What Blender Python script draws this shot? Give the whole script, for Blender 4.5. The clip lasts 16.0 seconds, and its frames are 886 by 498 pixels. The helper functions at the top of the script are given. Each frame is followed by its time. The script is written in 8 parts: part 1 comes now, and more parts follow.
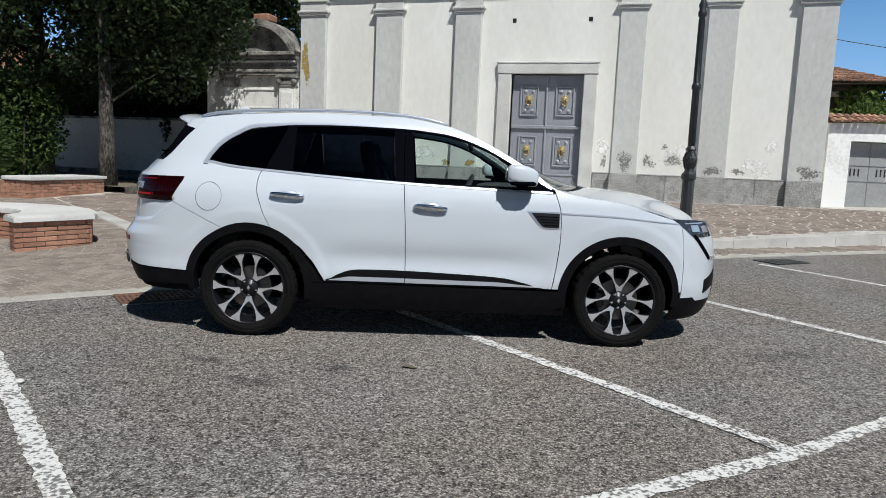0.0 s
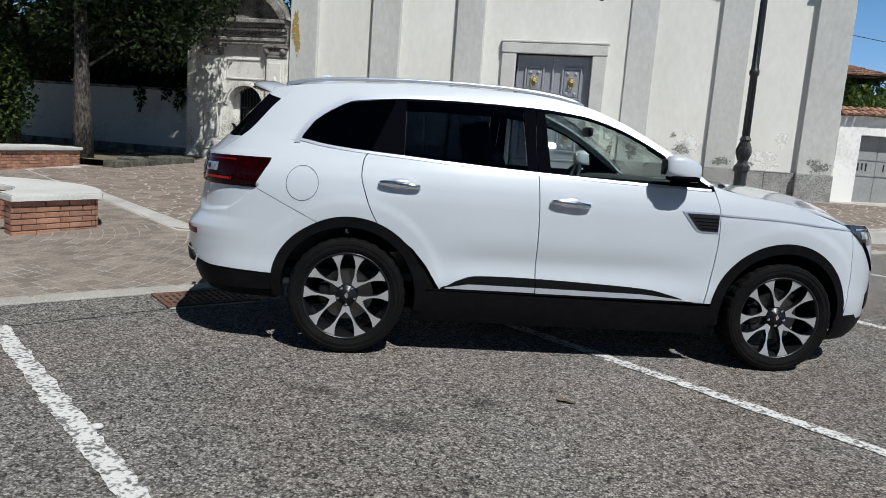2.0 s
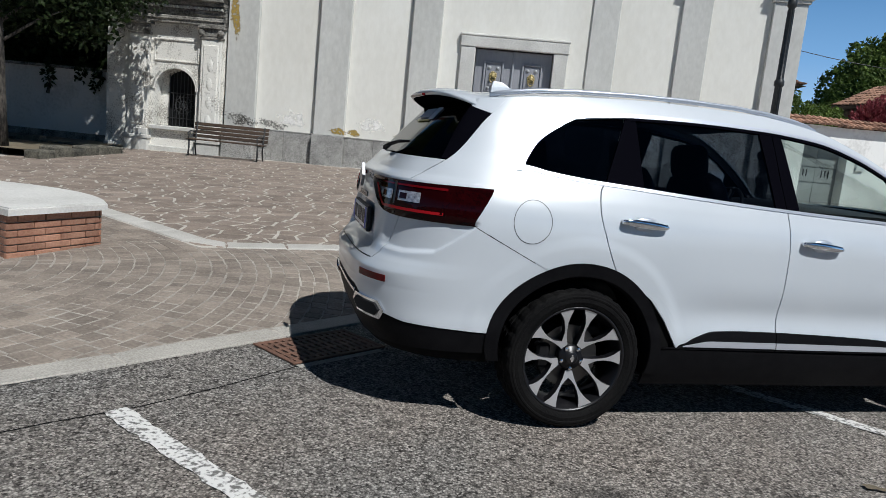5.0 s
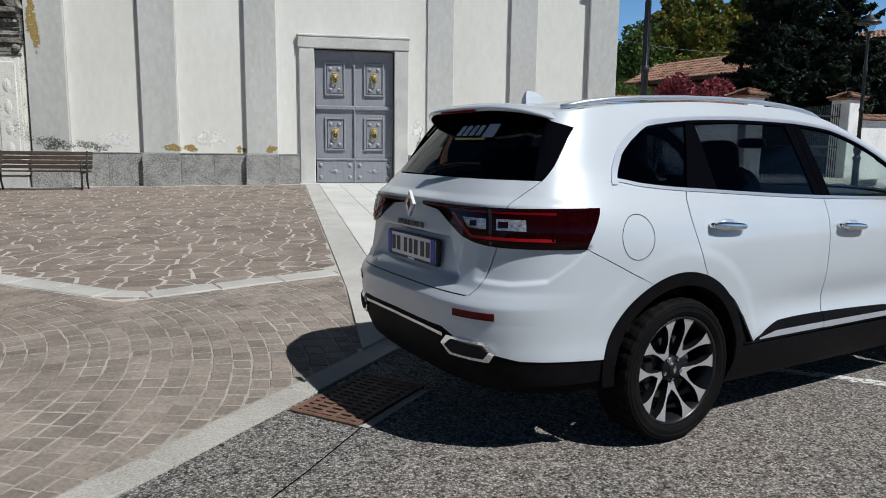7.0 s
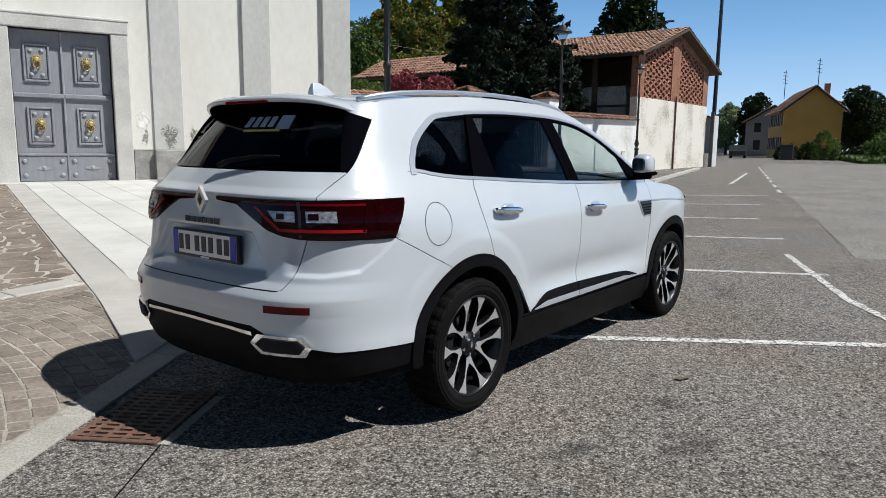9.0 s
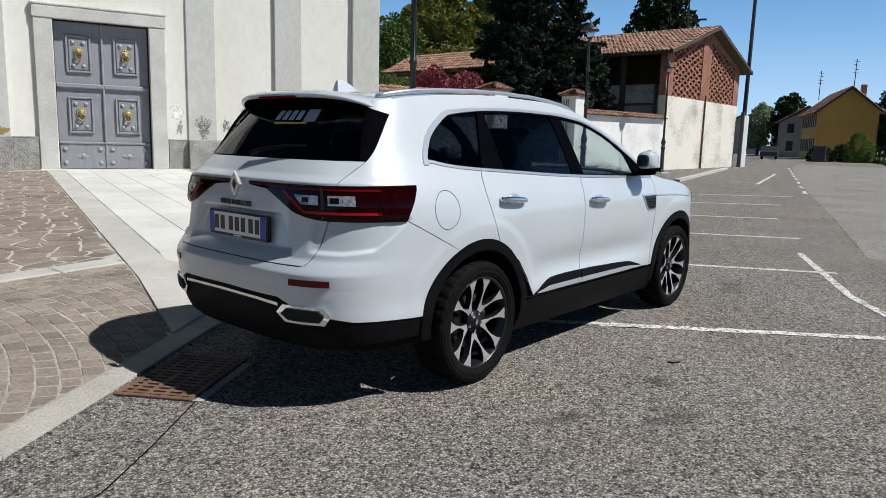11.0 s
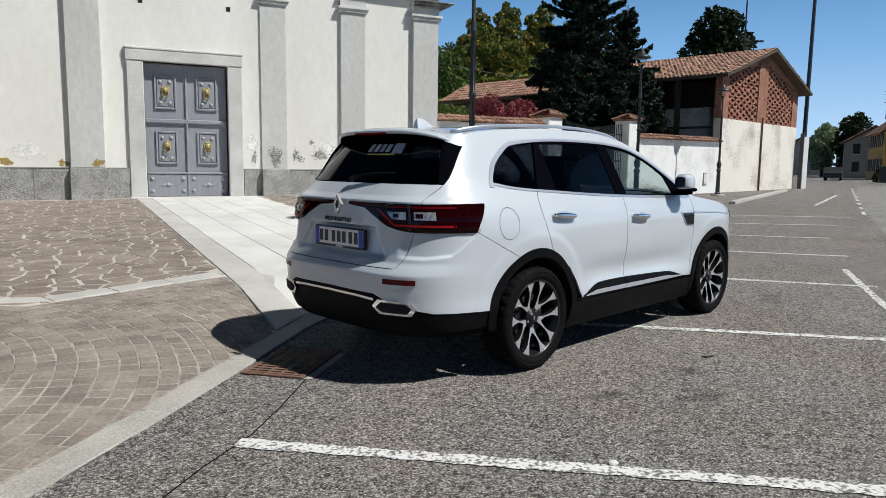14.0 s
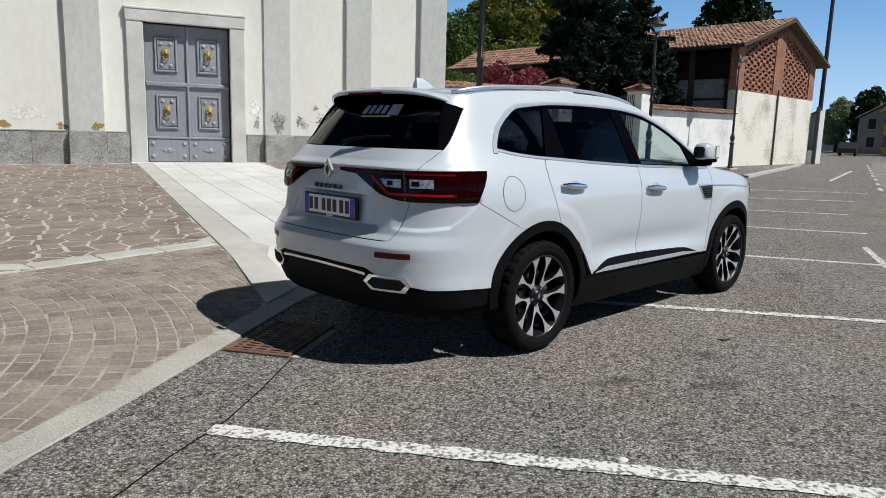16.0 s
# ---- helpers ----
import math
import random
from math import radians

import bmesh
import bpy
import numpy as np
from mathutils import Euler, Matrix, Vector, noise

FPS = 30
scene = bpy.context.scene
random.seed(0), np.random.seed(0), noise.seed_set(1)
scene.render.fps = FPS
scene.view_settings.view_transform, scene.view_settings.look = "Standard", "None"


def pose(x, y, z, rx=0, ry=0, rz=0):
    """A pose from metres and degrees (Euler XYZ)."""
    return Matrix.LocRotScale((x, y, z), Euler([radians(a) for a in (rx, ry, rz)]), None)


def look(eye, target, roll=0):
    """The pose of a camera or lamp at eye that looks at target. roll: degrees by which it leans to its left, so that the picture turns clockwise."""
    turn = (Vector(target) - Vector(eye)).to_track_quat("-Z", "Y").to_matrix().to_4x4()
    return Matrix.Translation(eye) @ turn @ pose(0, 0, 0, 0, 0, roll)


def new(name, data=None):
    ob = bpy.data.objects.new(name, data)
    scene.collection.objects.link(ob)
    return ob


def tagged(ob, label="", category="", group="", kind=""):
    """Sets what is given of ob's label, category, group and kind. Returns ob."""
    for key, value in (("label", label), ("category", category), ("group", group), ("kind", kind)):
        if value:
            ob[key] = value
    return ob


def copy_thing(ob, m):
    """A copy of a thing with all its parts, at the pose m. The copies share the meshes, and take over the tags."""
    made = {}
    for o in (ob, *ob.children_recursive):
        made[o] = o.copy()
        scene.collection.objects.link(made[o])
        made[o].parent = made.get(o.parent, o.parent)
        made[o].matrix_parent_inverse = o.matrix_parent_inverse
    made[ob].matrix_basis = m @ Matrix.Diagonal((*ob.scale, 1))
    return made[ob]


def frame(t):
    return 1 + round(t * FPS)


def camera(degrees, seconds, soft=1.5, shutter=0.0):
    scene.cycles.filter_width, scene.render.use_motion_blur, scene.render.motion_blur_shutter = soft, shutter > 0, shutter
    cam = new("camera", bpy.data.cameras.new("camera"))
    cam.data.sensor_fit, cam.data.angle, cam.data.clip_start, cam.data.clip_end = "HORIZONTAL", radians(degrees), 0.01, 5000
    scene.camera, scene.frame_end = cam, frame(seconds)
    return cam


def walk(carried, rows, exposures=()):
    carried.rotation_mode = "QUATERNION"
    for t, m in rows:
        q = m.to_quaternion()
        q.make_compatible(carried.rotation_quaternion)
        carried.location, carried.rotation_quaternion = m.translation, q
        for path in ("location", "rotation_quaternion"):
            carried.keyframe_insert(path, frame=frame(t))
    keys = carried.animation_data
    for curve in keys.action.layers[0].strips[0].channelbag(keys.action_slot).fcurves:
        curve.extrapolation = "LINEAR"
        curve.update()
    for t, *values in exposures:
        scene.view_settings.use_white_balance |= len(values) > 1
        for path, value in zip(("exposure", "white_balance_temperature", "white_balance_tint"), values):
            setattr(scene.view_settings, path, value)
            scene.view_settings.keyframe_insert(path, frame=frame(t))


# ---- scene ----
cam = camera(64.9, 16.0, soft=0.75)
PATH = [
    (0, (3.037, -5.16, 1.31), (2.445, -3.266, 1.062), 2.4),
    (0.5, (2.705, -4.907, 1.301), (2.13, -3.006, 1.068), 2.6),
    (1, (2.426, -4.776, 1.305), (1.823, -2.885, 1.058), 4.5),
    (1.5, (2.064, -4.729, 1.305), (1.574, -2.809, 1.034), 3.0),
    (2, (1.727, -4.646, 1.28), (1.257, -2.725, 0.983), 4.2),
    (2.5, (1.395, -4.474, 1.321), (0.975, -2.539, 1.04), 4.8),
    (3, (1.027, -4.519, 1.313), (0.725, -2.56, 1.045), 4.1),
    (3.5, (0.679, -4.506, 1.313), (0.394, -2.547, 1.027), 4.5),
    (6, (-0.841, -3.975, 1.35), (-0.771, -1.998, 1.057), 3.8),
    (6.5, (-1.22, -3.957, 1.374), (-0.988, -1.991, 1.087), 1.3),
    (7, (-1.45, -3.79, 1.376), (-1.087, -1.844, 1.092), 0.7),
    (7.5, (-1.59, -3.675, 1.396), (-0.942, -1.802, 1.128), 0.3),
    (8, (-1.716, -3.674, 1.4), (-0.778, -1.929, 1.123), -0.2),
    (8.5, (-1.762, -3.681, 1.388), (-0.747, -1.982, 1.102), -0.2),
    (9, (-1.766, -3.7, 1.364), (-0.705, -2.03, 1.07), 0.5),
    (11.5, (-1.969, -4.12, 1.356), (-0.993, -2.401, 1.045), 1.5),
    (12, (-2.12, -4.173, 1.375), (-1.156, -2.441, 1.108), 1.0),
    (12.5, (-2.187, -4.257, 1.377), (-1.194, -2.541, 1.116), 1.5),
    (13, (-2.188, -4.496, 1.356), (-1.205, -2.776, 1.085), 2.1),
    (13.5, (-2.212, -4.672, 1.354), (-1.286, -2.922, 1.069), 1.8),
    (14, (-2.321, -4.715, 1.362), (-1.459, -2.925, 1.123), 0.7),
    (14.5, (-2.435, -4.752, 1.358), (-1.6, -2.95, 1.118), -0.8),
    (15, (-2.386, -4.727, 1.349), (-1.52, -2.947, 1.067), -0.4),
    (15.5, (-2.22, -4.656, 1.342), (-1.349, -2.881, 1.041), 1.1),
    (16, (-2.125, -4.429, 1.326), (-1.286, -2.643, 1.003), 1.5),
]
walk(cam, [(t, look(eye, target, roll)) for t, eye, target, roll in PATH], [(0.0, -0.02, 5960, 9), (2.0, -0.10, 5930, 9), (3.5, -0.12, 5910, 9), (6.0, -0.16, 5910, 9), (7.0, -0.16, 5910, 9), (8.0, -0.04, 6040, 9), (9.0, 0.05, 6080, 9), (11.5, 0.06, 6080, 9), (16.0, 0.0, 6080, 9)])

# ---- daylight ----
SUN_TO = Vector((0.515, -0.56, 1.0)).normalized()
world = bpy.data.worlds.new("sky")
world.use_nodes = True
scene.world = world
wn = world.node_tree.nodes
sky = wn.new("ShaderNodeTexSky")
sky.sky_type = 'NISHITA'
sky.sun_disc = False
sky.sun_elevation = math.asin(SUN_TO.z)
sky.sun_rotation = math.atan2(SUN_TO.x, SUN_TO.y)
sky.air_density, sky.dust_density, sky.ozone_density = 1.0, 0.0, 3.0
hs = wn.new("ShaderNodeHueSaturation")
hs.inputs["Saturation"].default_value = 1.25
world.node_tree.links.new(sky.outputs[0], hs.inputs["Color"])
wn["Background"].inputs["Strength"].default_value = 0.009
world.node_tree.links.new(hs.outputs[0], wn["Background"].inputs["Color"])
sun_data = bpy.data.lights.new("sun", 'SUN')
sun_data.energy, sun_data.angle, sun_data.color = 4.95, radians(0.55), (1.0, 0.95, 0.87)
sun = new("sun", sun_data)
sun.matrix_world = look(SUN_TO * 60, (0, 0, 0))
scene.view_settings.exposure = 0.0


# ---- materials ----
def mat(name, color, rough=0.7, metal=0.0, color2=None, scale=3.0, fine=60.0, mix=0.5, bump=0.0, bump_scale=None,
        spec=0.5, coat=0.0, rand=0.0, detail=6.0, contrast=(0.35, 0.65), stretch=(1, 1, 1), island=False, rough_var=0.0):
    m = bpy.data.materials.new(name)
    m.use_nodes = True
    nt = m.node_tree
    bs = nt.nodes["Principled BSDF"]
    bs.inputs["Roughness"].default_value = rough
    bs.inputs["Metallic"].default_value = metal
    bs.inputs["Specular IOR Level"].default_value = spec
    bs.inputs["Coat Weight"].default_value = coat
    bs.inputs["Coat Roughness"].default_value = 0.03
    c1 = (*color, 1)
    co = nt.nodes.new("ShaderNodeTexCoord")
    mp = nt.nodes.new("ShaderNodeMapping")
    mp.inputs["Scale"].default_value = stretch
    nt.links.new(co.outputs["Object"], mp.inputs["Vector"])
    out = None
    if color2 is not None:
        n1 = nt.nodes.new("ShaderNodeTexNoise")
        n1.inputs["Scale"].default_value, n1.inputs["Detail"].default_value = scale, detail
        n2 = nt.nodes.new("ShaderNodeTexNoise")
        n2.inputs["Scale"].default_value, n2.inputs["Detail"].default_value = fine, 3.0
        for n in (n1, n2):
            nt.links.new(mp.outputs[0], n.inputs["Vector"])
        add = nt.nodes.new("ShaderNodeMix")
        add.data_type = 'FLOAT'
        add.inputs[0].default_value = mix
        nt.links.new(n1.outputs["Fac"], add.inputs[2])
        nt.links.new(n2.outputs["Fac"], add.inputs[3])
        ramp = nt.nodes.new("ShaderNodeValToRGB")
        ramp.color_ramp.elements[0].position, ramp.color_ramp.elements[1].position = contrast
        ramp.color_ramp.elements[0].color, ramp.color_ramp.elements[1].color = c1, (*color2, 1)
        nt.links.new(add.outputs[0], ramp.inputs[0])
        out = ramp.outputs[0]
        if rough_var:
            mr = nt.nodes.new("ShaderNodeMapRange")
            mr.inputs["To Min"].default_value, mr.inputs["To Max"].default_value = rough - rough_var, rough + rough_var
            nt.links.new(n1.outputs["Fac"], mr.inputs["Value"])
            nt.links.new(mr.outputs[0], bs.inputs["Roughness"])
    if rand:
        if island:
            src = nt.nodes.new("ShaderNodeNewGeometry").outputs["Random Per Island"]
        else:
            src = nt.nodes.new("ShaderNodeObjectInfo").outputs["Random"]
        hsv = nt.nodes.new("ShaderNodeHueSaturation")
        mr = nt.nodes.new("ShaderNodeMapRange")
        mr.inputs["To Min"].default_value, mr.inputs["To Max"].default_value = 1 - rand, 1 + rand
        nt.links.new(src, mr.inputs["Value"])
        nt.links.new(mr.outputs[0], hsv.inputs["Value"])
        if out:
            nt.links.new(out, hsv.inputs["Color"])
        else:
            hsv.inputs["Color"].default_value = c1
        out = hsv.outputs[0]
    if out:
        nt.links.new(out, bs.inputs["Base Color"])
    else:
        bs.inputs["Base Color"].default_value = c1
    if bump:
        nb = nt.nodes.new("ShaderNodeTexNoise")
        nb.inputs["Scale"].default_value, nb.inputs["Detail"].default_value = bump_scale or fine, 4.0
        nt.links.new(mp.outputs[0], nb.inputs["Vector"])
        b = nt.nodes.new("ShaderNodeBump")
        b.inputs["Strength"].default_value, b.inputs["Distance"].default_value = bump, 0.02
        nt.links.new(nb.outputs["Fac"], b.inputs["Height"])
        nt.links.new(b.outputs[0], bs.inputs["Normal"])
    return m


def glass(name, tint, gloss_rough=0.0):
    """Thin pane: tinted see-through with a Fresnel gloss."""
    m = bpy.data.materials.new(name)
    m.use_nodes = True
    nt = m.node_tree
    nt.nodes.remove(nt.nodes["Principled BSDF"])
    tr = nt.nodes.new("ShaderNodeBsdfTransparent")
    tr.inputs[0].default_value = (*tint, 1)
    gl = nt.nodes.new("ShaderNodeBsdfGlossy")
    gl.inputs["Roughness"].default_value = gloss_rough
    lw = nt.nodes.new("ShaderNodeLayerWeight")
    lw.inputs["Blend"].default_value = 0.5
    pw = nt.nodes.new("ShaderNodeMath")
    pw.operation = 'POWER'
    pw.inputs[1].default_value = 5.0
    nt.links.new(lw.outputs["Facing"], pw.inputs[0])
    fr = nt.nodes.new("ShaderNodeMath")
    fr.operation = 'MULTIPLY_ADD'
    fr.inputs[1].default_value, fr.inputs[2].default_value = 0.92, 0.05
    nt.links.new(pw.outputs[0], fr.inputs[0])
    mx = nt.nodes.new("ShaderNodeMixShader")
    nt.links.new(fr.outputs[0], mx.inputs[0])
    nt.links.new(tr.outputs[0], mx.inputs[1])
    nt.links.new(gl.outputs[0], mx.inputs[2])
    nt.links.new(mx.outputs[0], nt.nodes["Material Output"].inputs[0])
    return m


# ---- building helpers ----
def part(name, bm, material, parent=None, label="", smooth=False, recalc=False, weld=0.0):
    if weld:
        bmesh.ops.remove_doubles(bm, verts=bm.verts, dist=weld)
    if recalc:
        bmesh.ops.recalc_face_normals(bm, faces=bm.faces)
    me = bpy.data.meshes.new(name)
    if smooth:
        for f in bm.faces:
            f.smooth = True
    bm.to_mesh(me)
    bm.free()
    me.materials.append(material)
    ob = new(name, me)
    if parent is not None:
        ob.parent = parent
    if label:
        ob["label"] = label
    return ob


def thing(name, label, category, m=None, group="", kind=""):
    ob = new(name)
    ob.empty_display_size = 0.2
    if m is not None:
        ob.matrix_world = m
    return tagged(ob, label, category, group, kind)


def box(bm, x0, y0, z0, x1, y1, z1, m=None, bevel=0.0):
    """An axis-aligned box in bm, turned by m, with bevelled edges."""
    r = bmesh.ops.create_cube(bm, size=1)
    vs = r["verts"]
    for v in vs:
        v.co = Vector(((x0 + x1) / 2 + v.co.x * (x1 - x0), (y0 + y1) / 2 + v.co.y * (y1 - y0), (z0 + z1) / 2 + v.co.z * (z1 - z0)))
    if bevel:
        es = list({e for v in vs for e in v.link_edges})
        res = bmesh.ops.bevel(bm, geom=es, offset=bevel, segments=1, affect='EDGES', profile=0.5)
        vs = list({v for f in res["faces"] for v in f.verts} | {v for v in vs if v.is_valid})
    if m is not None:
        for v in vs:
            v.co = m @ v.co
    return vs


def boxes(*specs, bevel=0.0, m=None):
    bm = bmesh.new()
    for s in specs:
        box(bm, *s, bevel=bevel, m=m)
    return bm


def lathe(profile, n=24, bm=None, m=None, caps=True):
    """A turned form about z from (radius, height) pairs."""
    bm = bm or bmesh.new()
    rings = []
    for r, z in profile:
        ring = []
        for i in range(n):
            a = 2 * math.pi * i / n
            p = Vector((max(r, 1e-4) * math.cos(a), max(r, 1e-4) * math.sin(a), z))
            ring.append(bm.verts.new(m @ p if m is not None else p))
        rings.append(ring)
    for a, b in zip(rings, rings[1:]):
        for i in range(n):
            bm.faces.new((a[i], a[(i + 1) % n], b[(i + 1) % n], b[i]))
    if caps and profile[0][0] > 1e-3:
        bm.faces.new(rings[0][::-1])
    if caps and profile[-1][0] > 1e-3:
        bm.faces.new(rings[-1])
    return bm


def prism(outline, depth, bm=None, m=None):
    """A flat outline (x, z) drawn out along +y by depth."""
    bm = bm or bmesh.new()
    vs = [bm.verts.new(Vector((x, 0, z))) for x, z in outline]
    f = bm.faces.new(vs)
    r = bmesh.ops.extrude_face_region(bm, geom=[f])
    nv = [g for g in r["geom"] if isinstance(g, bmesh.types.BMVert)]
    for v in nv:
        v.co.y += depth
    if m is not None:
        for v in vs + nv:
            v.co = m @ v.co
    bmesh.ops.recalc_face_normals(bm, faces=bm.faces)
    return bm


def tube(points, radius, n=8, bm=None, close=False):
    """A round bar along a row of points; radius a number or one per point."""
    bm = bm or bmesh.new()
    pts = [Vector(p) for p in points]
    rings = []
    for i, p in enumerate(pts):
        d = (pts[min(i + 1, len(pts) - 1)] - pts[max(i - 1, 0)]).normalized()
        up = Vector((0, 0, 1)) if abs(d.z) < 0.9 else Vector((1, 0, 0))
        a = d.cross(up).normalized()
        b = d.cross(a)
        r = radius[i] if isinstance(radius, (list, tuple)) else radius
        rings.append([bm.verts.new(p + a * r * math.cos(2 * math.pi * k / n) + b * r * math.sin(2 * math.pi * k / n)) for k in range(n)])
    for r0, r1 in zip(rings, rings[1:]):
        for k in range(n):
            bm.faces.new((r0[k], r0[(k + 1) % n], r1[(k + 1) % n], r1[k]))
    bm.faces.new(rings[0][::-1])
    bm.faces.new(rings[-1])
    return bm


def pebble(bm, c, size, e=0.5, nu=20, nv=12, m=None):
    """A rounded block: a superellipsoid of half-sizes size about c."""
    def sp(v, k):
        return math.copysign(abs(v) ** k, v)
    rows = []
    for j in range(1, nv):
        b = -math.pi / 2 + math.pi * j / nv
        row = []
        for i in range(nu):
            a = 2 * math.pi * i / nu
            p = Vector((c[0] + size[0] * sp(math.cos(b), e) * sp(math.cos(a), e), c[1] + size[1] * sp(math.cos(b), e) * sp(math.sin(a), e), c[2] + size[2] * sp(math.sin(b), e)))
            row.append(bm.verts.new(m @ p if m is not None else p))
        rows.append(row)
    ends = []
    for z in (-1, 1):
        p = Vector((c[0], c[1], c[2] + z * size[2]))
        ends.append(bm.verts.new(m @ p if m is not None else p))
    for r0, r1 in zip(rows, rows[1:]):
        for i in range(nu):
            bm.faces.new((r0[i], r0[(i + 1) % nu], r1[(i + 1) % nu], r1[i]))
    for i in range(nu):
        bm.faces.new((ends[0], rows[0][(i + 1) % nu], rows[0][i]))
        bm.faces.new((ends[1], rows[-1][i], rows[-1][(i + 1) % nu]))
    return bm


def ease(e0, e1, v):
    t = min(1.0, max(0.0, (v - e0) / (e1 - e0)))
    return t * t * (3 - 2 * t)


KD = Vector((0.6, 0.8))     # along the parking row
KN = Vector((-0.8, 0.6))    # across it, towards the church


def ground_z(x, y):
    """Height of the asphalt."""
    s, n = KD.x * x + KD.y * y, KN.x * x + KN.y * y
    rise = 0.010 * min(max(s - 1, 0), 7) * ease(-5, 1, n) + 0.0045 * max(0, min(s, 60) - 8)
    return rise


def piazza_z(x, y):
    """Height of the paved square, which climbs to the church."""
    dip = 0.12 * ease(1.6, 4.0, x) * (1 - ease(0.0, 5.0, y - kerb_y(x) - 1.2))
    return max(0.014, 0.088 + 0.014 * min(max(x, -16), 9) + 0.0238 * min(max(y, -3), 16) - dip)


def kerb_y(x):
    """Line of the flush granite edging, as y over x."""
    return float(np.interp(x, [-9, -2.68, -2.2, -1.9, -1.46, -0.76, 1.5, 3.8, 6.75, 12, 40], [-9.6, -1.6, -0.99, -0.56, 0.04, 1.03, 3.5, 5.75, 8.4, 12.4, 33]))


F = 14.93   # plane of the church front



def aggregate(name, tones, grain, coarse, tint=(1.0, 0.93, 0.88), pit=0.45, worn=0.5, relief=0.5):
    """Rolled asphalt: stone chips of many tones in dark binder, with worn and reddish fields."""
    m = bpy.data.materials.new(name)
    m.use_nodes = True
    nt = m.node_tree
    bs = nt.nodes["Principled BSDF"]
    bs.inputs["Roughness"].default_value = 0.9
    bs.inputs["Specular IOR Level"].default_value = 0.2
    co = nt.nodes.new("ShaderNodeTexCoord").outputs["Object"]

    def noise(scale, detail=3.0):
        n = nt.nodes.new("ShaderNodeTexNoise")
        n.inputs["Scale"].default_value, n.inputs["Detail"].default_value = scale, detail
        nt.links.new(co, n.inputs["Vector"])
        return n.outputs["Fac"]

    def calc(op, a, b):
        n = nt.nodes.new("ShaderNodeMath")
        n.operation = op
        for k, v in enumerate((a, b)):
            if isinstance(v, (int, float)):
                n.inputs[k].default_value = v
            else:
                nt.links.new(v, n.inputs[k])
        return n.outputs[0]

    def ramp(src, stops):
        r = nt.nodes.new("ShaderNodeValToRGB")
        e = r.color_ramp.elements
        e[0].position, e[0].color = stops[0][0], (*stops[0][1], 1)
        e[1].position, e[1].color = stops[-1][0], (*stops[-1][1], 1)
        for p, c in stops[1:-1]:
            e.new(p).color = (*c, 1)
        nt.links.new(src, r.inputs[0])
        return r.outputs[0]

    def times(a, b):
        n = nt.nodes.new("ShaderNodeMix")
        n.data_type, n.blend_type = 'RGBA', 'MULTIPLY'
        n.inputs[0].default_value = 1.0
        nt.links.new(a, n.inputs[6])
        nt.links.new(b, n.inputs[7])
        return n.outputs[2]
    chip = nt.nodes.new("ShaderNodeTexVoronoi")
    chip.inputs["Scale"].default_value = grain
    nt.links.new(co, chip.inputs["Vector"])
    sep = nt.nodes.new("ShaderNodeSeparateColor")
    nt.links.new(chip.outputs["Color"], sep.inputs[0])
    big = nt.nodes.new("ShaderNodeTexVoronoi")
    big.inputs["Scale"].default_value = coarse
    nt.links.new(co, big.inputs["Vector"])
    sep2 = nt.nodes.new("ShaderNodeSeparateColor")
    nt.links.new(big.outputs["Color"], sep2.inputs[0])
    val = calc('ADD', calc('MULTIPLY', sep.outputs[0], 0.62), calc('MULTIPLY', sep2.outputs[1], 0.20))
    val = calc('ADD', val, calc('MULTIPLY', calc('SUBTRACT', noise(16.0), 0.5), 0.30))
    val = calc('ADD', val, calc('MULTIPLY', calc('SUBTRACT', noise(0.7, 3.0), 0.5), worn))
    col = ramp(val, tones)
    col = times(col, ramp(chip.outputs["Distance"], ((0.30, (1, 1, 1)), (0.75, (pit, pit, pit)))))
    col = times(col, ramp(noise(0.55, 4.0), ((0.38, (1, 1, 1)), (0.62, tint))))
    nt.links.new(col, bs.inputs["Base Color"])
    bp = nt.nodes.new("ShaderNodeBump")
    bp.inputs["Strength"].default_value, bp.inputs["Distance"].default_value = relief, 0.012
    bp.invert = True
    nt.links.new(chip.outputs["Distance"], bp.inputs["Height"])
    nt.links.new(bp.outputs[0], bs.inputs["Normal"])
    return m


M_asphalt = aggregate("asphalt", ((0.06, (0.045, 0.042, 0.039)), (0.30, (0.185, 0.176, 0.164)), (0.50, (0.30, 0.287, 0.267)), (0.82, (0.58, 0.56, 0.525))), 98.0, 46.0, worn=0.20)
M_road = aggregate("pale_asphalt", ((0.05, (0.12, 0.115, 0.108)), (0.45, (0.29, 0.28, 0.262)), (0.8, (0.46, 0.445, 0.42))), 90.0, 30.0, (1.0, 0.97, 0.94), 0.7, 0.35, 0.3)
M_line = mat("road_paint", (0.15, 0.145, 0.135), 0.8, color2=(0.70, 0.69, 0.665), scale=12, fine=48, mix=0.6, contrast=(0.42, 0.52), bump=0.3)
M_granite = mat("granite", (0.36, 0.345, 0.315), 0.75, color2=(0.58, 0.56, 0.525), scale=2.0, fine=120, mix=0.5, bump=0.08)
M_kerbstone = mat("grey_granite", (0.28, 0.262, 0.232), 0.8, color2=(0.51, 0.485, 0.44), scale=2.5, fine=90, mix=0.6, bump=0.15, rand=0.08)
M_whitestone = mat("pale_stone", (0.53, 0.52, 0.49), 0.7, color2=(0.72, 0.71, 0.68), scale=1.5, fine=50, mix=0.45, bump=0.06, rand=0.06)
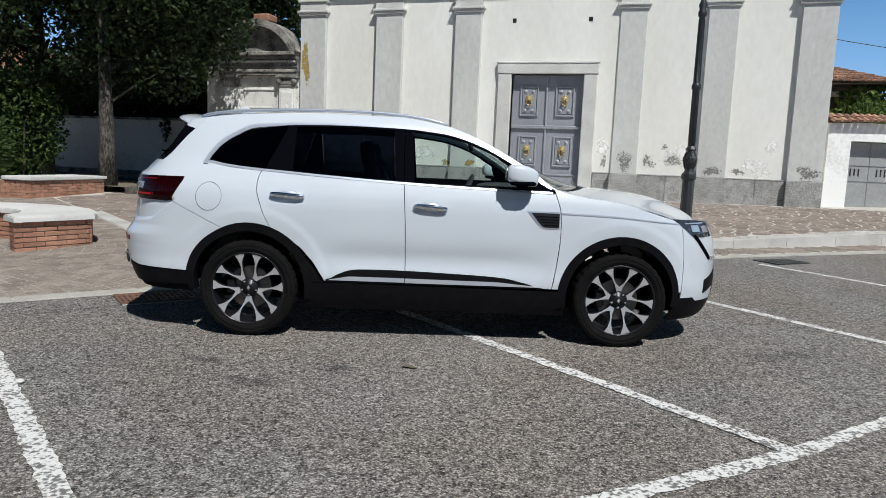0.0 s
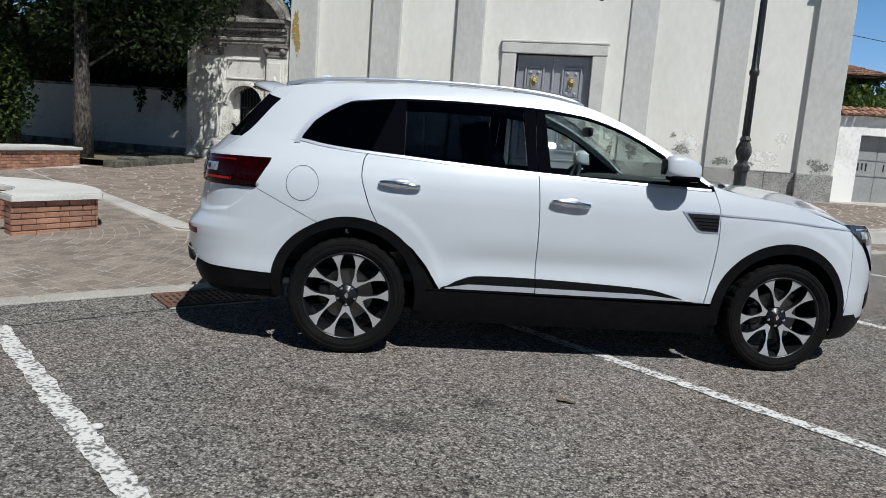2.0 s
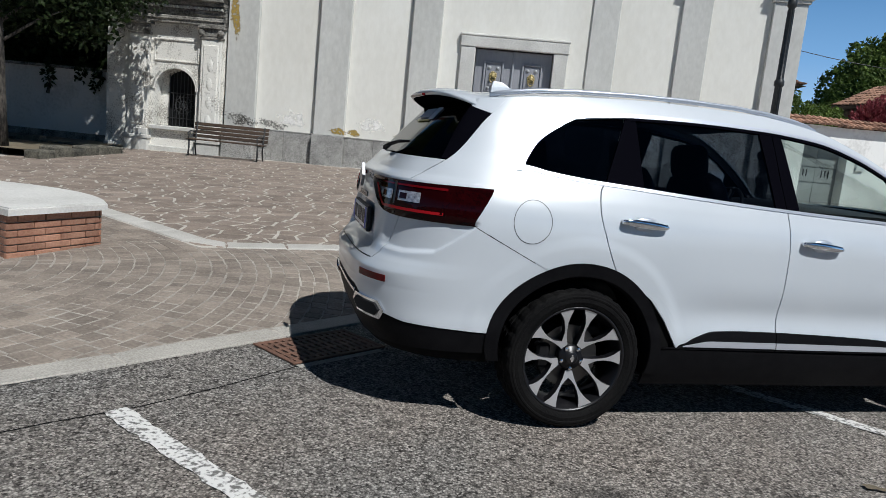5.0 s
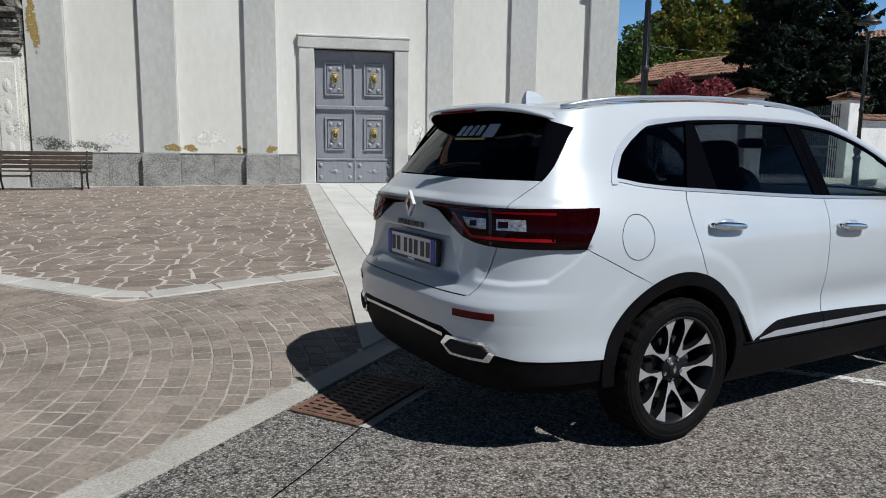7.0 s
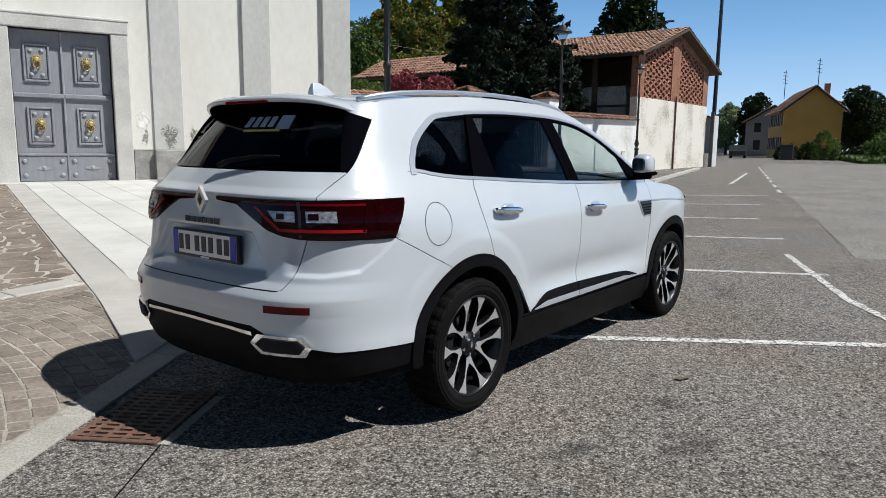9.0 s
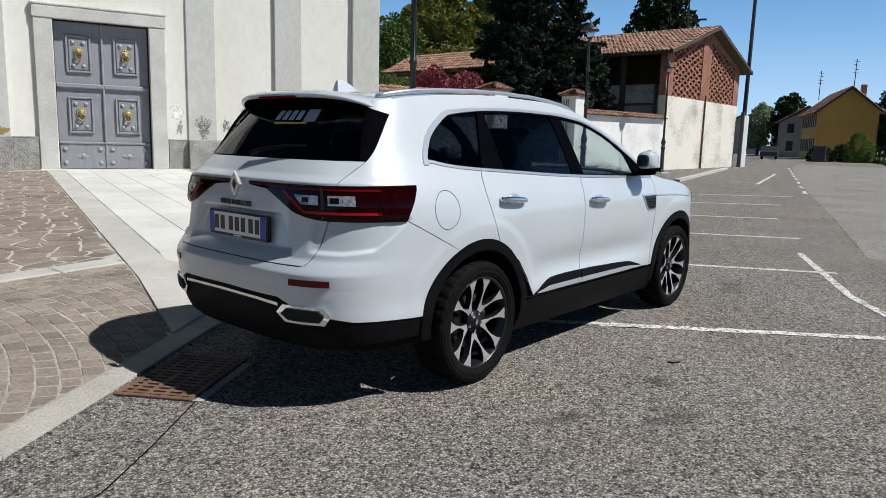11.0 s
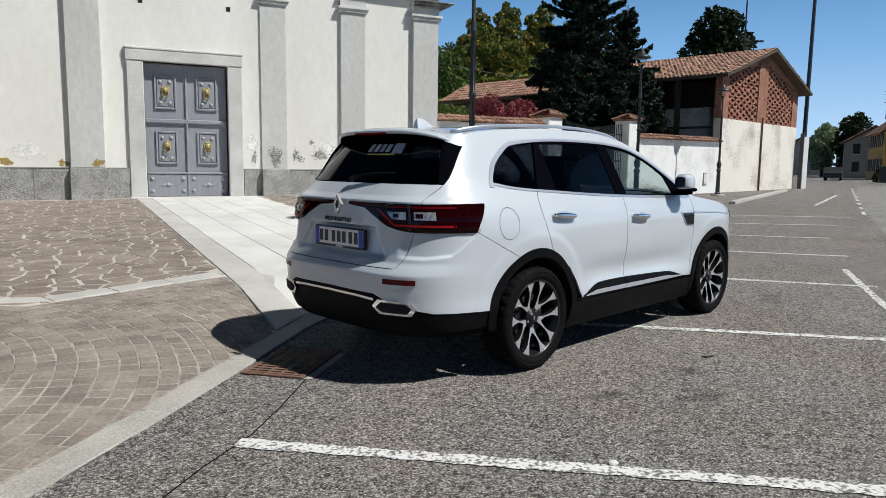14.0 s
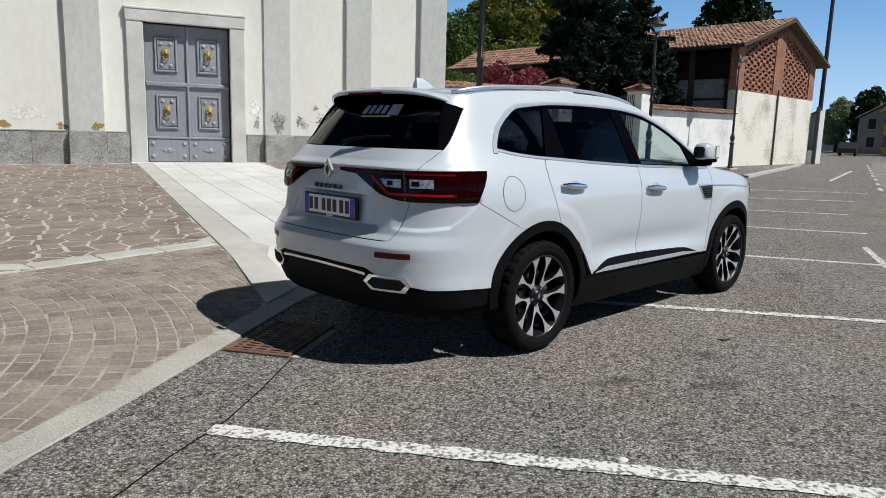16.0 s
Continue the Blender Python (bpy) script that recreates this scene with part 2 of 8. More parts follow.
M_joint = mat("sand_joint", (0.36, 0.333, 0.293), 0.95, color2=(0.565, 0.53, 0.472), scale=2, fine=40, mix=0.5, bump=0.2)
M_bed = mat("dirty_sand", (0.24, 0.218, 0.19), 0.95, color2=(0.46, 0.425, 0.375), scale=2.5, fine=30, mix=0.4, bump=0.2)
M_porphyry = mat("porphyry", (0.155, 0.124, 0.102), 0.8, color2=(0.30, 0.245, 0.202), scale=3.0, fine=45, mix=0.45, bump=0.3, rand=0.17)
M_porphyry_i = mat("porphyry_far", (0.155, 0.124, 0.102), 0.8, color2=(0.30, 0.245, 0.202), scale=3.0, fine=45, mix=0.45, bump=0.3, rand=0.17, island=True)
M_plaster = mat("cream_plaster", (0.69, 0.67, 0.605), 0.9, color2=(0.80, 0.785, 0.725), scale=0.45, fine=9, mix=0.3, bump=0.06, bump_scale=30, stretch=(1, 1, 0.45))
M_pilaster = mat("grey_plaster", (0.48, 0.475, 0.445), 0.9, color2=(0.62, 0.615, 0.58), scale=0.5, fine=12, mix=0.4, bump=0.08, bump_scale=30, stretch=(1, 1, 0.5))
M_plinth = mat("speckled_granite", (0.14, 0.136, 0.128), 0.8, color2=(0.45, 0.44, 0.415), scale=3.5, fine=46, mix=0.72, bump=0.2, contrast=(0.40, 0.58), rand=0.08)
M_oldplaster = mat("weathered_plaster", (0.30, 0.28, 0.245), 0.9, color2=(0.76, 0.74, 0.68), scale=1.8, fine=26, mix=0.5, bump=0.3, bump_scale=25, contrast=(0.37, 0.50))
M_sootstone = mat("sooty_stone", (0.055, 0.052, 0.046), 0.9, color2=(0.38, 0.36, 0.32), scale=2.6, fine=24, mix=0.4, bump=0.4, contrast=(0.38, 0.62))
M_doorwood = mat("grey_painted_wood", (0.235, 0.24, 0.265), 0.55, color2=(0.32, 0.325, 0.35), scale=1.2, fine=20, mix=0.4, stretch=(1, 1, 0.2), bump=0.04)
M_gilt = mat("gilt_bronze", (0.50, 0.40, 0.17), 0.45, metal=0.3, color2=(0.26, 0.21, 0.10), scale=20, fine=60)
M_stud = mat("painted_stud", (0.30, 0.31, 0.32), 0.45, color2=(0.38, 0.385, 0.39), scale=20)
M_stone_frame = mat("door_stone", (0.46, 0.45, 0.42), 0.8, color2=(0.66, 0.65, 0.61), scale=1.5, fine=30, mix=0.45, bump=0.12)
M_brick = mat("red_brick", (0.25, 0.115, 0.07), 0.85, color2=(0.43, 0.24, 0.16), scale=5, fine=50, mix=0.4, bump=0.2, rand=0.22)
M_brick_i = mat("old_brick", (0.20, 0.075, 0.045), 0.9, color2=(0.40, 0.19, 0.12), scale=3, fine=25, mix=0.4, bump=0.3, rand=0.28, island=True)
M_mortar = mat("mortar", (0.40, 0.37, 0.33), 0.95, color2=(0.52, 0.49, 0.44), scale=6, fine=40)
M_tile = mat("roof_tile", (0.14, 0.070, 0.046), 0.85, color2=(0.40, 0.235, 0.155), scale=2.5, fine=20, mix=0.4, bump=0.2, rand=0.35, island=True)
M_iron = mat("cast_iron", (0.018, 0.020, 0.022), 0.42, color2=(0.035, 0.036, 0.036), scale=6, metal=0.0, bump=0.05)
M_rust = mat("rusty_iron", (0.10, 0.055, 0.038), 0.8, color2=(0.20, 0.105, 0.07), scale=9, fine=50, bump=0.3)
# near-black that paints the shade inside holes and openings
M_gapshade = mat("painted_gap_shade", (0.01, 0.01, 0.011), 0.9)
M_benchwood = mat("bench_wood", (0.035, 0.022, 0.015), 0.6, color2=(0.085, 0.055, 0.035), scale=3, fine=30, stretch=(0.15, 1, 1), bump=0.1)
M_oldwood = mat("dark_beam", (0.05, 0.033, 0.022), 0.8, color2=(0.10, 0.07, 0.045), scale=3, fine=30, bump=0.1)
M_whitewall = mat("whitewash", (0.55, 0.54, 0.51), 0.9, color2=(0.80, 0.79, 0.76), scale=0.9, fine=12, mix=0.35, bump=0.1, contrast=(0.3, 0.5))
M_yellow = mat("ochre_plaster", (0.52, 0.27, 0.06), 0.9, color2=(0.60, 0.34, 0.09), scale=0.4, fine=8)
M_bark = mat("bark", (0.014, 0.012, 0.010), 0.95, color2=(0.11, 0.095, 0.08), scale=6, fine=24, mix=0.6, contrast=(0.42, 0.62), stretch=(1, 1, 0.35), bump=0.9, bump_scale=14)
M_grass = mat("grass_blades", (0.07, 0.12, 0.02), 0.8, color2=(0.18, 0.24, 0.06), scale=1, fine=10, rand=0.3, island=True)
M_soil = mat("soil", (0.10, 0.08, 0.055), 0.95, color2=(0.20, 0.17, 0.11), scale=2, fine=30, bump=0.3)
M_greymetal = mat("grey_painted_metal", (0.24, 0.245, 0.24), 0.5, color2=(0.32, 0.325, 0.32), scale=2, fine=20)
M_whitemetal = mat("white_metal", (0.7, 0.7, 0.69), 0.5, color2=(0.6, 0.6, 0.58), scale=2)


def leafmat(name, c1, c2, rand=0.35):
    m = mat(name, c1, 0.55, color2=c2, scale=0.5, fine=4.0, mix=0.4, rand=rand, island=True, spec=0.15)
    nt = m.node_tree
    bs = nt.nodes["Principled BSDF"]
    tl = nt.nodes.new("ShaderNodeBsdfTranslucent")
    src = bs.inputs["Base Color"].links[0].from_socket
    nt.links.new(src, tl.inputs[0])
    mx = nt.nodes.new("ShaderNodeMixShader")
    mx.inputs[0].default_value = 0.22
    nt.links.new(bs.outputs[0], mx.inputs[1])
    nt.links.new(tl.outputs[0], mx.inputs[2])
    nt.links.new(mx.outputs[0], nt.nodes["Material Output"].inputs[0])
    return m


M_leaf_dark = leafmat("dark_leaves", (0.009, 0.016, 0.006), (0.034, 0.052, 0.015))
M_leaf_mid = leafmat("green_leaves", (0.038, 0.070, 0.015), (0.13, 0.185, 0.042))
# green leaves lightened to paint the haze of distance
M_leaf_haze = leafmat("leaves_with_painted_haze", (0.18, 0.24, 0.12), (0.34, 0.40, 0.22))
M_leaf_bush = leafmat("bright_green_leaves", (0.07, 0.12, 0.025), (0.20, 0.26, 0.06))
M_leaf_hedge = leafmat("hedge_leaves", (0.018, 0.036, 0.010), (0.070, 0.105, 0.026))
M_leaf_yel = leafmat("turning_leaves", (0.20, 0.16, 0.025), (0.36, 0.25, 0.04))
M_leaf_fir = leafmat("fir_needles", (0.008, 0.015, 0.010), (0.030, 0.046, 0.028))
M_leaf_red = leafmat("red_leaves", (0.16, 0.035, 0.045), (0.34, 0.09, 0.10))
M_sett = mat("sett_stone", (0.165, 0.138, 0.116), 0.8, color2=(0.32, 0.272, 0.226), scale=3.0, fine=45, mix=0.45, bump=0.3, rand=0.18)
M_sett_i = mat("sett_stone_field", (0.165, 0.138, 0.116), 0.8, color2=(0.32, 0.272, 0.226), scale=3.0, fine=45, mix=0.45, bump=0.3, rand=0.18, island=True)
M_granite_i = mat("granite_setts", (0.34, 0.335, 0.32), 0.75, color2=(0.56, 0.55, 0.53), scale=2.0, fine=120, mix=0.5, bump=0.08, rand=0.15, island=True)


# ---- ground ----
def sheet(name, xs, ys, zf, material, keep=None, label="", kind="structure", category=""):
    """A ground sheet over a grid of lines, with cells dropped where keep says no."""
    bm = bmesh.new()
    vs = {}

    def v(i, j):
        if (i, j) not in vs:
            vs[i, j] = bm.verts.new((xs[i], ys[j], zf(xs[i], ys[j])))
        return vs[i, j]
    for i in range(len(xs) - 1):
        for j in range(len(ys) - 1):
            if keep is None or keep((xs[i] + xs[i + 1]) / 2, (ys[j] + ys[j + 1]) / 2):
                bm.faces.new((v(i, j), v(i + 1, j), v(i + 1, j + 1), v(i, j + 1)))
    ob = part(name, bm, material, smooth=True)
    return tagged(ob, label, category, "", kind)


def strip_mesh(name, left, right, zf, material, lift=0.004, label="", category="", thick=0.0):
    """A ribbon between two rows of plan points, laid on the surface zf."""
    bm = bmesh.new()
    a = [bm.verts.new((x, y, zf(x, y) + lift)) for x, y in left]
    b = [bm.verts.new((x, y, zf(x, y) + lift)) for x, y in right]
    for i in range(len(a) - 1):
        bm.faces.new((a[i], b[i], b[i + 1], a[i + 1]))
    bmesh.ops.recalc_face_normals(bm, faces=bm.faces)
    for f in bm.faces:
        if f.normal.z < 0:
            f.normal_flip()
    ob = part(name, bm, material, smooth=True)
    return tagged(ob, label, category, "", "structure")


def steps(*spans):
    out = []
    for a, b, n in spans:
        out += [a + (b - a) * i / n for i in range(n)]
    return out + [spans[-1][1]]


gx = steps((-600, -60, 9), (-60, -12, 12), (-12, 14, 52), (14, 60, 30), (60, 200, 14), (200, 2500, 8))
gy = steps((-600, -60, 9), (-60, -12, 12), (-12, 16, 56), (16, 60, 26), (60, 200, 14), (200, 2500, 8))
ground = sheet("ground", gx, gy, lambda x, y: ground_z(x, y), M_asphalt, label="worn grey asphalt of the car park", category="asphalt")


# hazy lower sky, a plain ring at the horizon all round
def sky_ring():
    m = bpy.data.materials.new("hazy_sky")
    m.use_nodes = True
    nt = m.node_tree
    nt.nodes.remove(nt.nodes["Principled BSDF"])
    em = nt.nodes.new("ShaderNodeEmission")
    co = nt.nodes.new("ShaderNodeTexCoord")
    sp = nt.nodes.new("ShaderNodeSeparateXYZ")
    mr = nt.nodes.new("ShaderNodeMapRange")
    mr.inputs["From Min"].default_value, mr.inputs["From Max"].default_value = 0.0, 300.0
    rp = nt.nodes.new("ShaderNodeValToRGB")
    el = rp.color_ramp.elements
    el[0].position, el[0].color = 0.0, (0.60, 0.76, 0.89, 1)
    el[1].position, el[1].color = 1.0, (0.022, 0.06, 0.13, 1)
    for pos, c in ((0.10, (0.46, 0.66, 0.87, 1)), (0.28, (0.24, 0.45, 0.73, 1)), (0.5, (0.10, 0.25, 0.48, 1))):
        e = el.new(pos)
        e.color = c
    nt.links.new(co.outputs["Object"], sp.inputs[0])
    nt.links.new(sp.outputs["Z"], mr.inputs["Value"])
    nt.links.new(mr.outputs[0], rp.inputs[0])
    nt.links.new(rp.outputs[0], em.inputs["Color"])
    nt.links.new(em.outputs[0], nt.nodes["Material Output"].inputs[0])
    bm = bmesh.new()
    rows = [[bm.verts.new((560 * math.cos(2 * math.pi * i / 96), 560 * math.sin(2 * math.pi * i / 96), z)) for i in range(96)] for z in (-12, 300)]
    for i in range(96):
        j = (i + 1) % 96
        bm.faces.new((rows[0][i], rows[1][i], rows[1][j], rows[0][j]))
    tagged(part("backdrop", bm, m), "hazy blue sky low over the horizon", "sky", "", "structure")


sky_ring()


def raised_y(x):
    return kerb_y(x) + 1.2


def square_z(x, y):
    """Surface of the square: flush with the asphalt at the edging, then climbing."""
    d = (y - kerb_y(x)) * 0.6
    if x > 2.4:
        return piazza_z(x, y)
    g = ground_z(x, y)
    return g + 0.006 + max(0.0, piazza_z(x, y) - g) * ease(0.0, 1.3, d)


def square_grid():
    bm = bmesh.new()
    xs = steps((-34, -9, 10), (-9, 2.4, 24))
    rows = []
    for x in xs:
        k = kerb_y(x)
        rows.append([bm.verts.new((x, y, square_z(x, y))) for y in steps((k, k + 5, 14), (k + 5, F + 2.5, 12))])
    for a, b in zip(rows, rows[1:]):
        for i in range(len(a) - 1):
            bm.faces.new((a[i], b[i], b[i + 1], a[i + 1]))
    xs = steps((2.4, 20, 22))
    rows = []
    for x in xs:
        k = raised_y(x)
        top = max(F + 2.5, k + 4)
        rows.append([bm.verts.new((x, y, piazza_z(x, y) + 0.004)) for y in steps((k, top, 12))])
    for a, b in zip(rows, rows[1:]):
        for i in range(len(a) - 1):
            bm.faces.new((a[i], b[i], b[i + 1], a[i + 1]))
    ob = part("pavement", bm, M_joint, smooth=True)
    return tagged(ob, "brown porphyry paving of the square with pale sand joints", "paving", "", "structure")


pavement = square_grid()


# plain walls added out of sight to cut low sky light and darken reflections
M_blocker = mat("blocker_render", (0.20, 0.19, 0.175), 0.9, color2=(0.28, 0.265, 0.245), scale=0.4, fine=6)
tagged(part("sky_blocker_south", boxes((-41, -27.6, -0.3, 62, -27, 8.0)), M_blocker), "unseen added wall that blocks low sky light", "wall", "", "structure")
tagged(part("sky_blocker_west", boxes((-41, -27, -0.3, -40.4, 13, 7.0)), M_blocker), "unseen added wall that blocks low sky light", "wall", "", "structure")


# ---- church ----
def church_front():
    th = 0.7
    door = (-1.38, 0.67, 0.0, 3.89)
    x0, x1, top = -8.14, 6.84, 10.5
    bm = prism([(x0, -0.3), (door[0], -0.3), (door[0], door[3]), (door[1], door[3]), (door[1], -0.3), (x1, -0.3), (x1, top), (x0, top)], th, m=pose(0, F, 0))
    w = part("wall_church_front", bm, M_plaster)
    tagged(w, "cream plastered church front wall with stains", "wall", "", "structure")
    bm = boxes((x1 - 0.7, F + th, -0.3, x1, F + 22, 9.5), (x0, F + th, -0.3, x0 + 0.7, F + 22, 9.5), (x0, F + 22, -0.3, x1, F + 22.7, 9.5))
    tagged(part("wall_church_nave", bm, M_plaster), "cream plastered side walls of the church", "wall", "", "structure")
    bm = boxes((x0 - 0.3, F - 0.2, 10.5, x1 + 0.3, F + 23, 10.8))
    tagged(part("church_roof", bm, M_tile), "flat tiled cover over the church nave", "roof", "", "structure")
    pil = [(-8.14, -7.28), (-5.60, -4.75), (-3.11, -2.33), (1.55, 2.26), (3.80, 4.54), (6.02, 6.84)]
    pz = 1.19
    for (a, b), pj in zip(pil, (0.14, 0.14, 0.14, 0.055, 0.10, 0.13)):
        p = thing("pilaster", "grey plastered pilaster with a moulded capital on a granite base", "pilaster", group="pilasters of the church front")
        part("shaft", boxes((a, F - pj, pz, b, F + 0.01, 5.62), bevel=0.012), M_pilaster, p)
        bm = boxes((a - 0.05, F - pj - 0.05, 5.62, b + 0.05, F + 0.01, 5.70), (a - 0.09, F - pj - 0.09, 5.70, b + 0.09, F + 0.01, 5.77),
                   (a - 0.02, F - pj - 0.02, 5.77, b + 0.02, F + 0.01, 6.02), (a - 0.07, F - pj - 0.07, 6.02, b + 0.07, F + 0.01, 6.08), bevel=0.012)
        part("capital", bm, M_stone_frame, p)
        part("upper_shaft", boxes((a, F - pj, 6.08, b, F + 0.01, 10.4)), M_pilaster, p)
        g = piazza_z((a + b) / 2, F) - 0.1
        part("granite_base", boxes((a - 0.02, F - 0.24, g, b + 0.02, F - 0.004, pz), bevel=0.012), M_plinth, p)
    bm = boxes((6.02, F - 0.22, 5.98, x1 + 0.12, F + 0.4, 6.05), (6.02, F - 0.30, 6.05, x1 + 0.30, F + 0.5, 6.12), (6.02, F - 0.36, 6.12, x1 + 0.42, F + 0.6, 6.155), bevel=0.012)
    tagged(part("corner_cornice", bm, M_sootstone), "dark weathered moulding round the church corner", "cornice", "", "structure")
    # cornice band over the capitals
    bm = boxes((x0 - 0.05, F - 0.10, 6.16, x1 + 0.05, F + 0.01, 6.28), (x0 - 0.05, F - 0.2, 6.28, x1 + 0.05, F + 0.01, 6.42), bevel=0.02)
    tagged(part("church_cornice", bm, M_pilaster), "grey moulded cornice band across the church front", "cornice", "", "structure")
    # plinth slabs between the pilasters
    pl = thing("church_plinth", "speckled granite plinth slabs along the church wall", "plinth", kind="structure")
    stretches = [(-7.26, -5.62), (-4.73, -3.13), (-2.31, -1.79), (1.06, 1.53), (2.28, 3.78), (4.56, 6.00)]
    for a, b in stretches:
        n = max(1, round((b - a) / 0.85))
        for i in range(n):
            u, v = a + (b - a) * i / n, a + (b - a) * (i + 1) / n
            g = piazza_z(u, F) - 0.12
            part("plinth_slab", boxes((u + 0.003, F - 0.075, g, v - 0.003, F - 0.003, pz - 0.02), bevel=0.008), M_plinth, pl)
        part("plinth_cap", boxes((a, F - 0.085, pz - 0.02, b, F - 0.003, pz + 0.012), bevel=0.006), M_plinth, pl)
    # putlog holes: black boxes on the uncut wall paint their inner shade
    for hx in (-1.39, 0.75):
        h = part("wall_hole_shade", boxes((hx - 0.055, F - 0.006, 5.32, hx + 0.055, F + 0.05, 5.44)), M_gapshade)
        tagged(h, "small black square painting a hole's shade on the plaster", "hole", "small holes over the door", "structure")


def church_door():
    g = 0.43
    fr = thing("door_frame", "pale carved stone surround of the church door", "door frame", kind="structure")
    part("jamb", boxes((-1.78, F - 0.10, g - 0.1, -1.38, F + 0.3, 3.89), bevel=0.02), M_stone_frame, fr)
    part("jamb", boxes((0.67, F - 0.10, g - 0.1, 1.05, F + 0.3, 3.89), bevel=0.02), M_stone_frame, fr)
    part("lintel", boxes((-1.80, F - 0.12, 3.89, 1.07, F + 0.3, 4.17), bevel=0.02), M_stone_frame, fr)
    part("lintel_moulding", boxes((-1.82, F - 0.13, 4.17, 1.09, F + 0.3, 4.24), bevel=0.02), M_stone_frame, fr)
    part("threshold", boxes((-1.80, F - 0.35, g - 0.2, 1.07, F + 0.3, g + 0.02), bevel=0.015), M_stone_frame, fr)
    # two leaves, each with two raised panels and a kick board
    for k, (a, b) in enumerate(((-1.37, -0.365), (-0.355, 0.66))):
        d = thing("church_door", "grey painted double-leaf church door with gilt lion-head bosses", "door", pose(0, F + 0.15, 0), group="leaves of the church door")
        y = 0.0
        part("door_leaf", boxes((a, y, g + 0.02, b, y + 0.07, 3.88), bevel=0.006), M_doorwood, d)
        part("bottom_board", boxes((a + 0.01, y - 0.035, g + 0.03, b - 0.01, y - 0.001, 1.04), bevel=0.01), M_doorwood, d)
        part("rail", boxes((a, y - 0.06, 1.04, b, y - 0.001, 1.10), bevel=0.015), M_doorwood, d)
        part("rail", boxes((a, y - 0.07, 2.36, b, y - 0.001, 2.47), bevel=0.02), M_doorwood, d)
        cx = (a + b) / 2
        for z0, z1 in ((1.30, 2.16), (2.72, 3.58)):
            o = 0.27
            part("panel_frame", boxes((cx - o, y - 0.05, z0, cx - o + 0.05, y - 0.001, z1), (cx + o - 0.05, y - 0.05, z0, cx + o, y - 0.001, z1),
                                      (cx - o + 0.05, y - 0.05, z1 - 0.05, cx + o - 0.05, y - 0.001, z1), (cx - o + 0.05, y - 0.05, z0, cx + o - 0.05, y - 0.001, z0 + 0.05), bevel=0.012), M_doorwood, d)
            part("panel", boxes((cx - o + 0.07, y - 0.028, z0 + 0.07, cx + o - 0.07, y - 0.001, z1 - 0.07), bevel=0.01), M_doorwood, d)
            zc = (z0 + z1) / 2
            bm = bmesh.new()
            for i in range(12):
                a2 = 2 * math.pi * i / 12
                pebble(bm, (cx + 0.082 * math.cos(a2), y - 0.045, zc + 0.055 + 0.098 * math.sin(a2)), (0.028, 0.022, 0.030), 1.0, 8, 5)
            lathe([(0.078, 0.0), (0.080, 0.025), (0.058, 0.055), (0.03, 0.07), (0.001, 0.072)], 14, bm, pose(cx, y - 0.03, zc + 0.06, 90, 0, 0))
            pebble(bm, (cx, y - 0.105, zc + 0.035), (0.036, 0.04, 0.030), 0.9, 10, 6)
            ring = [(cx + 0.075 * math.sin(a2), y - 0.085, zc - 0.045 - 0.080 * math.cos(a2)) for a2 in [math.pi * (-0.85 + 1.7 * i / 12) for i in range(13)]]
            tube(ring, 0.016, 6, bm)
            pebble(bm, (cx, y - 0.09, zc - 0.128), (0.024, 0.018, 0.022), 0.9, 8, 5)
            part("lion_boss", bm, M_gilt, d, "gilt bronze lion head boss with ring", smooth=True)
            for sx in (-0.11, 0.11):
                for sz in (-0.27, 0.26):
                    part("stud", lathe([(0.05, 0), (0.045, 0.02), (0.02, 0.035), (0.001, 0.036)], 10, m=pose(cx + sx, y - 0.028, zc + sz, 90, 0, 0)), M_stud, d, smooth=True)
        for sx in (-0.38, 0.38):
            for sz in (0.60, 0.92):
                part("stud", lathe([(0.055, 0), (0.05, 0.02), (0.02, 0.035), (0.001, 0.036)], 10, m=pose(cx + sx, y - 0.035, sz, 90, 0, 0)), M_stud, d, smooth=True)
        bm = lathe([(0.06, 0), (0.05, 0.02), (0.001, 0.04)], 12, m=pose(cx, y - 0.035, 0.76, 90, 0, 0))
        prism([(cx - 0.17, 0.76), (cx - 0.06, 0.72), (cx + 0.06, 0.72), (cx + 0.17, 0.76), (cx + 0.06, 0.80), (cx - 0.06, 0.80)], -0.012, bm, pose(0, y - 0.036, 0))
        part("escutcheon", bm, M_stud, d, "small painted shield plate")
    bm = boxes((-0.385, F + 0.09, g + 0.02, -0.335, F + 0.147, 3.88), bevel=0.012)
    tagged(part("door_meeting_strip", bm, M_doorwood), "grey moulded strip where the two leaves meet", "moulding", "", "structure")
    # black box whose colour gives the darkness behind the leaves
    bm = boxes((-1.5, F + 0.4, 0.2, 0.8, F + 0.5, 4.0))
    tagged(part("door_backing", bm, M_gapshade), "black backing painting the shade behind the church door", "wall", "", "structure")


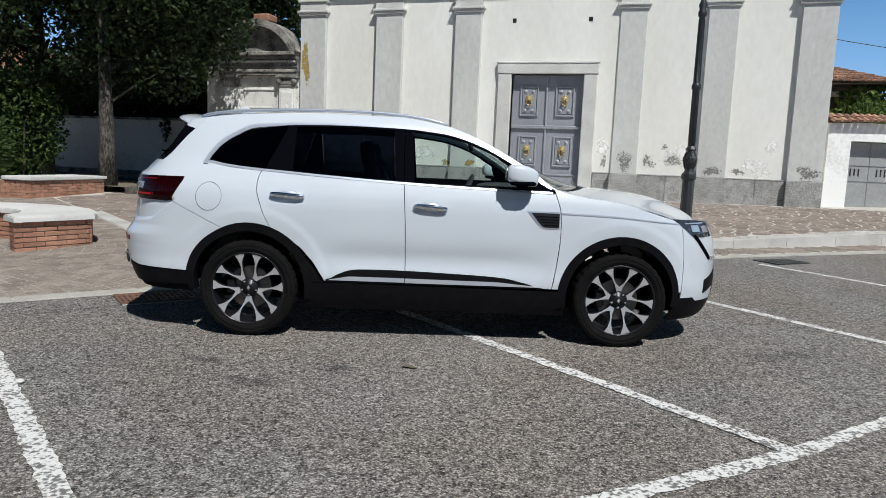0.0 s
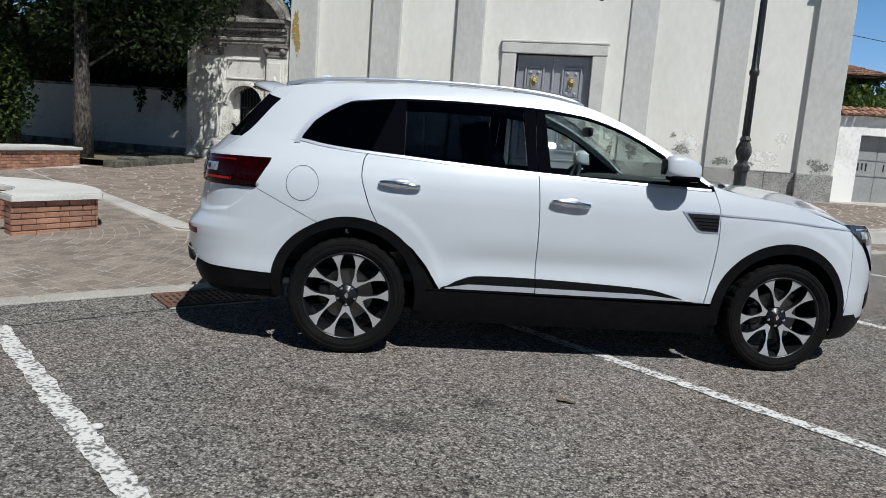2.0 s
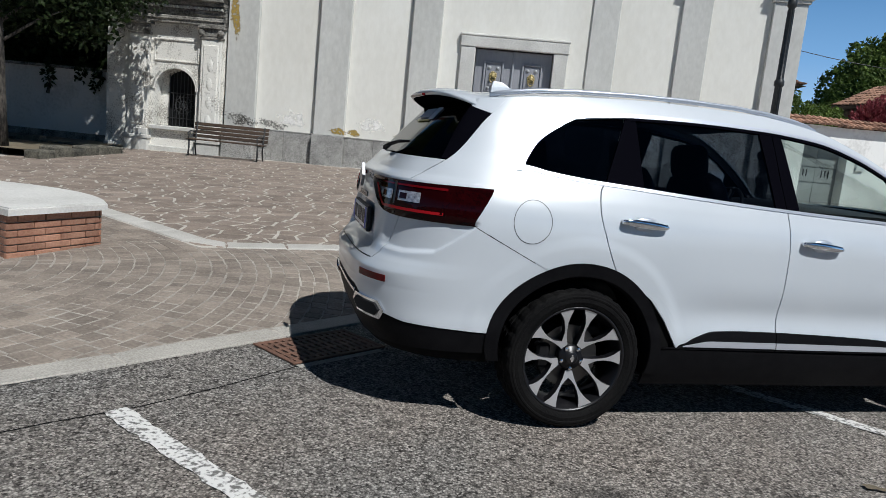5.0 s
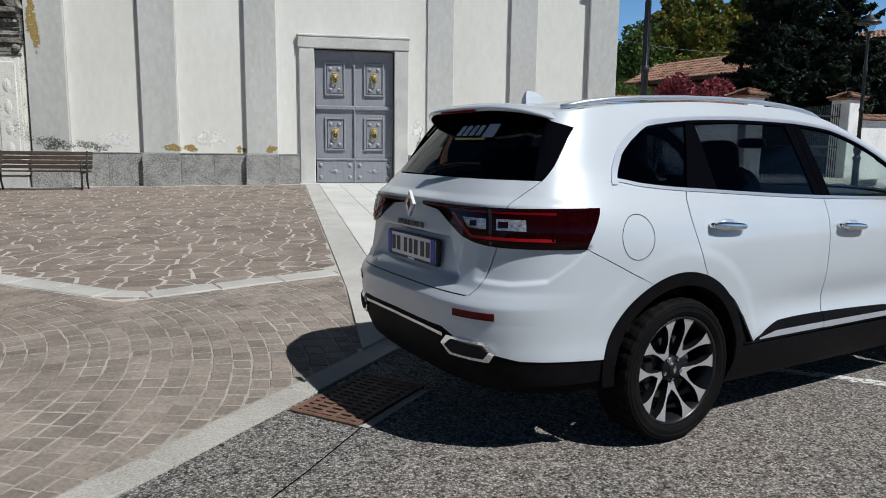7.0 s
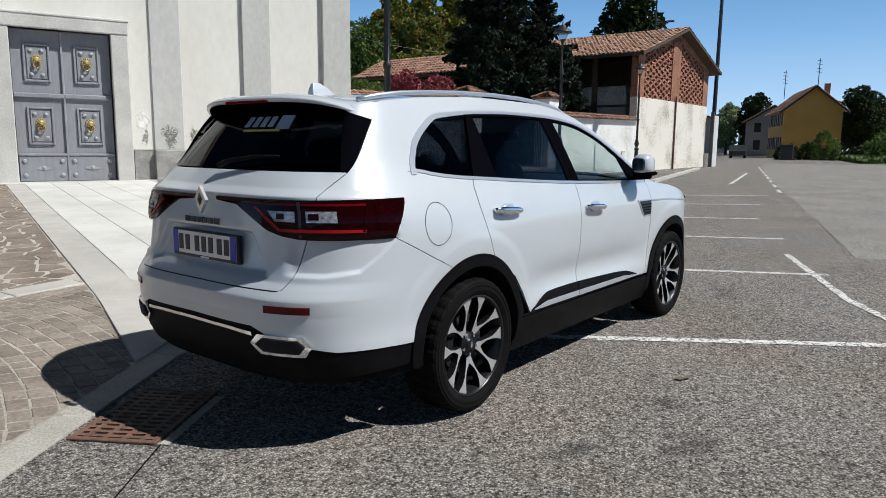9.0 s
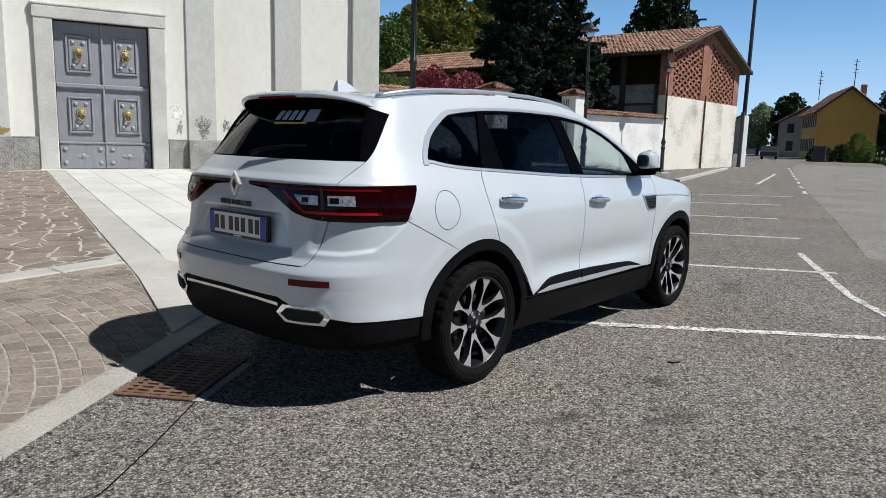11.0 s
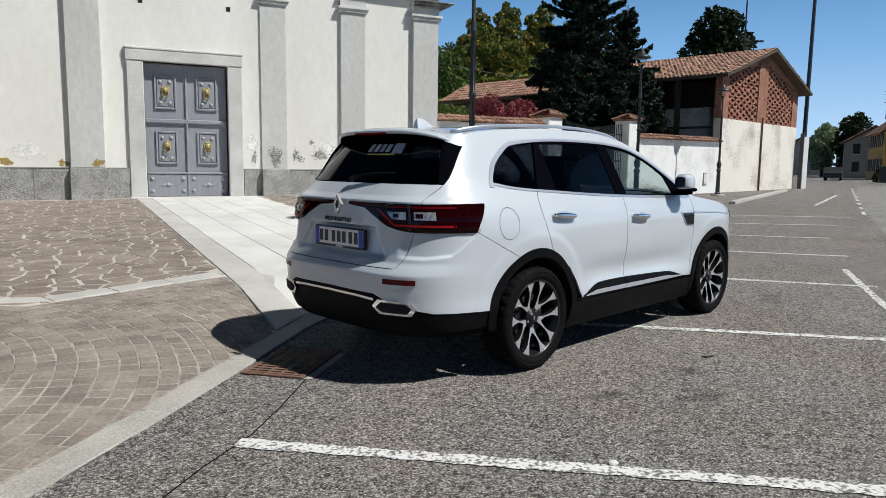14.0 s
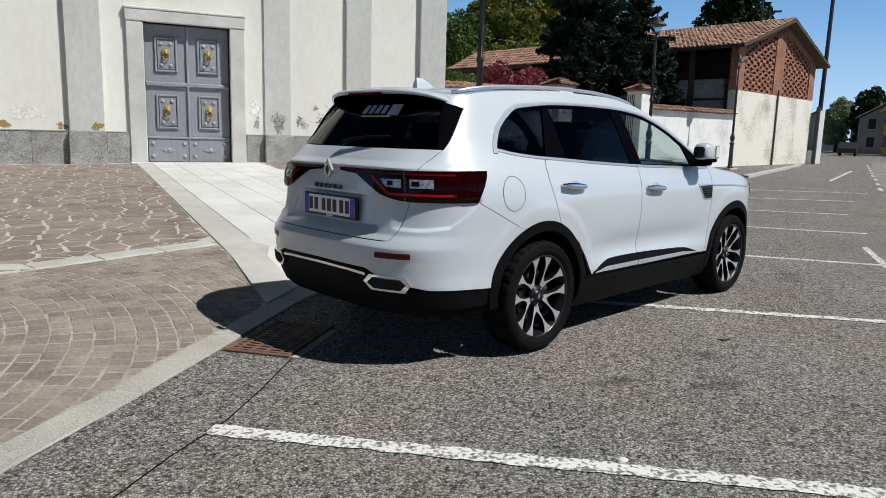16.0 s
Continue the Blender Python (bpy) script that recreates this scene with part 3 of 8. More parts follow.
def chapel():
    c = thing("chapel_front", "weathered baroque chapel front with arched pediment", "chapel")
    y = F - 0.05
    nx0, nx1, nz0, nzs = -10.18, -9.02, 1.02, 2.02
    X0, X1 = -11.62, -8.20
    # wall with a deep niche
    bm = bmesh.new()
    r, cx = (nx1 - nx0) / 2, (nx0 + nx1) / 2
    n = 14
    arc = [(cx + r * math.cos(math.pi * i / n), nzs + r * math.sin(math.pi * i / n)) for i in range(n + 1)]
    box(bm, X0, y, -0.2, nx0, y + 0.6, 4.45)
    box(bm, nx1, y, -0.2, X1, y + 0.6, 4.45)
    box(bm, nx0, y, -0.2, nx1, y + 0.6, nz0)
    prism([(nx0, 4.45)] + arc[::-1] + [(nx1, 4.45)], 0.6, bm, pose(0, y, 0))
    part("chapel_wall", bm, M_oldplaster, c)
    # black sheet: the niche's deep shade is put into its colour
    part("niche_shade", boxes((nx0 - 0.1, y + 0.55, nz0, nx1 + 0.1, y + 0.62, nzs + r + 0.1)), M_gapshade, c)
    part("sill", boxes((nx0 - 0.12, y - 0.14, nz0 - 0.12, nx1 + 0.12, y + 0.3, nz0), bevel=0.02), M_stone_frame, c)
    # archivolt round the niche
    bm = bmesh.new()
    ro, ri = r + 0.09, r + 0.005
    prism([(cx + ro * math.cos(math.pi * i / n), nzs + ro * math.sin(math.pi * i / n)) for i in range(n + 1)]
          + [(cx + ri * math.cos(math.pi * i / n), nzs + ri * math.sin(math.pi * i / n)) for i in range(n, -1, -1)], 0.05, bm, pose(0, y - 0.04, 0))
    part("archivolt", bm, M_oldplaster, c)
    # inner reveal wall and iron grille
    gx0, gx1 = -9.98, -9.04
    part("inner_block", boxes((nx0, y + 0.35, nz0, gx0, y + 0.42, nzs + r)), M_oldplaster, c)
    bm = bmesh.new()
    for i in range(9):
        x = gx0 + (gx1 - gx0) * (i + 0.5) / 9
        h = nzs + math.sqrt(max(0.0, r * r - (x - cx) ** 2)) - 0.02
        tube([(x, y + 0.33, nz0), (x, y + 0.33, h)], 0.010, 6, bm)
    for z in (1.25, 1.95):
        tube([(gx0, y + 0.325, z), (gx1, y + 0.325, z)], 0.012, 6, bm)
    gc = (gx0 + gx1) / 2
    for rr in (0.13, 0.24):
        tube([(gc + rr * math.cos(a), y + 0.315, 1.62 + rr * math.sin(a)) for a in [2 * math.pi * i / 20 for i in range(21)]], 0.010, 6, bm)
    for i in range(6):
        a = math.pi * i / 6
        tube([(gc - 0.3 * math.cos(a), y + 0.31, 1.62 - 0.3 * math.sin(a)), (gc + 0.3 * math.cos(a), y + 0.31, 1.62 + 0.3 * math.sin(a))], 0.008, 6, bm)
    part("iron_grille", bm, M_iron, c, "dark wrought iron grille")
    # flat pilasters with scrolled capitals
    for a, b in ((-10.92, -10.34), (-8.86, -8.28)):
        part("pilaster", boxes((a, y - 0.14, 0.9, b, y - 0.002, 3.45), (a + 0.08, y - 0.17, 1.0, b - 0.08, y - 0.002, 3.3), bevel=0.015), M_oldplaster, c)
        part("pedestal", boxes((a - 0.05, y - 0.2, 0.1, b + 0.05, y - 0.002, 0.62), (a - 0.08, y - 0.23, 0.62, b + 0.08, y - 0.002, 0.72), (a - 0.03, y - 0.18, 0.72, b + 0.03, y - 0.002, 0.9), bevel=0.015), M_stone_frame, c)
        bm = boxes((a - 0.03, y - 0.17, 3.45, b + 0.03, y - 0.002, 3.52), (a + 0.02, y - 0.18, 3.52, b - 0.02, y - 0.002, 3.72), (a - 0.08, y - 0.24, 3.72, b + 0.08, y - 0.002, 3.80), bevel=0.012)
        for sx in (a + 0.02, b - 0.02):
            lathe([(0.09, 0), (0.085, 0.05), (0.03, 0.09), (0.001, 0.09)], 12, bm, pose(sx, y - 0.17, 3.62, 90, 0, 0))
        part("capital", bm, M_sootstone, c, "scrolled grey capital")
    part("base_course", boxes((X0, y - 0.1, 0.0, X1, y - 0.002, 0.45), bevel=0.02), M_stone_frame, c)
    part("entablature", boxes((-11.05, y - 0.2, 3.80, -8.19, y + 0.1, 4.0), (-11.0, y - 0.15, 4.0, -8.19, y + 0.1, 4.3),
                              (-11.12, y - 0.3, 4.3, -8.19, y + 0.1, 4.4), (-11.2, y - 0.4, 4.4, -8.19, y + 0.1, 4.52), bevel=0.015), M_sootstone, c)
    for z, pj in ((3.90, 0.235), (4.06, 0.20), (4.16, 0.185), (4.25, 0.24)):
        part("moulding", boxes((-11.02, y - pj, z, -8.19, y + 0.05, z + 0.035), bevel=0.01), M_sootstone, c)
    for i in range(26):
        part("dentil", boxes((-10.95 + 0.106 * i, y - 0.27, 4.20, -10.90 + 0.106 * i, y + 0.05, 4.255)), M_oldplaster, c)
    for a, b in ((-10.92, -10.34), (-8.86, -8.28)):
        for z in (1.25, 1.75, 2.25, 2.75):
            part("carved_relief", pebble(bmesh.new(), ((a + b) / 2, y - 0.165, z), (0.10, 0.03, 0.18), 1.2, 10, 6), M_oldplaster, c)
    part("wall_panel_frame", boxes((-10.25, y - 0.03, 2.78, -8.95, y - 0.002, 2.83), (-10.25, y - 0.03, 3.35, -8.95, y - 0.002, 3.40), (-10.25, y - 0.03, 2.83, -10.2, y - 0.002, 3.35), (-9.0, y - 0.03, 2.83, -8.95, y - 0.002, 3.35), bevel=0.008), M_oldplaster, c)
    # segmental pediment
    cx2, half, hh = -9.62, 1.5, 1.0
    R = (half * half + hh * hh) / (2 * hh)
    zc = 4.52 + hh - R
    a0 = math.asin(half / R)
    arc1 = [(cx2 + R * math.sin(a0 * (-1 + 2 * i / 20)), zc + R * math.cos(a0 * (-1 + 2 * i / 20))) for i in range(21)]
    arc2 = [(cx2 + (R - 0.22) * math.sin(a0 * (-1 + 2 * i / 20)), max(4.52, zc + (R - 0.22) * math.cos(a0 * (-1 + 2 * i / 20)))) for i in range(21)]
    part("tympanum", prism(arc2, 0.4, m=pose(0, y - 0.05, 0)), M_sootstone, c)
    part("pediment_moulding", prism(arc1 + arc2[::-1], 0.75, m=pose(0, y - 0.4, 0)), M_sootstone, c)
    part("roof_ridge", boxes((-9.9, y - 0.05, 5.5, -9.3, y + 0.5, 5.75), bevel=0.05), M_brick, c)
    part("back_wall", boxes((X0, y + 0.62, -0.2, X1, y + 4, 4.4)), M_oldplaster, c)


church_front()
church_door()
chapel()


# ---- the car: x ahead from the rear axle, y to its left, z up from the asphalt ----
M_paint = mat("pearl_white_paint", (0.535, 0.578, 0.625), 0.32, color2=(0.58, 0.618, 0.66), scale=2, fine=400, mix=0.5, spec=0.5, coat=1.0)
M_blackplastic = mat("black_plastic", (0.004, 0.004, 0.005), 0.5, color2=(0.008, 0.008, 0.009), scale=20, fine=300, bump=0.1, bump_scale=500, spec=0.06)
M_pianoblack = mat("gloss_black_trim", (0.003, 0.003, 0.005), 0.30, spec=0.0)
M_chrome = mat("chrome", (0.80, 0.82, 0.86), 0.10, metal=1.0)
M_satin = mat("satin_chrome", (0.52, 0.56, 0.64), 0.30, metal=0.55)
M_strip = mat("silver_strip", (0.50, 0.52, 0.57), 0.3, metal=0.35)
M_rimface = mat("machined_alloy", (0.60, 0.60, 0.61), 0.30, metal=0.6)
M_rimdark = mat("dark_alloy", (0.010, 0.010, 0.012), 0.35, metal=0.2)
M_rubber = mat("tyre_rubber", (0.004, 0.004, 0.0045), 0.75, color2=(0.010, 0.0097, 0.0095), scale=8, fine=80, bump=0.15, spec=0.07)
M_disc = mat("brake_disc", (0.13, 0.125, 0.12), 0.4, metal=0.9)
M_under = mat("underbody", (0.006, 0.006, 0.006), 0.9, spec=0.1)
M_lampred = mat("red_lamp_lens", (0.10, 0.003, 0.005), 0.05, spec=0.2)
M_lampdark = mat("smoked_red_lens", (0.012, 0.0008, 0.0012), 0.04, spec=0.15)
M_lampbright = mat("bright_red_strip", (0.30, 0.008, 0.012), 0.10, spec=0.2)
M_lampclear = mat("clear_lamp_lens", (0.50, 0.51, 0.54), 0.10, color2=(0.14, 0.14, 0.16), scale=60, fine=90, mix=0.5, metal=0.3, stretch=(1, 0.2, 1))
M_headlamp = mat("headlamp_lens", (0.52, 0.54, 0.57), 0.05, coat=1.0, metal=0.5)
M_lampend = mat("dark_red_lens", (0.006, 0.0005, 0.0008), 0.05, color2=(0.018, 0.0009, 0.0014), scale=12, spec=0.15)
M_badge = mat("bright_chrome", (0.72, 0.73, 0.75), 0.2, metal=0.7)
M_headdark = mat("dark_headlamp_glass", (0.015, 0.016, 0.018), 0.06, color2=(0.09, 0.095, 0.105), scale=22, fine=50, metal=0.4)
M_seat = mat("black_leather", (0.020, 0.020, 0.022), 0.5, color2=(0.030, 0.030, 0.032), scale=15)
M_dash = mat("dark_dashboard", (0.035, 0.037, 0.04), 0.6)
M_platewhite = mat("plate_white", (0.78, 0.79, 0.80), 0.4)
M_plateblue = mat("plate_blue", (0.02, 0.05, 0.42), 0.4)
M_plateblack = mat("plate_black", (0.01, 0.01, 0.012), 0.4)
M_sticker = mat("sticker_silver", (0.45, 0.50, 0.60), 0.5)
M_stickery = mat("sticker_yellow", (0.62, 0.55, 0.18), 0.5)
G_side = glass("clear_side_glass", (0.80, 0.87, 0.85))
G_dark = glass("privacy_glass", (0.085, 0.098, 0.125))
G_quarter = glass("quarter_privacy_glass", (0.018, 0.022, 0.032))
G_screen = glass("windscreen_glass", (0.82, 0.88, 0.86))
G_rear = glass("rear_privacy_glass", (0.05, 0.056, 0.066))

A_CAR = 19.4
car = thing("car", "pearl white mid-size suv car parked across the bays", "car", pose(-0.0627, -0.0198, 0, 0, 0, A_CAR))


def curve(xs, ys):
    """A smooth monotone curve through a few points."""
    xs, ys = np.array(xs, float), np.array(ys, float)
    h, d = np.diff(xs), np.diff(ys) / np.diff(xs)
    m = np.zeros(len(xs))
    m[0], m[-1] = d[0], d[-1]
    for i in range(1, len(xs) - 1):
        if d[i - 1] * d[i] > 0:
            a, b = 2 * h[i] + h[i - 1], h[i] + 2 * h[i - 1]
            m[i] = (a + b) / (a / d[i - 1] + b / d[i])

    def f(v):
        v = min(max(v, xs[0]), xs[-1])
        i = min(int(np.searchsorted(xs, v, side="right")) - 1, len(xs) - 2)
        i = max(i, 0)
        t = (v - xs[i]) / h[i]
        return float((2 * t**3 - 3 * t**2 + 1) * ys[i] + (t**3 - 2 * t**2 + t) * h[i] * m[i] + (3 * t**2 - 2 * t**3) * ys[i + 1] + (t**3 - t**2) * h[i] * m[i + 1])
    return f


HALF, BACK, NOSE, AXLE = 0.925, 1.03, 0.93, 2.705
rear_x = curve([0.15, 0.32, 0.42, 0.52, 0.62, 0.70, 0.74, 0.78, 0.92, 1.06, 1.13, 1.18, 1.25, 1.40, 1.55, 1.65],
               [0.84, 0.955, 1.005, 1.03, 1.04, 1.03, 1.01, 0.985, 0.955, 0.94, 0.925, 0.885, 0.825, 0.70, 0.565, 0.47])
nose_x = curve([0.15, 0.25, 0.40, 0.60, 0.75, 0.85, 0.92, 1.0, 1.1], [0.78, 0.88, 0.925, 0.93, 0.91, 0.88, 0.84, 0.74, 0.5])
width_z = curve([0.15, 0.25, 0.36, 0.46, 0.55, 0.68, 0.80, 0.93, 1.02, 1.10, 1.16, 1.30, 1.45, 1.55, 1.62, 1.7],
                [0.80, 0.855, 0.885, 0.893, 0.888, 0.895, 0.902, 0.905, 0.896, 0.872, 0.846, 0.776, 0.697, 0.640, 0.596, 0.53])


def plan_table():
    """Outline of one half in plan, from the tail's middle round the side to the nose's middle, by length."""
    pts = []
    for i in range(241):
        a = math.pi / 2 * (1 - i / 240)
        pts.append((-BACK * math.sin(a) ** (2 / 3.9), HALF * math.cos(a) ** (2 / 3.9)))
    for i in range(1, 41):
        pts.append((AXLE * i / 40, HALF))
    for i in range(1, 241):
        a = math.pi / 2 * i / 240
        pts.append((AXLE + NOSE * math.sin(a) ** (2 / 2.6), HALF * max(0.0, math.cos(a)) ** (2 / 2.6)))
    p = np.array(pts)
    u = np.concatenate([[0], np.cumsum(np.hypot(np.diff(p[:, 0]), np.diff(p[:, 1])))])
    return u - u[240], p


PLAN_U, PLAN_P = plan_table()
U0, U1 = float(PLAN_U[0]), float(PLAN_U[-1])


def ux(x):
    """Length along the plan where the side is at x."""
    return float(np.interp(x, PLAN_P[:, 0], PLAN_U))


def uy(y):
    """Length along the plan where the tail is y from the middle."""
    return float(np.interp(abs(y), PLAN_P[:241, 1], PLAN_U[:241]))


BLADE_U = [uy(0.58), uy(0.74), uy(0.84), ux(-0.70), ux(-0.60), ux(-0.55)]
BLADE_Z = [0.80, 0.797, 0.815, 0.865, 0.945, 1.0]


def bump(v, c, s):
    return math.exp(-((v - c) / s) ** 2)


def shell(u, z):
    """A point of the right-hand body side, tail or nose."""
    xn, yn = float(np.interp(u, PLAN_U, PLAN_P[:, 0])), float(np.interp(u, PLAN_U, PLAN_P[:, 1]))
    if xn < 0:
        x = xn * rear_x(z) / BACK
    elif xn > AXLE:
        x = AXLE + (xn - AXLE) * nose_x(z) / NOSE
    else:
        x = xn
    w = width_z(z) / HALF * (1 - (0.024 + 0.035 * ease(1.05, 1.3, z)) * ease(0.7, -0.6, xn))
    y = yn * w
    if xn < -0.2:
        x -= (0.035 + 0.05 * ease(1.25, 1.48, z)) * ease(1.12, 1.25, z) * ease(0.70, 0.86, yn) * ease(-0.2, -0.55, xn)
    # hollow along the foot of the doors, shoulders over the wheels
    if 0.3 < xn < 2.4:
        y -= 0.016 * bump(z, 0.60, 0.085) * ease(0.4, 0.8, xn) * (1 - ease(1.8, 2.3, xn))
    for wc in (0.0, AXLE):
        rw = math.hypot(xn - wc, z - 0.36)
        if rw < 0.62:
            y += 0.006 * (1 - ease(0.535, 0.60, rw)) * ease(0.36, 0.5, z)
    y += 0.010 * bump(z, 0.90, 0.13) * (bump(xn, 0.0, 0.45) + bump(xn, AXLE, 0.4)) * (yn / HALF)
    # hollow for the number plate in the tailgate, and the step under the lamps
    if xn < -0.6:
        yr = float(np.interp(z, [0.745, 0.81, 0.97], [0.50, 0.47, 0.36]))
        x += 0.032 * ease(yr + 0.012, yr - 0.022, yn) * ease(0.765, 0.815, z) * (1 - ease(0.963, 0.983, z))
        x -= 0.014 * max(0.0, 1 - abs(z - 1.14) / 0.03)
    # blade over the rear bumper corner
    if xn < -0.2:
        x -= 0.012 * max(0.0, 1 - abs(z - 0.70) / 0.07) * ease(-0.5, -0.9, xn)
        if xn < -0.5 and yn > 0.56 and z < 1.0:
            zc = float(np.interp(u, BLADE_U, BLADE_Z))
            r = 0.018 * ease(-0.003, 0.020, z - zc) * ease(0.56, 0.64, yn) * (1 - ease(0.955, 0.985, z))
            x += r * 0.75
            y -= r * 0.65
    return Vector((x, -y, z))


def normal_of(f, u, z, e=0.004):
    n = (f(u + e, z) - f(u - e, z)).cross(f(u, z + e) - f(u, z - e))
    return n.normalized()


roof_edge = curve([-0.75, -0.5, -0.3, 0.0, 0.5, 1.0, 1.38, 1.60, 1.75, 1.9, 2.05, 2.2, 2.4, 2.65, 2.98, 3.1, 3.3, 3.6],
                  [1.52, 1.552, 1.582, 1.610, 1.632, 1.627, 1.578, 1.503, 1.43, 1.345, 1.25, 1.145, 1.10, 1.07, 1.0, 0.962, 0.89, 0.78])
roof_mid = curve([-0.75, -0.5, -0.25, 0.0, 0.5, 0.95, 1.25, 1.5, 1.75, 2.05, 2.35, 2.50, 2.62, 2.85, 3.1, 3.35, 3.5, 3.62],
                 [1.575, 1.60, 1.625, 1.64, 1.655, 1.648, 1.618, 1.555, 1.46, 1.33, 1.20, 1.158, 1.15, 1.135, 1.10, 1.02, 0.94, 0.82])


def ux_at(x, z):
    if x < 0:
        return ux(x * BACK / rear_x(z))
    if x > AXLE:
        return ux(AXLE + (x - AXLE) * NOSE / nose_x(z))
    return x


def edge_y(x):
    z = roof_edge(x)
    return max(0.05, -shell(ux_at(x, z), z).y)


def top(x, f):
    """Roof, windscreen and bonnet: f runs from -1 at the right edge to 1 at the left."""
    ye = edge_y(x)
    ze, zm = roof_edge(x), roof_mid(x + 0.33 * f * f * ease(1.0, 1.6, x))
    z = ze + max(0.0, zm - ze) * (1 - abs(f) ** 2.5)
    return Vector((x, f * ye, z))


def finish(name, grid, normals, material, parent, label="", lip=0.014, flip=False, mirror=False):
    """A panel from a grid of points with its true normals and a turned-in lip round the rim."""
    nu, nz = len(grid), len(grid[0])
    verts, nrm, faces = [], [], []
    s = -1 if mirror else 1
    for i in range(nu):
        for j in range(nz):
            p, n = grid[i][j], normals[i][j]
            verts.append((p.x, s * p.y, p.z))
            nrm.append((n.x, s * n.y, n.z))
    rev = flip != mirror
    for i in range(nu - 1):
        for j in range(nz - 1):
            q = (i * nz + j, (i + 1) * nz + j, (i + 1) * nz + j + 1, i * nz + j + 1)
            faces.append(q[::-1] if rev else q)
    if lip:
        ring = [(i, 0) for i in range(nu)] + [(nu - 1, j) for j in range(1, nz)] + [(i, nz - 1) for i in range(nu - 2, -1, -1)] + [(0, j) for j in range(nz - 2, 0, -1)]
        b0 = len(verts)
        for i, j in ring:
            p, n = grid[i][j], normals[i][j]
            for d in (0, lip):
                q = p - n * d
                verts.append((q.x, s * q.y, q.z))
                nrm.append((0, 0, 0))
        k = len(ring)
        for a in range(k):
            b = (a + 1) % k
            q = (b0 + 2 * a, b0 + 2 * a + 1, b0 + 2 * b + 1, b0 + 2 * b)
            faces.append(q[::-1] if rev else q)
    me = bpy.data.meshes.new(name)
    me.from_pydata(verts, [], faces)
    me.polygons.foreach_set("use_smooth", [True] * len(me.polygons))
    me.update()
    me.normals_split_custom_set_from_vertices(nrm)
    me.materials.append(material)
    ob = new(name, me)
    ob.parent = parent
    if label:
        ob["label"] = label
    return ob


def as_fn(v):
    return v if callable(v) else (lambda _t: v)


def panel(name, uL, uR, zl, zu, material, parent=None, label="", nu=24, nz=10, off=0.0, lip=0.014, both=True, uref=None):
    """A body panel between two ends uL(z), uR(z) and two rims zl(u), zu(u), on both sides of the car."""
    uL, uR, zl, zu = as_fn(uL), as_fn(uR), as_fn(zl), as_fn(zu)
    grid, nrms = [], []
    for i in range(nu + 1):
        p = i / nu
        col, cn = [], []
        for j in range(nz + 1):
            q = j / nz
            zm = 0.9
            u = uL(zm) * (1 - p) + uR(zm) * p
            for _ in range(4):
                z = zl(u) * (1 - q) + zu(u) * q
                u = uL(z) * (1 - p) + uR(z) * p
            n = normal_of(shell, u, z)
            col.append(shell(u, z) + n * off)
            cn.append(n)
        grid.append(col)
        nrms.append(cn)
    obs = [finish(name, grid, nrms, material, parent or car, label, lip)]
    if both:
        obs.append(finish(name, grid, nrms, material, parent or car, label, lip, mirror=True))
    return obs


def tail_panel(name, half, zl, zu, material, parent=None, label="", nu=36, nz=12, off=0.0, lip=0.014):
    """A panel across the tail, from -half(z) to half(z)."""
    half, zl, zu = as_fn(half), as_fn(zl), as_fn(zu)
    grid, nrms = [], []
    for i in range(nu + 1):
        p = -1 + 2 * i / nu
        col, cn = [], []
        for j in range(nz + 1):
            z0 = zl(abs(p) * half(0.9))
            z1 = zu(abs(p) * half(1.2))
            z = z0 + (z1 - z0) * j / nz
            y = half(z) * abs(p)
            u = uy(y)
            pt, n = shell(u, z), normal_of(shell, max(u, U0 + 0.005), z)
            if y < 0.01:
                n.y = 0
                n.normalize()
            s = 1 if p < 0 else -1
            pt = pt + n * off
            col.append(Vector((pt.x, s * pt.y, pt.z)))
            cn.append(Vector((n.x, s * n.y, n.z)))
        grid.append(col)
        nrms.append(cn)
    # runs from the right (-y) to the left: turn so that faces look astern
    return finish(name, grid[::-1], nrms[::-1], material, parent or car, label, lip)


def top_panel(name, xL, xR, material, parent=None, label="", nx=28, nf=24, off=0.0, f0=-1.0, f1=1.0, lip=0.012):
    xL, xR = as_fn(xL), as_fn(xR)
    grid, nrms = [], []
    for i in range(nx + 1):
        col, cn = [], []
        for j in range(nf + 1):
            f = f0 + (f1 - f0) * j / nf
            x = xL(f) + (xR(f) - xL(f)) * i / nx
            fc = min(max(f, -0.985), 0.985)
            n = (top(x + 0.005, fc) - top(x - 0.005, fc)).cross(top(x, fc + 0.01) - top(x, fc - 0.01)).normalized()
            if n.z < 0:
                n = -n
            col.append(top(x, f) + n * off)
            cn.append(n)
        grid.append(col)
        nrms.append(cn)
    return finish(name, grid, nrms, material, parent or car, label, lip)


# rims of the side windows
dlo_top = curve([-0.36, -0.31, -0.22, -0.06, 0.24, 0.7, 1.05, 1.38, 1.60, 1.75, 1.9, 2.05, 2.18],
                [1.262, 1.36, 1.432, 1.497, 1.532, 1.545, 1.54, 1.512, 1.452, 1.385, 1.30, 1.205, 1.128])
dlo_low = curve([-0.40, -0.36, -0.28, 0.28, 1.08, 1.7, 2.2], [1.25, 1.248, 1.232, 1.19, 1.147, 1.128, 1.118])
ARCH, WZ = 0.452, 0.36


def arch(u, c, r=ARCH, floor=0.42):
    d = r * r - (u - c) ** 2
    return max(floor, WZ + math.sqrt(d)) if d > 0 else floor


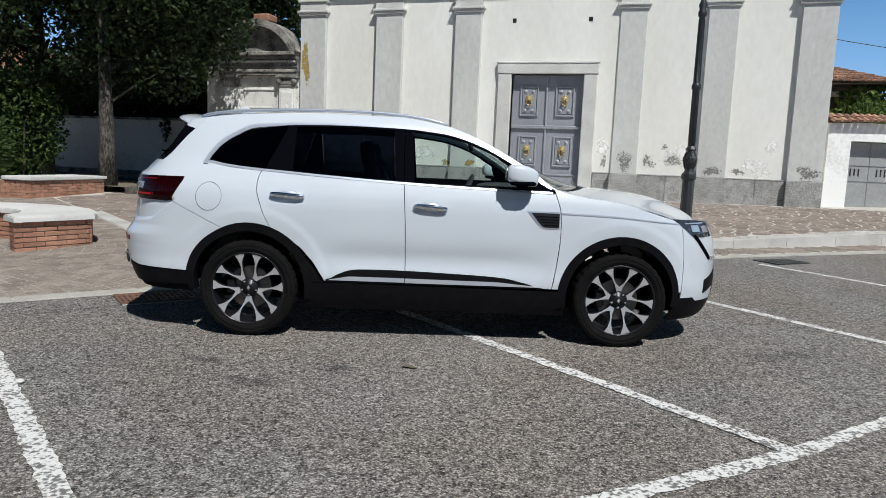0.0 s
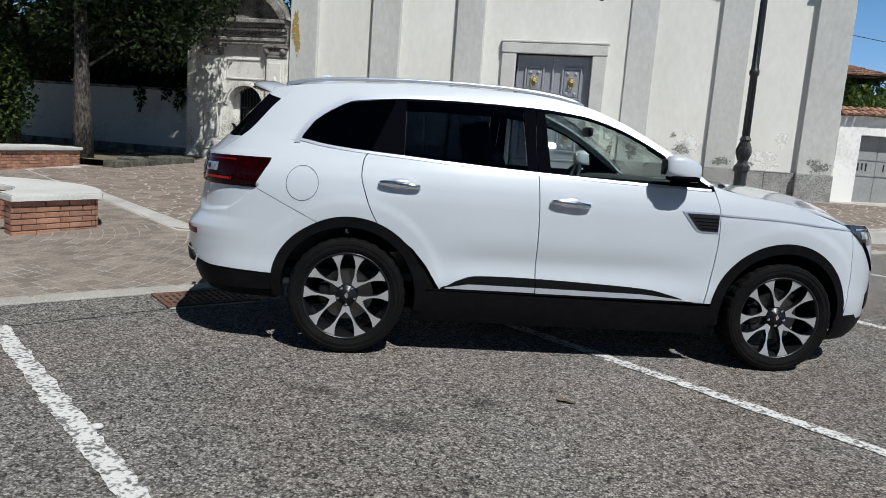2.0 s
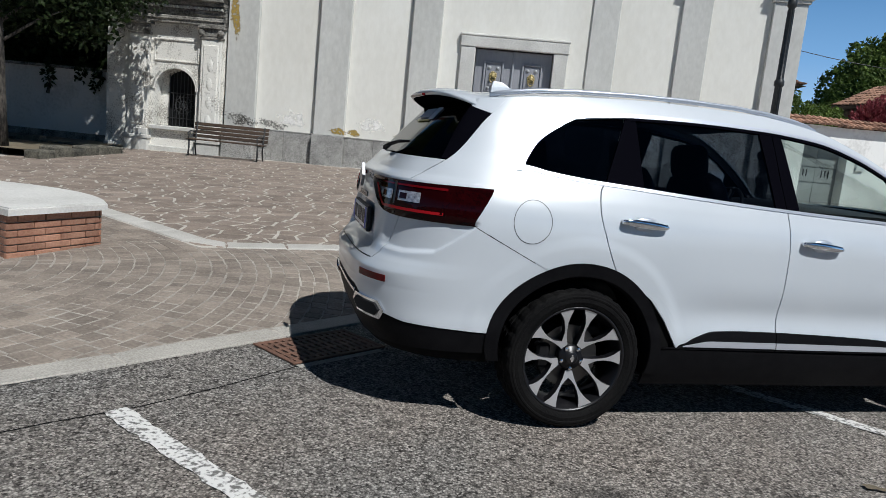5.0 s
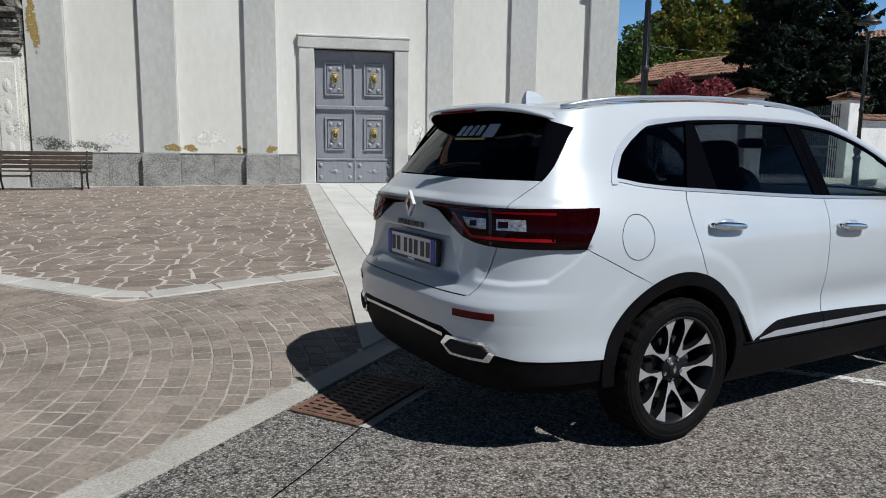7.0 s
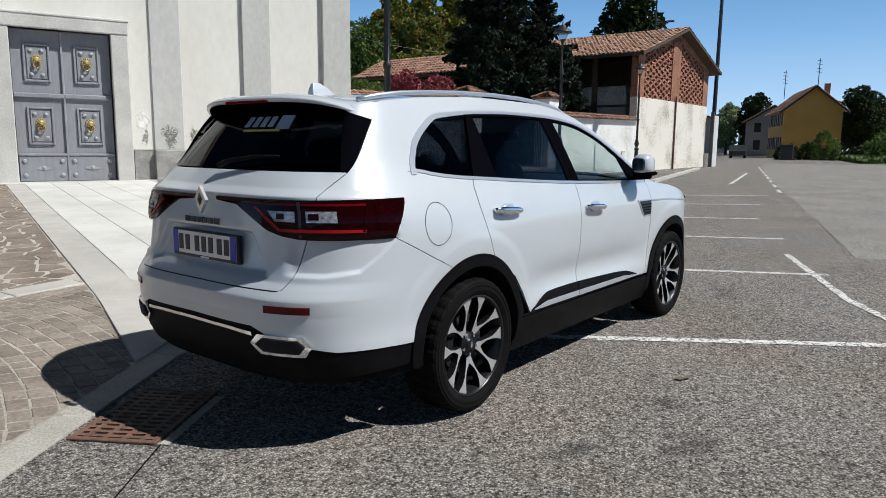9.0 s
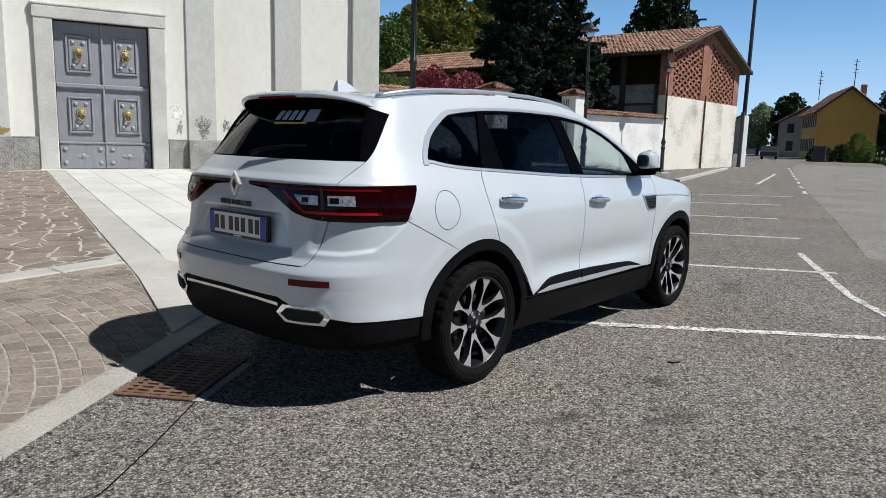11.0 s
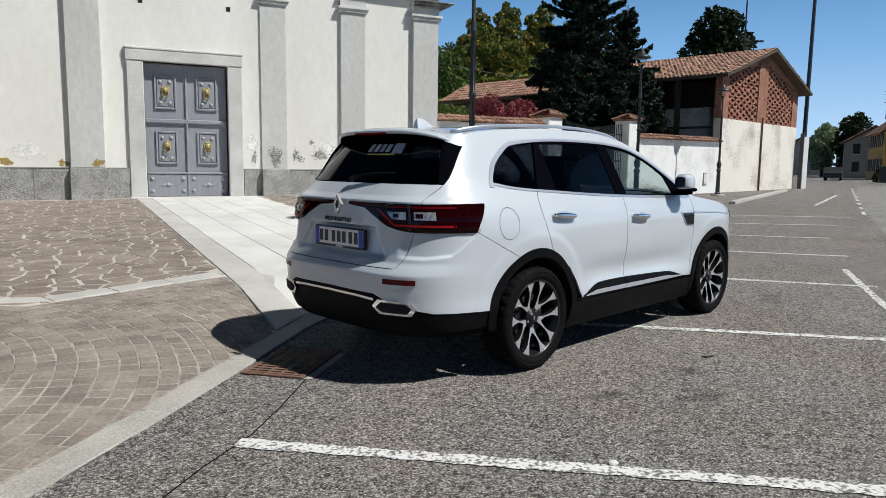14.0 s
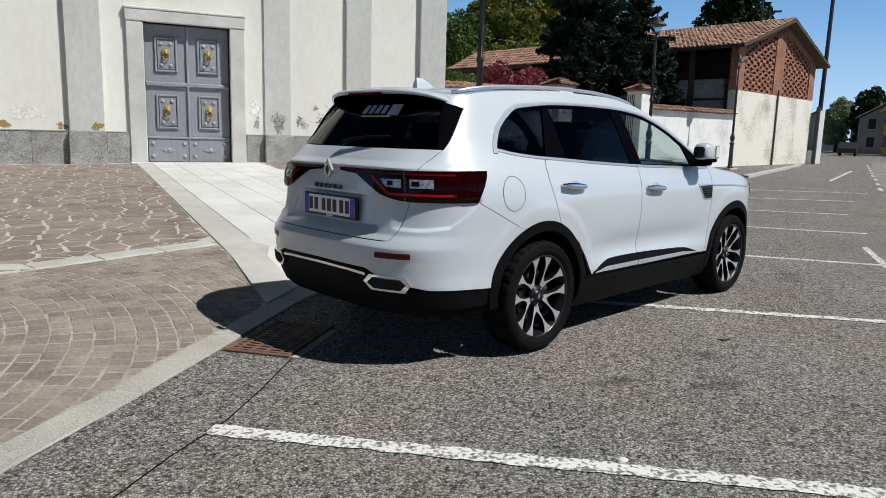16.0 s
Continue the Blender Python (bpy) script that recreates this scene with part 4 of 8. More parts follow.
# seams: rear of the rear door, between the doors, front of the front door
seam_rear = curve([0.42, 0.62, 0.80, 0.95, 1.08, 1.16, 1.22], [0.455, 0.33, 0.155, 0.085, 0.052, 0.06, 0.10])
seam_mid = curve([0.40, 0.8, 1.15, 1.3], [1.128, 1.118, 1.098, 1.09])
seam_front = curve([0.40, 0.6, 0.8, 0.98, 1.12, 1.2], [2.195, 2.225, 2.24, 2.232, 2.192, 2.17])
gate_y = curve([0.70, 0.76, 0.82, 0.95, 1.08, 1.16, 1.25, 1.36, 1.484, 1.56], [0.56, 0.60, 0.630, 0.660, 0.695, 0.735, 0.825, 0.865, 0.893, 0.905])
GAP = 0.0028
clad_top = curve([0.42, 0.54, 0.64, 0.76, 0.95, 1.6, 1.85, 2.0, 2.12, 2.26], [0.415, 0.425, 0.475, 0.512, 0.517, 0.502, 0.487, 0.455, 0.425, 0.41])


def bumper_top(u):
    """Seam between the rear bumper and the quarter panel."""
    a, b, c, d = uy(0.56), uy(0.655), ux(-0.60), ux(-0.187)
    return float(np.interp(u, [U0, a, b, c, d, d + 0.01], [0.735, 0.742, 0.955, 0.955, 0.773, 0.5]))


panel("rear_door", lambda z: seam_rear(z) + GAP, lambda z: seam_mid(z) - GAP, lambda u: max(clad_top(u), arch(u, 0.0)), lambda u: dlo_low(u) - 0.008, M_paint, nu=44, nz=34)
panel("front_door", lambda z: seam_mid(z) + GAP, lambda z: seam_front(z) - GAP, lambda u: max(clad_top(u), arch(u, AXLE)), lambda u: dlo_low(u) - 0.008, M_paint, nu=30, nz=22)
panel("front_wing", lambda z: seam_front(z) + GAP, lambda z: ux(3.18), lambda u: arch(u, AXLE), lambda u: roof_edge(min(u, 3.2)) - 0.004 if u < 3.0 else roof_edge(3.0 + (u - 3.0) * 0.8) - 0.004, M_paint, nu=40, nz=14)
panel("quarter_panel", lambda z: uy(gate_y(max(z, 0.96))) + GAP, lambda z: seam_rear(z) - GAP, lambda u: max(bumper_top(u) + 0.004, arch(u, 0.0)), lambda u: dlo_low(u) - 0.008 if u > -0.42 else 1.243, M_paint, nu=60, nz=36)


def dlo_rear(z):
    """Rear rim of the quarter window, as x over z."""
    return float(np.interp(z, [1.24, 1.262, 1.30, 1.36, 1.40, 1.432, 1.47, 1.497, 1.515, 1.532], [-0.375, -0.375, -0.36, -0.325, -0.285, -0.235, -0.15, -0.065, 0.08, 0.24]))


panel("rear_pillar", lambda z: uy(gate_y(z)) + GAP, lambda z: ux(dlo_rear(z) - 0.012), 1.243, lambda u: roof_edge(shell(u, 1.55).x) - 0.002, M_paint, nu=30, nz=24)
panel("roof_side", 0.22, lambda z: 2.20, lambda u: dlo_top(min(u, 2.18)) + 0.012, lambda u: roof_edge(u) - 0.001, M_paint, nu=50, nz=5)
top_panel("roof", lambda f: -0.502 + 0.12 * f ** 4, lambda f: 1.33 - 0.10 * f * f, M_paint, nx=30)
top_panel("windscreen", lambda f: 1.335 - 0.10 * f * f, lambda f: 2.50 - 0.33 * f * f, G_screen, nx=24, f0=-0.94, f1=0.94, off=-0.003)
top_panel("screen_pillar", lambda f: 1.235, lambda f: 2.2, M_paint, nx=24, nf=3, f0=-1.0, f1=-0.94)
top_panel("screen_pillar", lambda f: 1.235, lambda f: 2.2, M_paint, nx=24, nf=3, f0=0.94, f1=1.0)
top_panel("cowl", lambda f: 2.50 - 0.33 * f * f, lambda f: 2.57 - 0.36 * f * f, M_blackplastic, nx=3, f0=-0.97, f1=0.97, off=-0.015)
top_panel("bonnet", lambda f: 2.56 - 0.36 * f * f, lambda f: 3.52 - 0.42 * f * f, M_paint, nx=30, f0=-0.995, f1=0.995)
# nose
panel("front_bumper", ux(3.184), U1, lambda u: 0.37 if u < ux(3.3) else 0.30, lambda u: float(np.interp(u, [ux(3.18), ux(3.4), U1], [0.953, 0.932, 0.90])), M_paint, nu=30, nz=16)
panel("front_skirt", ux(3.13), U1, 0.20, lambda u: 0.375 if u < ux(3.3) else 0.345, M_blackplastic, nu=24, nz=5, off=0.002)
panel("grille", ux(3.60), U1, 0.56, 0.84, M_pianoblack, nu=14, nz=10, off=0.008)
panel("lower_grille", ux(3.58), U1, 0.36, 0.50, M_blackplastic, nu=14, nz=6, off=0.006)
for hl in panel("headlamp", lambda z: ux(float(np.interp(z, [0.83, 0.96], [3.28, 3.13]))), ux(3.55), lambda u: float(np.interp(u, [ux(3.1), ux(3.3), ux(3.55)], [0.87, 0.83, 0.83])), lambda u: float(np.interp(u, [ux(3.1), ux(3.4), ux(3.55)], [0.965, 0.95, 0.925])), M_headdark, nu=16, nz=6, off=0.005):
    k = 0 if hl.data.vertices[0].co.y < 0 else 1
    for name, x0, x1, z0, z1 in (("lamp_lens", 3.27, 3.35, 0.872, 0.918), ("lamp_lens", 3.38, 3.46, 0.862, 0.912), ("lamp_brow", 3.22, 3.50, 0.928, 0.936)):
        obs = panel(name, ux(x0), ux(x1), z0, z1, M_headlamp, parent=hl, label="clear headlamp lens", nu=6, nz=4, off=0.008, lip=0.003)
        bpy.data.objects.remove(obs[1 - k])
panel("lamp_blade", lambda z: ux(float(np.interp(z, [0.655, 0.85], [3.43, 3.27]))), lambda z: ux(float(np.interp(z, [0.655, 0.85], [3.465, 3.305]))), 0.655, 0.85, M_pianoblack, nu=4, nz=10, off=0.006, label="black blade under the headlamp")
panel("daytime_lamp", ux(3.445), ux(3.56), 0.652, 0.676, M_headlamp, nu=6, nz=3, off=0.007, label="slim clear daytime lamp")
panel("fog_recess", ux(3.40), ux(3.55), lambda u: float(np.interp(u, [ux(3.40), ux(3.55)], [0.40, 0.46])), lambda u: float(np.interp(u, [ux(3.40), ux(3.55)], [0.50, 0.57])), M_blackplastic, nu=6, nz=5, off=0.006)
# tail
foot = lambda u: max(float(np.interp(u, [U0, uy(0.45), uy(0.60), uy(0.80), ux(-0.45)], [0.585, 0.58, 0.52, 0.475, 0.462])), 0.462)
panel("rear_bumper", U0, lambda z: -math.sqrt(max(0.0, ARCH ** 2 - (z - WZ) ** 2)), foot, lambda u: 0.7365 if u < uy(0.578) else 0.742, M_paint, nu=110, nz=30)
panel("bumper_corner", lambda z: uy(gate_y(z)) + GAP, lambda z: float(np.interp(z, [0.742, 0.773, 0.955], [ux(-0.239), ux(-0.187), ux(-0.60)])), 0.742, 0.955, M_paint, nu=60, nz=30)
panel("rear_skirt", lambda z: U0, lambda z: -0.40, lambda u: float(np.interp(u, [U0, uy(0.7), ux(-0.4)], [0.335, 0.345, 0.36])), lambda u: float(np.interp(u, [U0, uy(0.45), uy(0.60), uy(0.80), ux(-0.45)], [0.582, 0.577, 0.517, 0.473, 0.460])), M_blackplastic, nu=50, nz=8, off=-0.006)
tail_panel("tailgate", lambda z: gate_y(z) - GAP, lambda y: 0.742, lambda y: 1.243, M_paint, nu=96, nz=60)
glass_half = curve([1.24, 1.30, 1.45, 1.55], [0.795, 0.79, 0.785, 0.76])
tail_panel("rear_screen", glass_half, lambda y: 1.252, lambda y: 1.545, G_rear, nu=24, nz=10, off=-0.004)
panel("screen_fin", lambda z: uy(glass_half(z)), lambda z: uy(gate_y(z)) - GAP, 1.25, lambda u: float(np.interp(u, [uy(0.77), uy(0.893)], [1.53, 1.488])), M_pianoblack, nu=10, nz=14, off=-0.001)

panel("spoiler_cheek", lambda z: uy(0.80), lambda z: uy(gate_y(z)) + 0.004, lambda u: float(np.interp(u, [uy(0.77), uy(0.893)], [1.522, 1.480])), lambda u: roof_edge(shell(u, 1.55).x) - 0.004, M_paint, nu=10, nz=6, off=0.001)


def spoiler():
    """Roof spoiler: a thick rounded lip that carries the roof on, glossy black beneath."""
    nf = 40
    lip_x = curve([0, 0.25, 0.40, 0.50, 0.57, 0.616], [-0.705, -0.688, -0.648, -0.588, -0.520, -0.458])
    lip_z = curve([0, 0.25, 0.40, 0.50, 0.57, 0.616], [1.583, 1.580, 1.570, 1.548, 1.517, 1.486])

    def section(f):
        a = abs(f)
        s = 1 if f > 0 else -1
        base = top(-0.500 + 0.12 * f ** 4, f)
        y = 0.616 * (1 - (1 - a) ** 1.25)
        tip = Vector((lip_x(y), s * y, lip_z(y)))
        th = 0.016 * (1 - a ** 6) + 0.004
        mid = base.lerp(tip, 0.5)
        bow = 0.012 * (1 - a ** 4) + 0.004
        up = [base + Vector((0, 0, -0.001)), base.lerp(tip, 0.33) + Vector((0, s * bow * a, bow)), base.lerp(tip, 0.66) + Vector((0, s * bow * a, bow)),
              base.lerp(tip, 0.9) + Vector((0, 0, bow * 0.6)), tip + Vector((0.004, 0, th * 0.02)), tip + Vector((0, 0, -th * 0.4)), tip + Vector((0.006, 0, -th * 0.8)), tip + Vector((0.018, 0, -th))]
        z = min(1.528, tip.z - 0.02)
        low = [up[-1], up[-1].lerp(Vector((-0.545 + 0.09 * a ** 4, y * s * 0.98, z)), 0.5), Vector((-0.545 + 0.10 * a ** 4, y * s * 0.98, z))]
        return up, low

    def loft(k):
        bm = bmesh.new()
        rows = [[bm.verts.new(p) for p in section(-1 + 2 * j / nf)[k]] for j in range(nf + 1)]
        for a, b in zip(rows, rows[1:]):
            for i in range(len(a) - 1):
                bm.faces.new((a[i], a[i + 1], b[i + 1], b[i]))
        return bm, rows
    bm, rows = loft(0)
    bmesh.ops.recalc_face_normals(bm, faces=bm.faces)
    sp = part("spoiler", bm, M_paint, car, "white roof spoiler", smooth=True)
    bm, rows = loft(1)
    part("under_spoiler", bm, M_pianoblack, sp, "gloss black underside", recalc=True)
    part("brake_light", boxes((-0.709, -0.16, 1.556, -0.690, 0.16, 1.570), bevel=0.004), M_lampred, sp, "red high brake light")


spoiler()

# side windows and their pillars
seam_c1 = lambda z: float(np.interp(z, [1.2, 1.53], [0.09, 0.235]))
panel("quarter_glass", lambda z: ux(float(np.interp(z, [1.22, 1.27, 1.42, 1.50, 1.56], [-0.40, -0.40, -0.30, -0.13, 0.02]))), seam_c1, lambda u: dlo_low(max(u, -0.36)) - 0.004, lambda u: float(np.interp(u, [-0.45, -0.30, -0.15, 0.0, 0.3], [1.45, 1.475, 1.51, 1.53, 1.545])), G_quarter, nu=24, nz=10, off=-0.012, lip=0.003)
panel("c_pillar_trim", lambda z: seam_c1(z) + 0.002, lambda z: 0.292, dlo_low, dlo_top, M_pianoblack, nu=6, nz=8, off=-0.003)
panel("rear_door_glass", lambda z: 0.296, lambda z: 1.03 - 0.06 * (z - 1.15), dlo_low, dlo_top, G_dark, nu=20, nz=8, off=-0.006, lip=0.003)
panel("b_pillar_trim", lambda z: 1.034 - 0.06 * (z - 1.15), lambda z: seam_mid(z) - 0.002, dlo_low, dlo_top, M_pianoblack, nu=3, nz=8, off=-0.002)
panel("b_pillar_trim", lambda z: seam_mid(z) + 0.002, lambda z: 1.175 - 0.08 * (z - 1.15), dlo_low, dlo_top, M_pianoblack, nu=3, nz=8, off=-0.002)
panel("front_door_glass", lambda z: 1.178 - 0.08 * (z - 1.15), lambda z: float(np.interp(z, [1.12, 1.30, 1.36], [1.93, 1.875, 1.775])), lambda u: dlo_low(u) + 0.003, lambda u: dlo_top(u) - 0.003, G_side, nu=24, nz=10, off=-0.006, lip=0.003)
panel("mirror_triangle", lambda z: float(np.interp(z, [1.12, 1.30], [1.932, 1.877])), lambda z: float(np.interp(z, [1.128, 1.205, 1.30], [2.17, 2.05, 1.90])), dlo_low, dlo_top, M_pianoblack, nu=8, nz=6, off=-0.002)
panel("window_frame", 1.78, 2.17, lambda u: dlo_top(u) - 0.022, lambda u: dlo_top(u) - 0.001, M_pianoblack, nu=14, nz=2, off=0.0)
panel("window_frame", 0.24, 1.78, lambda u: dlo_top(u) - 0.014, lambda u: dlo_top(u) - 0.001, M_pianoblack, nu=24, nz=2, off=0.0)
panel("belt_chrome", -0.385, 2.17, lambda u: dlo_low(u) - 0.009, lambda u: dlo_low(u) + 0.006, M_satin, nu=40, nz=3, off=0.004, label="satin chrome strip along the window foot")
panel("roof_chrome", 0.2, 2.16, lambda u: dlo_top(u) - 0.001, lambda u: dlo_top(u) + 0.017, M_satin, nu=44, nz=2, off=0.003)
def quarter_band():
    """Satin band of even width that sweeps from the window foot round to the roof line."""
    line_z = [1.226, 1.245, 1.27, 1.30, 1.33, 1.36, 1.385, 1.41, 1.432, 1.452, 1.47, 1.485, 1.497, 1.507, 1.516, 1.525, 1.531]
    way = [Vector((dlo_rear(z), z)) for z in line_z] + [Vector((0.30, 1.536))]
    grid, nrms = [], []
    for i, p in enumerate(way):
        d = (way[min(i + 1, len(way) - 1)] - way[max(i - 1, 0)]).normalized()
        side = Vector((-d.y, d.x))
        w = 0.034 - 0.016 * ease(0.5, 1.0, i / (len(way) - 1))
        col, cn = [], []
        for k in (0.0, 0.5, 1.0):
            q = p + side * (w * k - 0.003)
            u = ux(q.x)
            n = normal_of(shell, u, q.y)
            col.append(shell(u, q.y) + n * (0.005 + 0.003 * (k == 0.5)))
            cn.append(n)
        grid.append(col)
        nrms.append(cn)
    for mirror in (False, True):
        finish("quarter_chrome", grid, nrms, M_satin, car, "broad satin chrome round the quarter window", lip=0.006, mirror=mirror)


quarter_band()

# cladding
panel("sill", 0.40, 2.30, 0.215, lambda u: float(np.interp(u, [0.4, 0.5, 2.2, 2.3], [0.40, 0.412, 0.40, 0.39])), M_blackplastic, nu=30, nz=8, off=0.004)
panel("door_cladding", lambda z: 0.47, lambda z: seam_mid(z) - GAP, lambda u: 0.418, lambda u: max(0.422, clad_top(u) - 0.003), M_blackplastic, nu=24, nz=5, off=0.008)
panel("door_cladding", lambda z: seam_mid(z) + GAP, lambda z: 2.19, lambda u: 0.418, lambda u: max(0.422, clad_top(u) - 0.003), M_blackplastic, nu=28, nz=5, off=0.008)
panel("door_chrome", 0.58, lambda z: seam_mid(z) - GAP, lambda u: 0.432, lambda u: float(np.interp(u, [0.58, 0.72, 2], [0.436, 0.462, 0.462])), M_strip, nu=20, nz=3, off=0.013, label="satin chrome strip along the door foot")
panel("door_chrome", lambda z: seam_mid(z) + GAP, 2.10, lambda u: 0.430, lambda u: float(np.interp(u, [1.1, 1.8, 2.10], [0.462, 0.458, 0.434])), M_strip, nu=24, nz=3, off=0.013, label="satin chrome strip along the door foot")


def arch_trim(c, a0, a1):
    """Black ring of cladding over a wheel, with a lip that turns in."""
    for s in (1, -1):
        grid, nrms = [], []
        n = 40
        for i in range(n + 1):
            a = radians(a0 + (a1 - a0) * i / n)
            col, cn = [], []
            for r, off in ((0.398, -0.06), (0.400, 0.008), (0.408, 0.014), (0.436, 0.014), (0.460, 0.010), (0.466, 0.001)):
                u, z = c + r * math.cos(a), max(0.2, WZ + r * math.sin(a))
                nn = normal_of(shell, u, z)
                p = shell(u, z)
                p = p + nn * off if off > -0.02 else p + Vector((0, -off, 0))
                col.append(p)
                cn.append(nn if r > 0.405 else Vector((-math.cos(a), -0.2, -math.sin(a))))
            grid.append(col)
            nrms.append(cn)
        finish("arch_cladding", grid, nrms, M_blackplastic, car, "black plastic wheel arch cladding", lip=0, flip=True, mirror=s < 0)
        bm = bmesh.new()
        rows = []
        for y in (-0.86, -0.48):
            rows.append([bm.verts.new((c + 0.41 * math.cos(radians(2 + 176 * i / 28)), s * y, WZ + 0.41 * math.sin(radians(2 + 176 * i / 28)))) for i in range(29)])
        for i in range(28):
            bm.faces.new((rows[0][i], rows[0][i + 1], rows[1][i + 1], rows[1][i]))
        part("wheel_well", bm, M_under, car)


arch_trim(0.0, -10, 184)
arch_trim(AXLE, -6, 190)

panel("arch_return", -0.44, -0.04, lambda u: arch(u, 0.0, 0.44, 0.40), lambda u: arch(u, 0.0, 0.44, 0.40) + 0.10, M_paint, nu=20, nz=3, off=-0.005, lip=0)

# under-side and inner shell that closes the seams
part("underbody", boxes((-0.30, -0.66, 0.24, 3.30, 0.66, 0.36), (0.45, -0.84, 0.22, 2.25, 0.84, 0.36), (-0.78, -0.50, 0.36, -0.30, 0.50, 0.5), bevel=0.02), M_under, car)
panel("inner_shell", lambda z: U0, lambda z: U1, lambda u: max(0.30, arch(u, 0.0, 0.43, 0.30), arch(u, AXLE, 0.43, 0.30)), lambda u: 1.16 if u < 2.1 else float(np.interp(u, [2.1, 2.3, 3.0, 3.2, U1], [1.12, 1.05, 0.95, 0.86, 0.82])), M_under, nu=90, nz=12, off=-0.022, lip=0)


def wheel(c, s):
    """One wheel: tyre with tread, ten-spoke alloy rim, disc and caliper."""
    y = s * 0.795
    w = new("wheel")
    w.parent = car
    w.matrix_local = pose(c, y, 0.350, 0, 0, 0) @ pose(0, 0, 0, 90 if s < 0 else -90, 0, 0)
    # local z points outwards
    prof = [(0.235, -0.105), (0.29, -0.116), (0.335, -0.112), (0.352, -0.098), (0.360, -0.075), (0.362, -0.072), (0.362, -0.045), (0.355, -0.043), (0.355, -0.035), (0.3625, -0.033),
            (0.363, -0.005), (0.356, -0.004), (0.356, 0.004), (0.363, 0.005), (0.3625, 0.033), (0.355, 0.035), (0.355, 0.043), (0.362, 0.045), (0.362, 0.072), (0.360, 0.075), (0.353, 0.098),
            (0.338, 0.110), (0.325, 0.1125), (0.322, 0.1155), (0.312, 0.1155), (0.309, 0.1135), (0.285, 0.1155), (0.262, 0.108), (0.245, 0.100)]
    prof = [(0.258 + (r - 0.245) * 0.78, z) for r, z in prof]
    n = 96
    bm = bmesh.new()
    rings = []
    for r, z in prof:
        ring = []
        for i in range(n):
            rr = r
            if r > 0.3475 and i % 3 == 0:
                rr -= 0.006
            elif 0.335 < r < 0.3475 and abs(z) > 0.09 and i % 3 == 0:
                rr -= 0.004
            a = 2 * math.pi * (i + (0.35 if z > 0 else -0.35) * min(abs(z) / 0.05, 1)) / n
            ring.append(bm.verts.new((rr * math.cos(a), rr * math.sin(a), z)))
        rings.append(ring)
    for a, b in zip(rings, rings[1:]):
        for i in range(n):
            bm.faces.new((a[i], a[(i + 1) % n], b[(i + 1) % n], b[i]))
    part("tyre", bm, M_rubber, w, "black road tyre with grooved tread", recalc=True)
    rim = part("rim", lathe([(0.252, -0.10), (0.236, -0.08), (0.228, 0.0), (0.234, 0.05), (0.248, 0.085), (0.256, 0.100), (0.263, 0.104), (0.260, 0.098), (0.246, 0.078)], 64, caps=False), M_rimdark, w, "two-tone alloy rim with forked spokes", smooth=True)
    part("rim_edge", lathe([(0.250, 0.0965), (0.254, 0.1015), (0.258, 0.1035), (0.2615, 0.1015)], 64, caps=False), M_rimdark, rim, smooth=True)
    R = 0.2535
    stem = -90 if c < 1 else 90
    # five forked spokes: a short stem that splits round an open petal and widens to the rim
    inner = [(0.40, 0.0), (0.46, 8.0), (0.55, 14.0), (0.66, 16.2), (0.80, 16.2), (0.90, 15.0), (0.995, 13.2)]
    outer = [(0.27, 15.0), (0.42, 16.2), (0.58, 19.0), (0.72, 21.6), (0.85, 25.4), (0.995, 30.2)]
    half = outer + inner[:0:-1]
    ring = [(r, g) for r, g in half] + [inner[0]] + [(r, -g) for r, g in half[::-1]]
    for k in range(5):
        a = radians(stem + 72 * k)
        bm = bmesh.new()
        tops, lows = [], []
        for r, g in ring:
            z = 0.060 + 0.034 * ease(0.15, 1.0, r)
            for bag, dz, gg in ((tops, 0.0, g), (lows, -0.040, g * 1.0)):
                b = a + radians(gg)
                bag.append(bm.verts.new((R * r * math.cos(b), R * r * math.sin(b), z + dz)))
        m0 = len(half)
        nh = len(outer)
        # face strips of the two arms, then the stem
        for sgn in (0, 1):
            ids = list(range(m0)) if sgn == 0 else [2 * m0 - i for i in range(m0)]
            o, inn = ids[:nh], ids[nh:][::-1]
            chain = [m0] + inn
            seq_o, seq_i = o[1:], chain
            p, q = 0, 0
            while p < len(seq_o) - 1 or q < len(seq_i) - 1:
                if q >= len(seq_i) - 1 or (p < len(seq_o) - 1 and ring[seq_o[p + 1]][0] <= ring[seq_i[q + 1]][0]):
                    tri = (tops[seq_o[p]], tops[seq_o[p + 1]], tops[seq_i[q]])
                    p += 1
                else:
                    tri = (tops[seq_o[p]], tops[seq_i[q + 1]], tops[seq_i[q]])
                    q += 1
                bm.faces.new(tri)
        bm.faces.new((tops[0], tops[1], tops[m0], tops[2 * m0 - 1], tops[2 * m0]))
        face_n = len(bm.faces)
        for i in range(len(ring)):
            j = (i + 1) % len(ring)
            bm.faces.new((tops[i], tops[j], lows[j], lows[i]))
        bmesh.ops.recalc_face_normals(bm, faces=bm.faces)
        ob = part("spoke", bm, M_rimface, rim, "machined silver forked spoke with dark flanks")
        ob.data.materials.append(M_rimdark)
        for p in ob.data.polygons:
            p.material_index = 0 if p.index < face_n else 1
    part("hub", lathe([(0.062, 0.02), (0.064, 0.05), (0.058, 0.066), (0.034, 0.067), (0.032, 0.074), (0.026, 0.078), (0.001, 0.079)], 24), M_rimdark, rim, "dark hub with centre cap", smooth=True)
    part("cap_emblem", prism([(-0.012, 0), (0, -0.02), (0.012, 0), (0, 0.02)], 0.003, m=pose(0, 0, 0.082, -90, 0, 0)), M_chrome, rim)
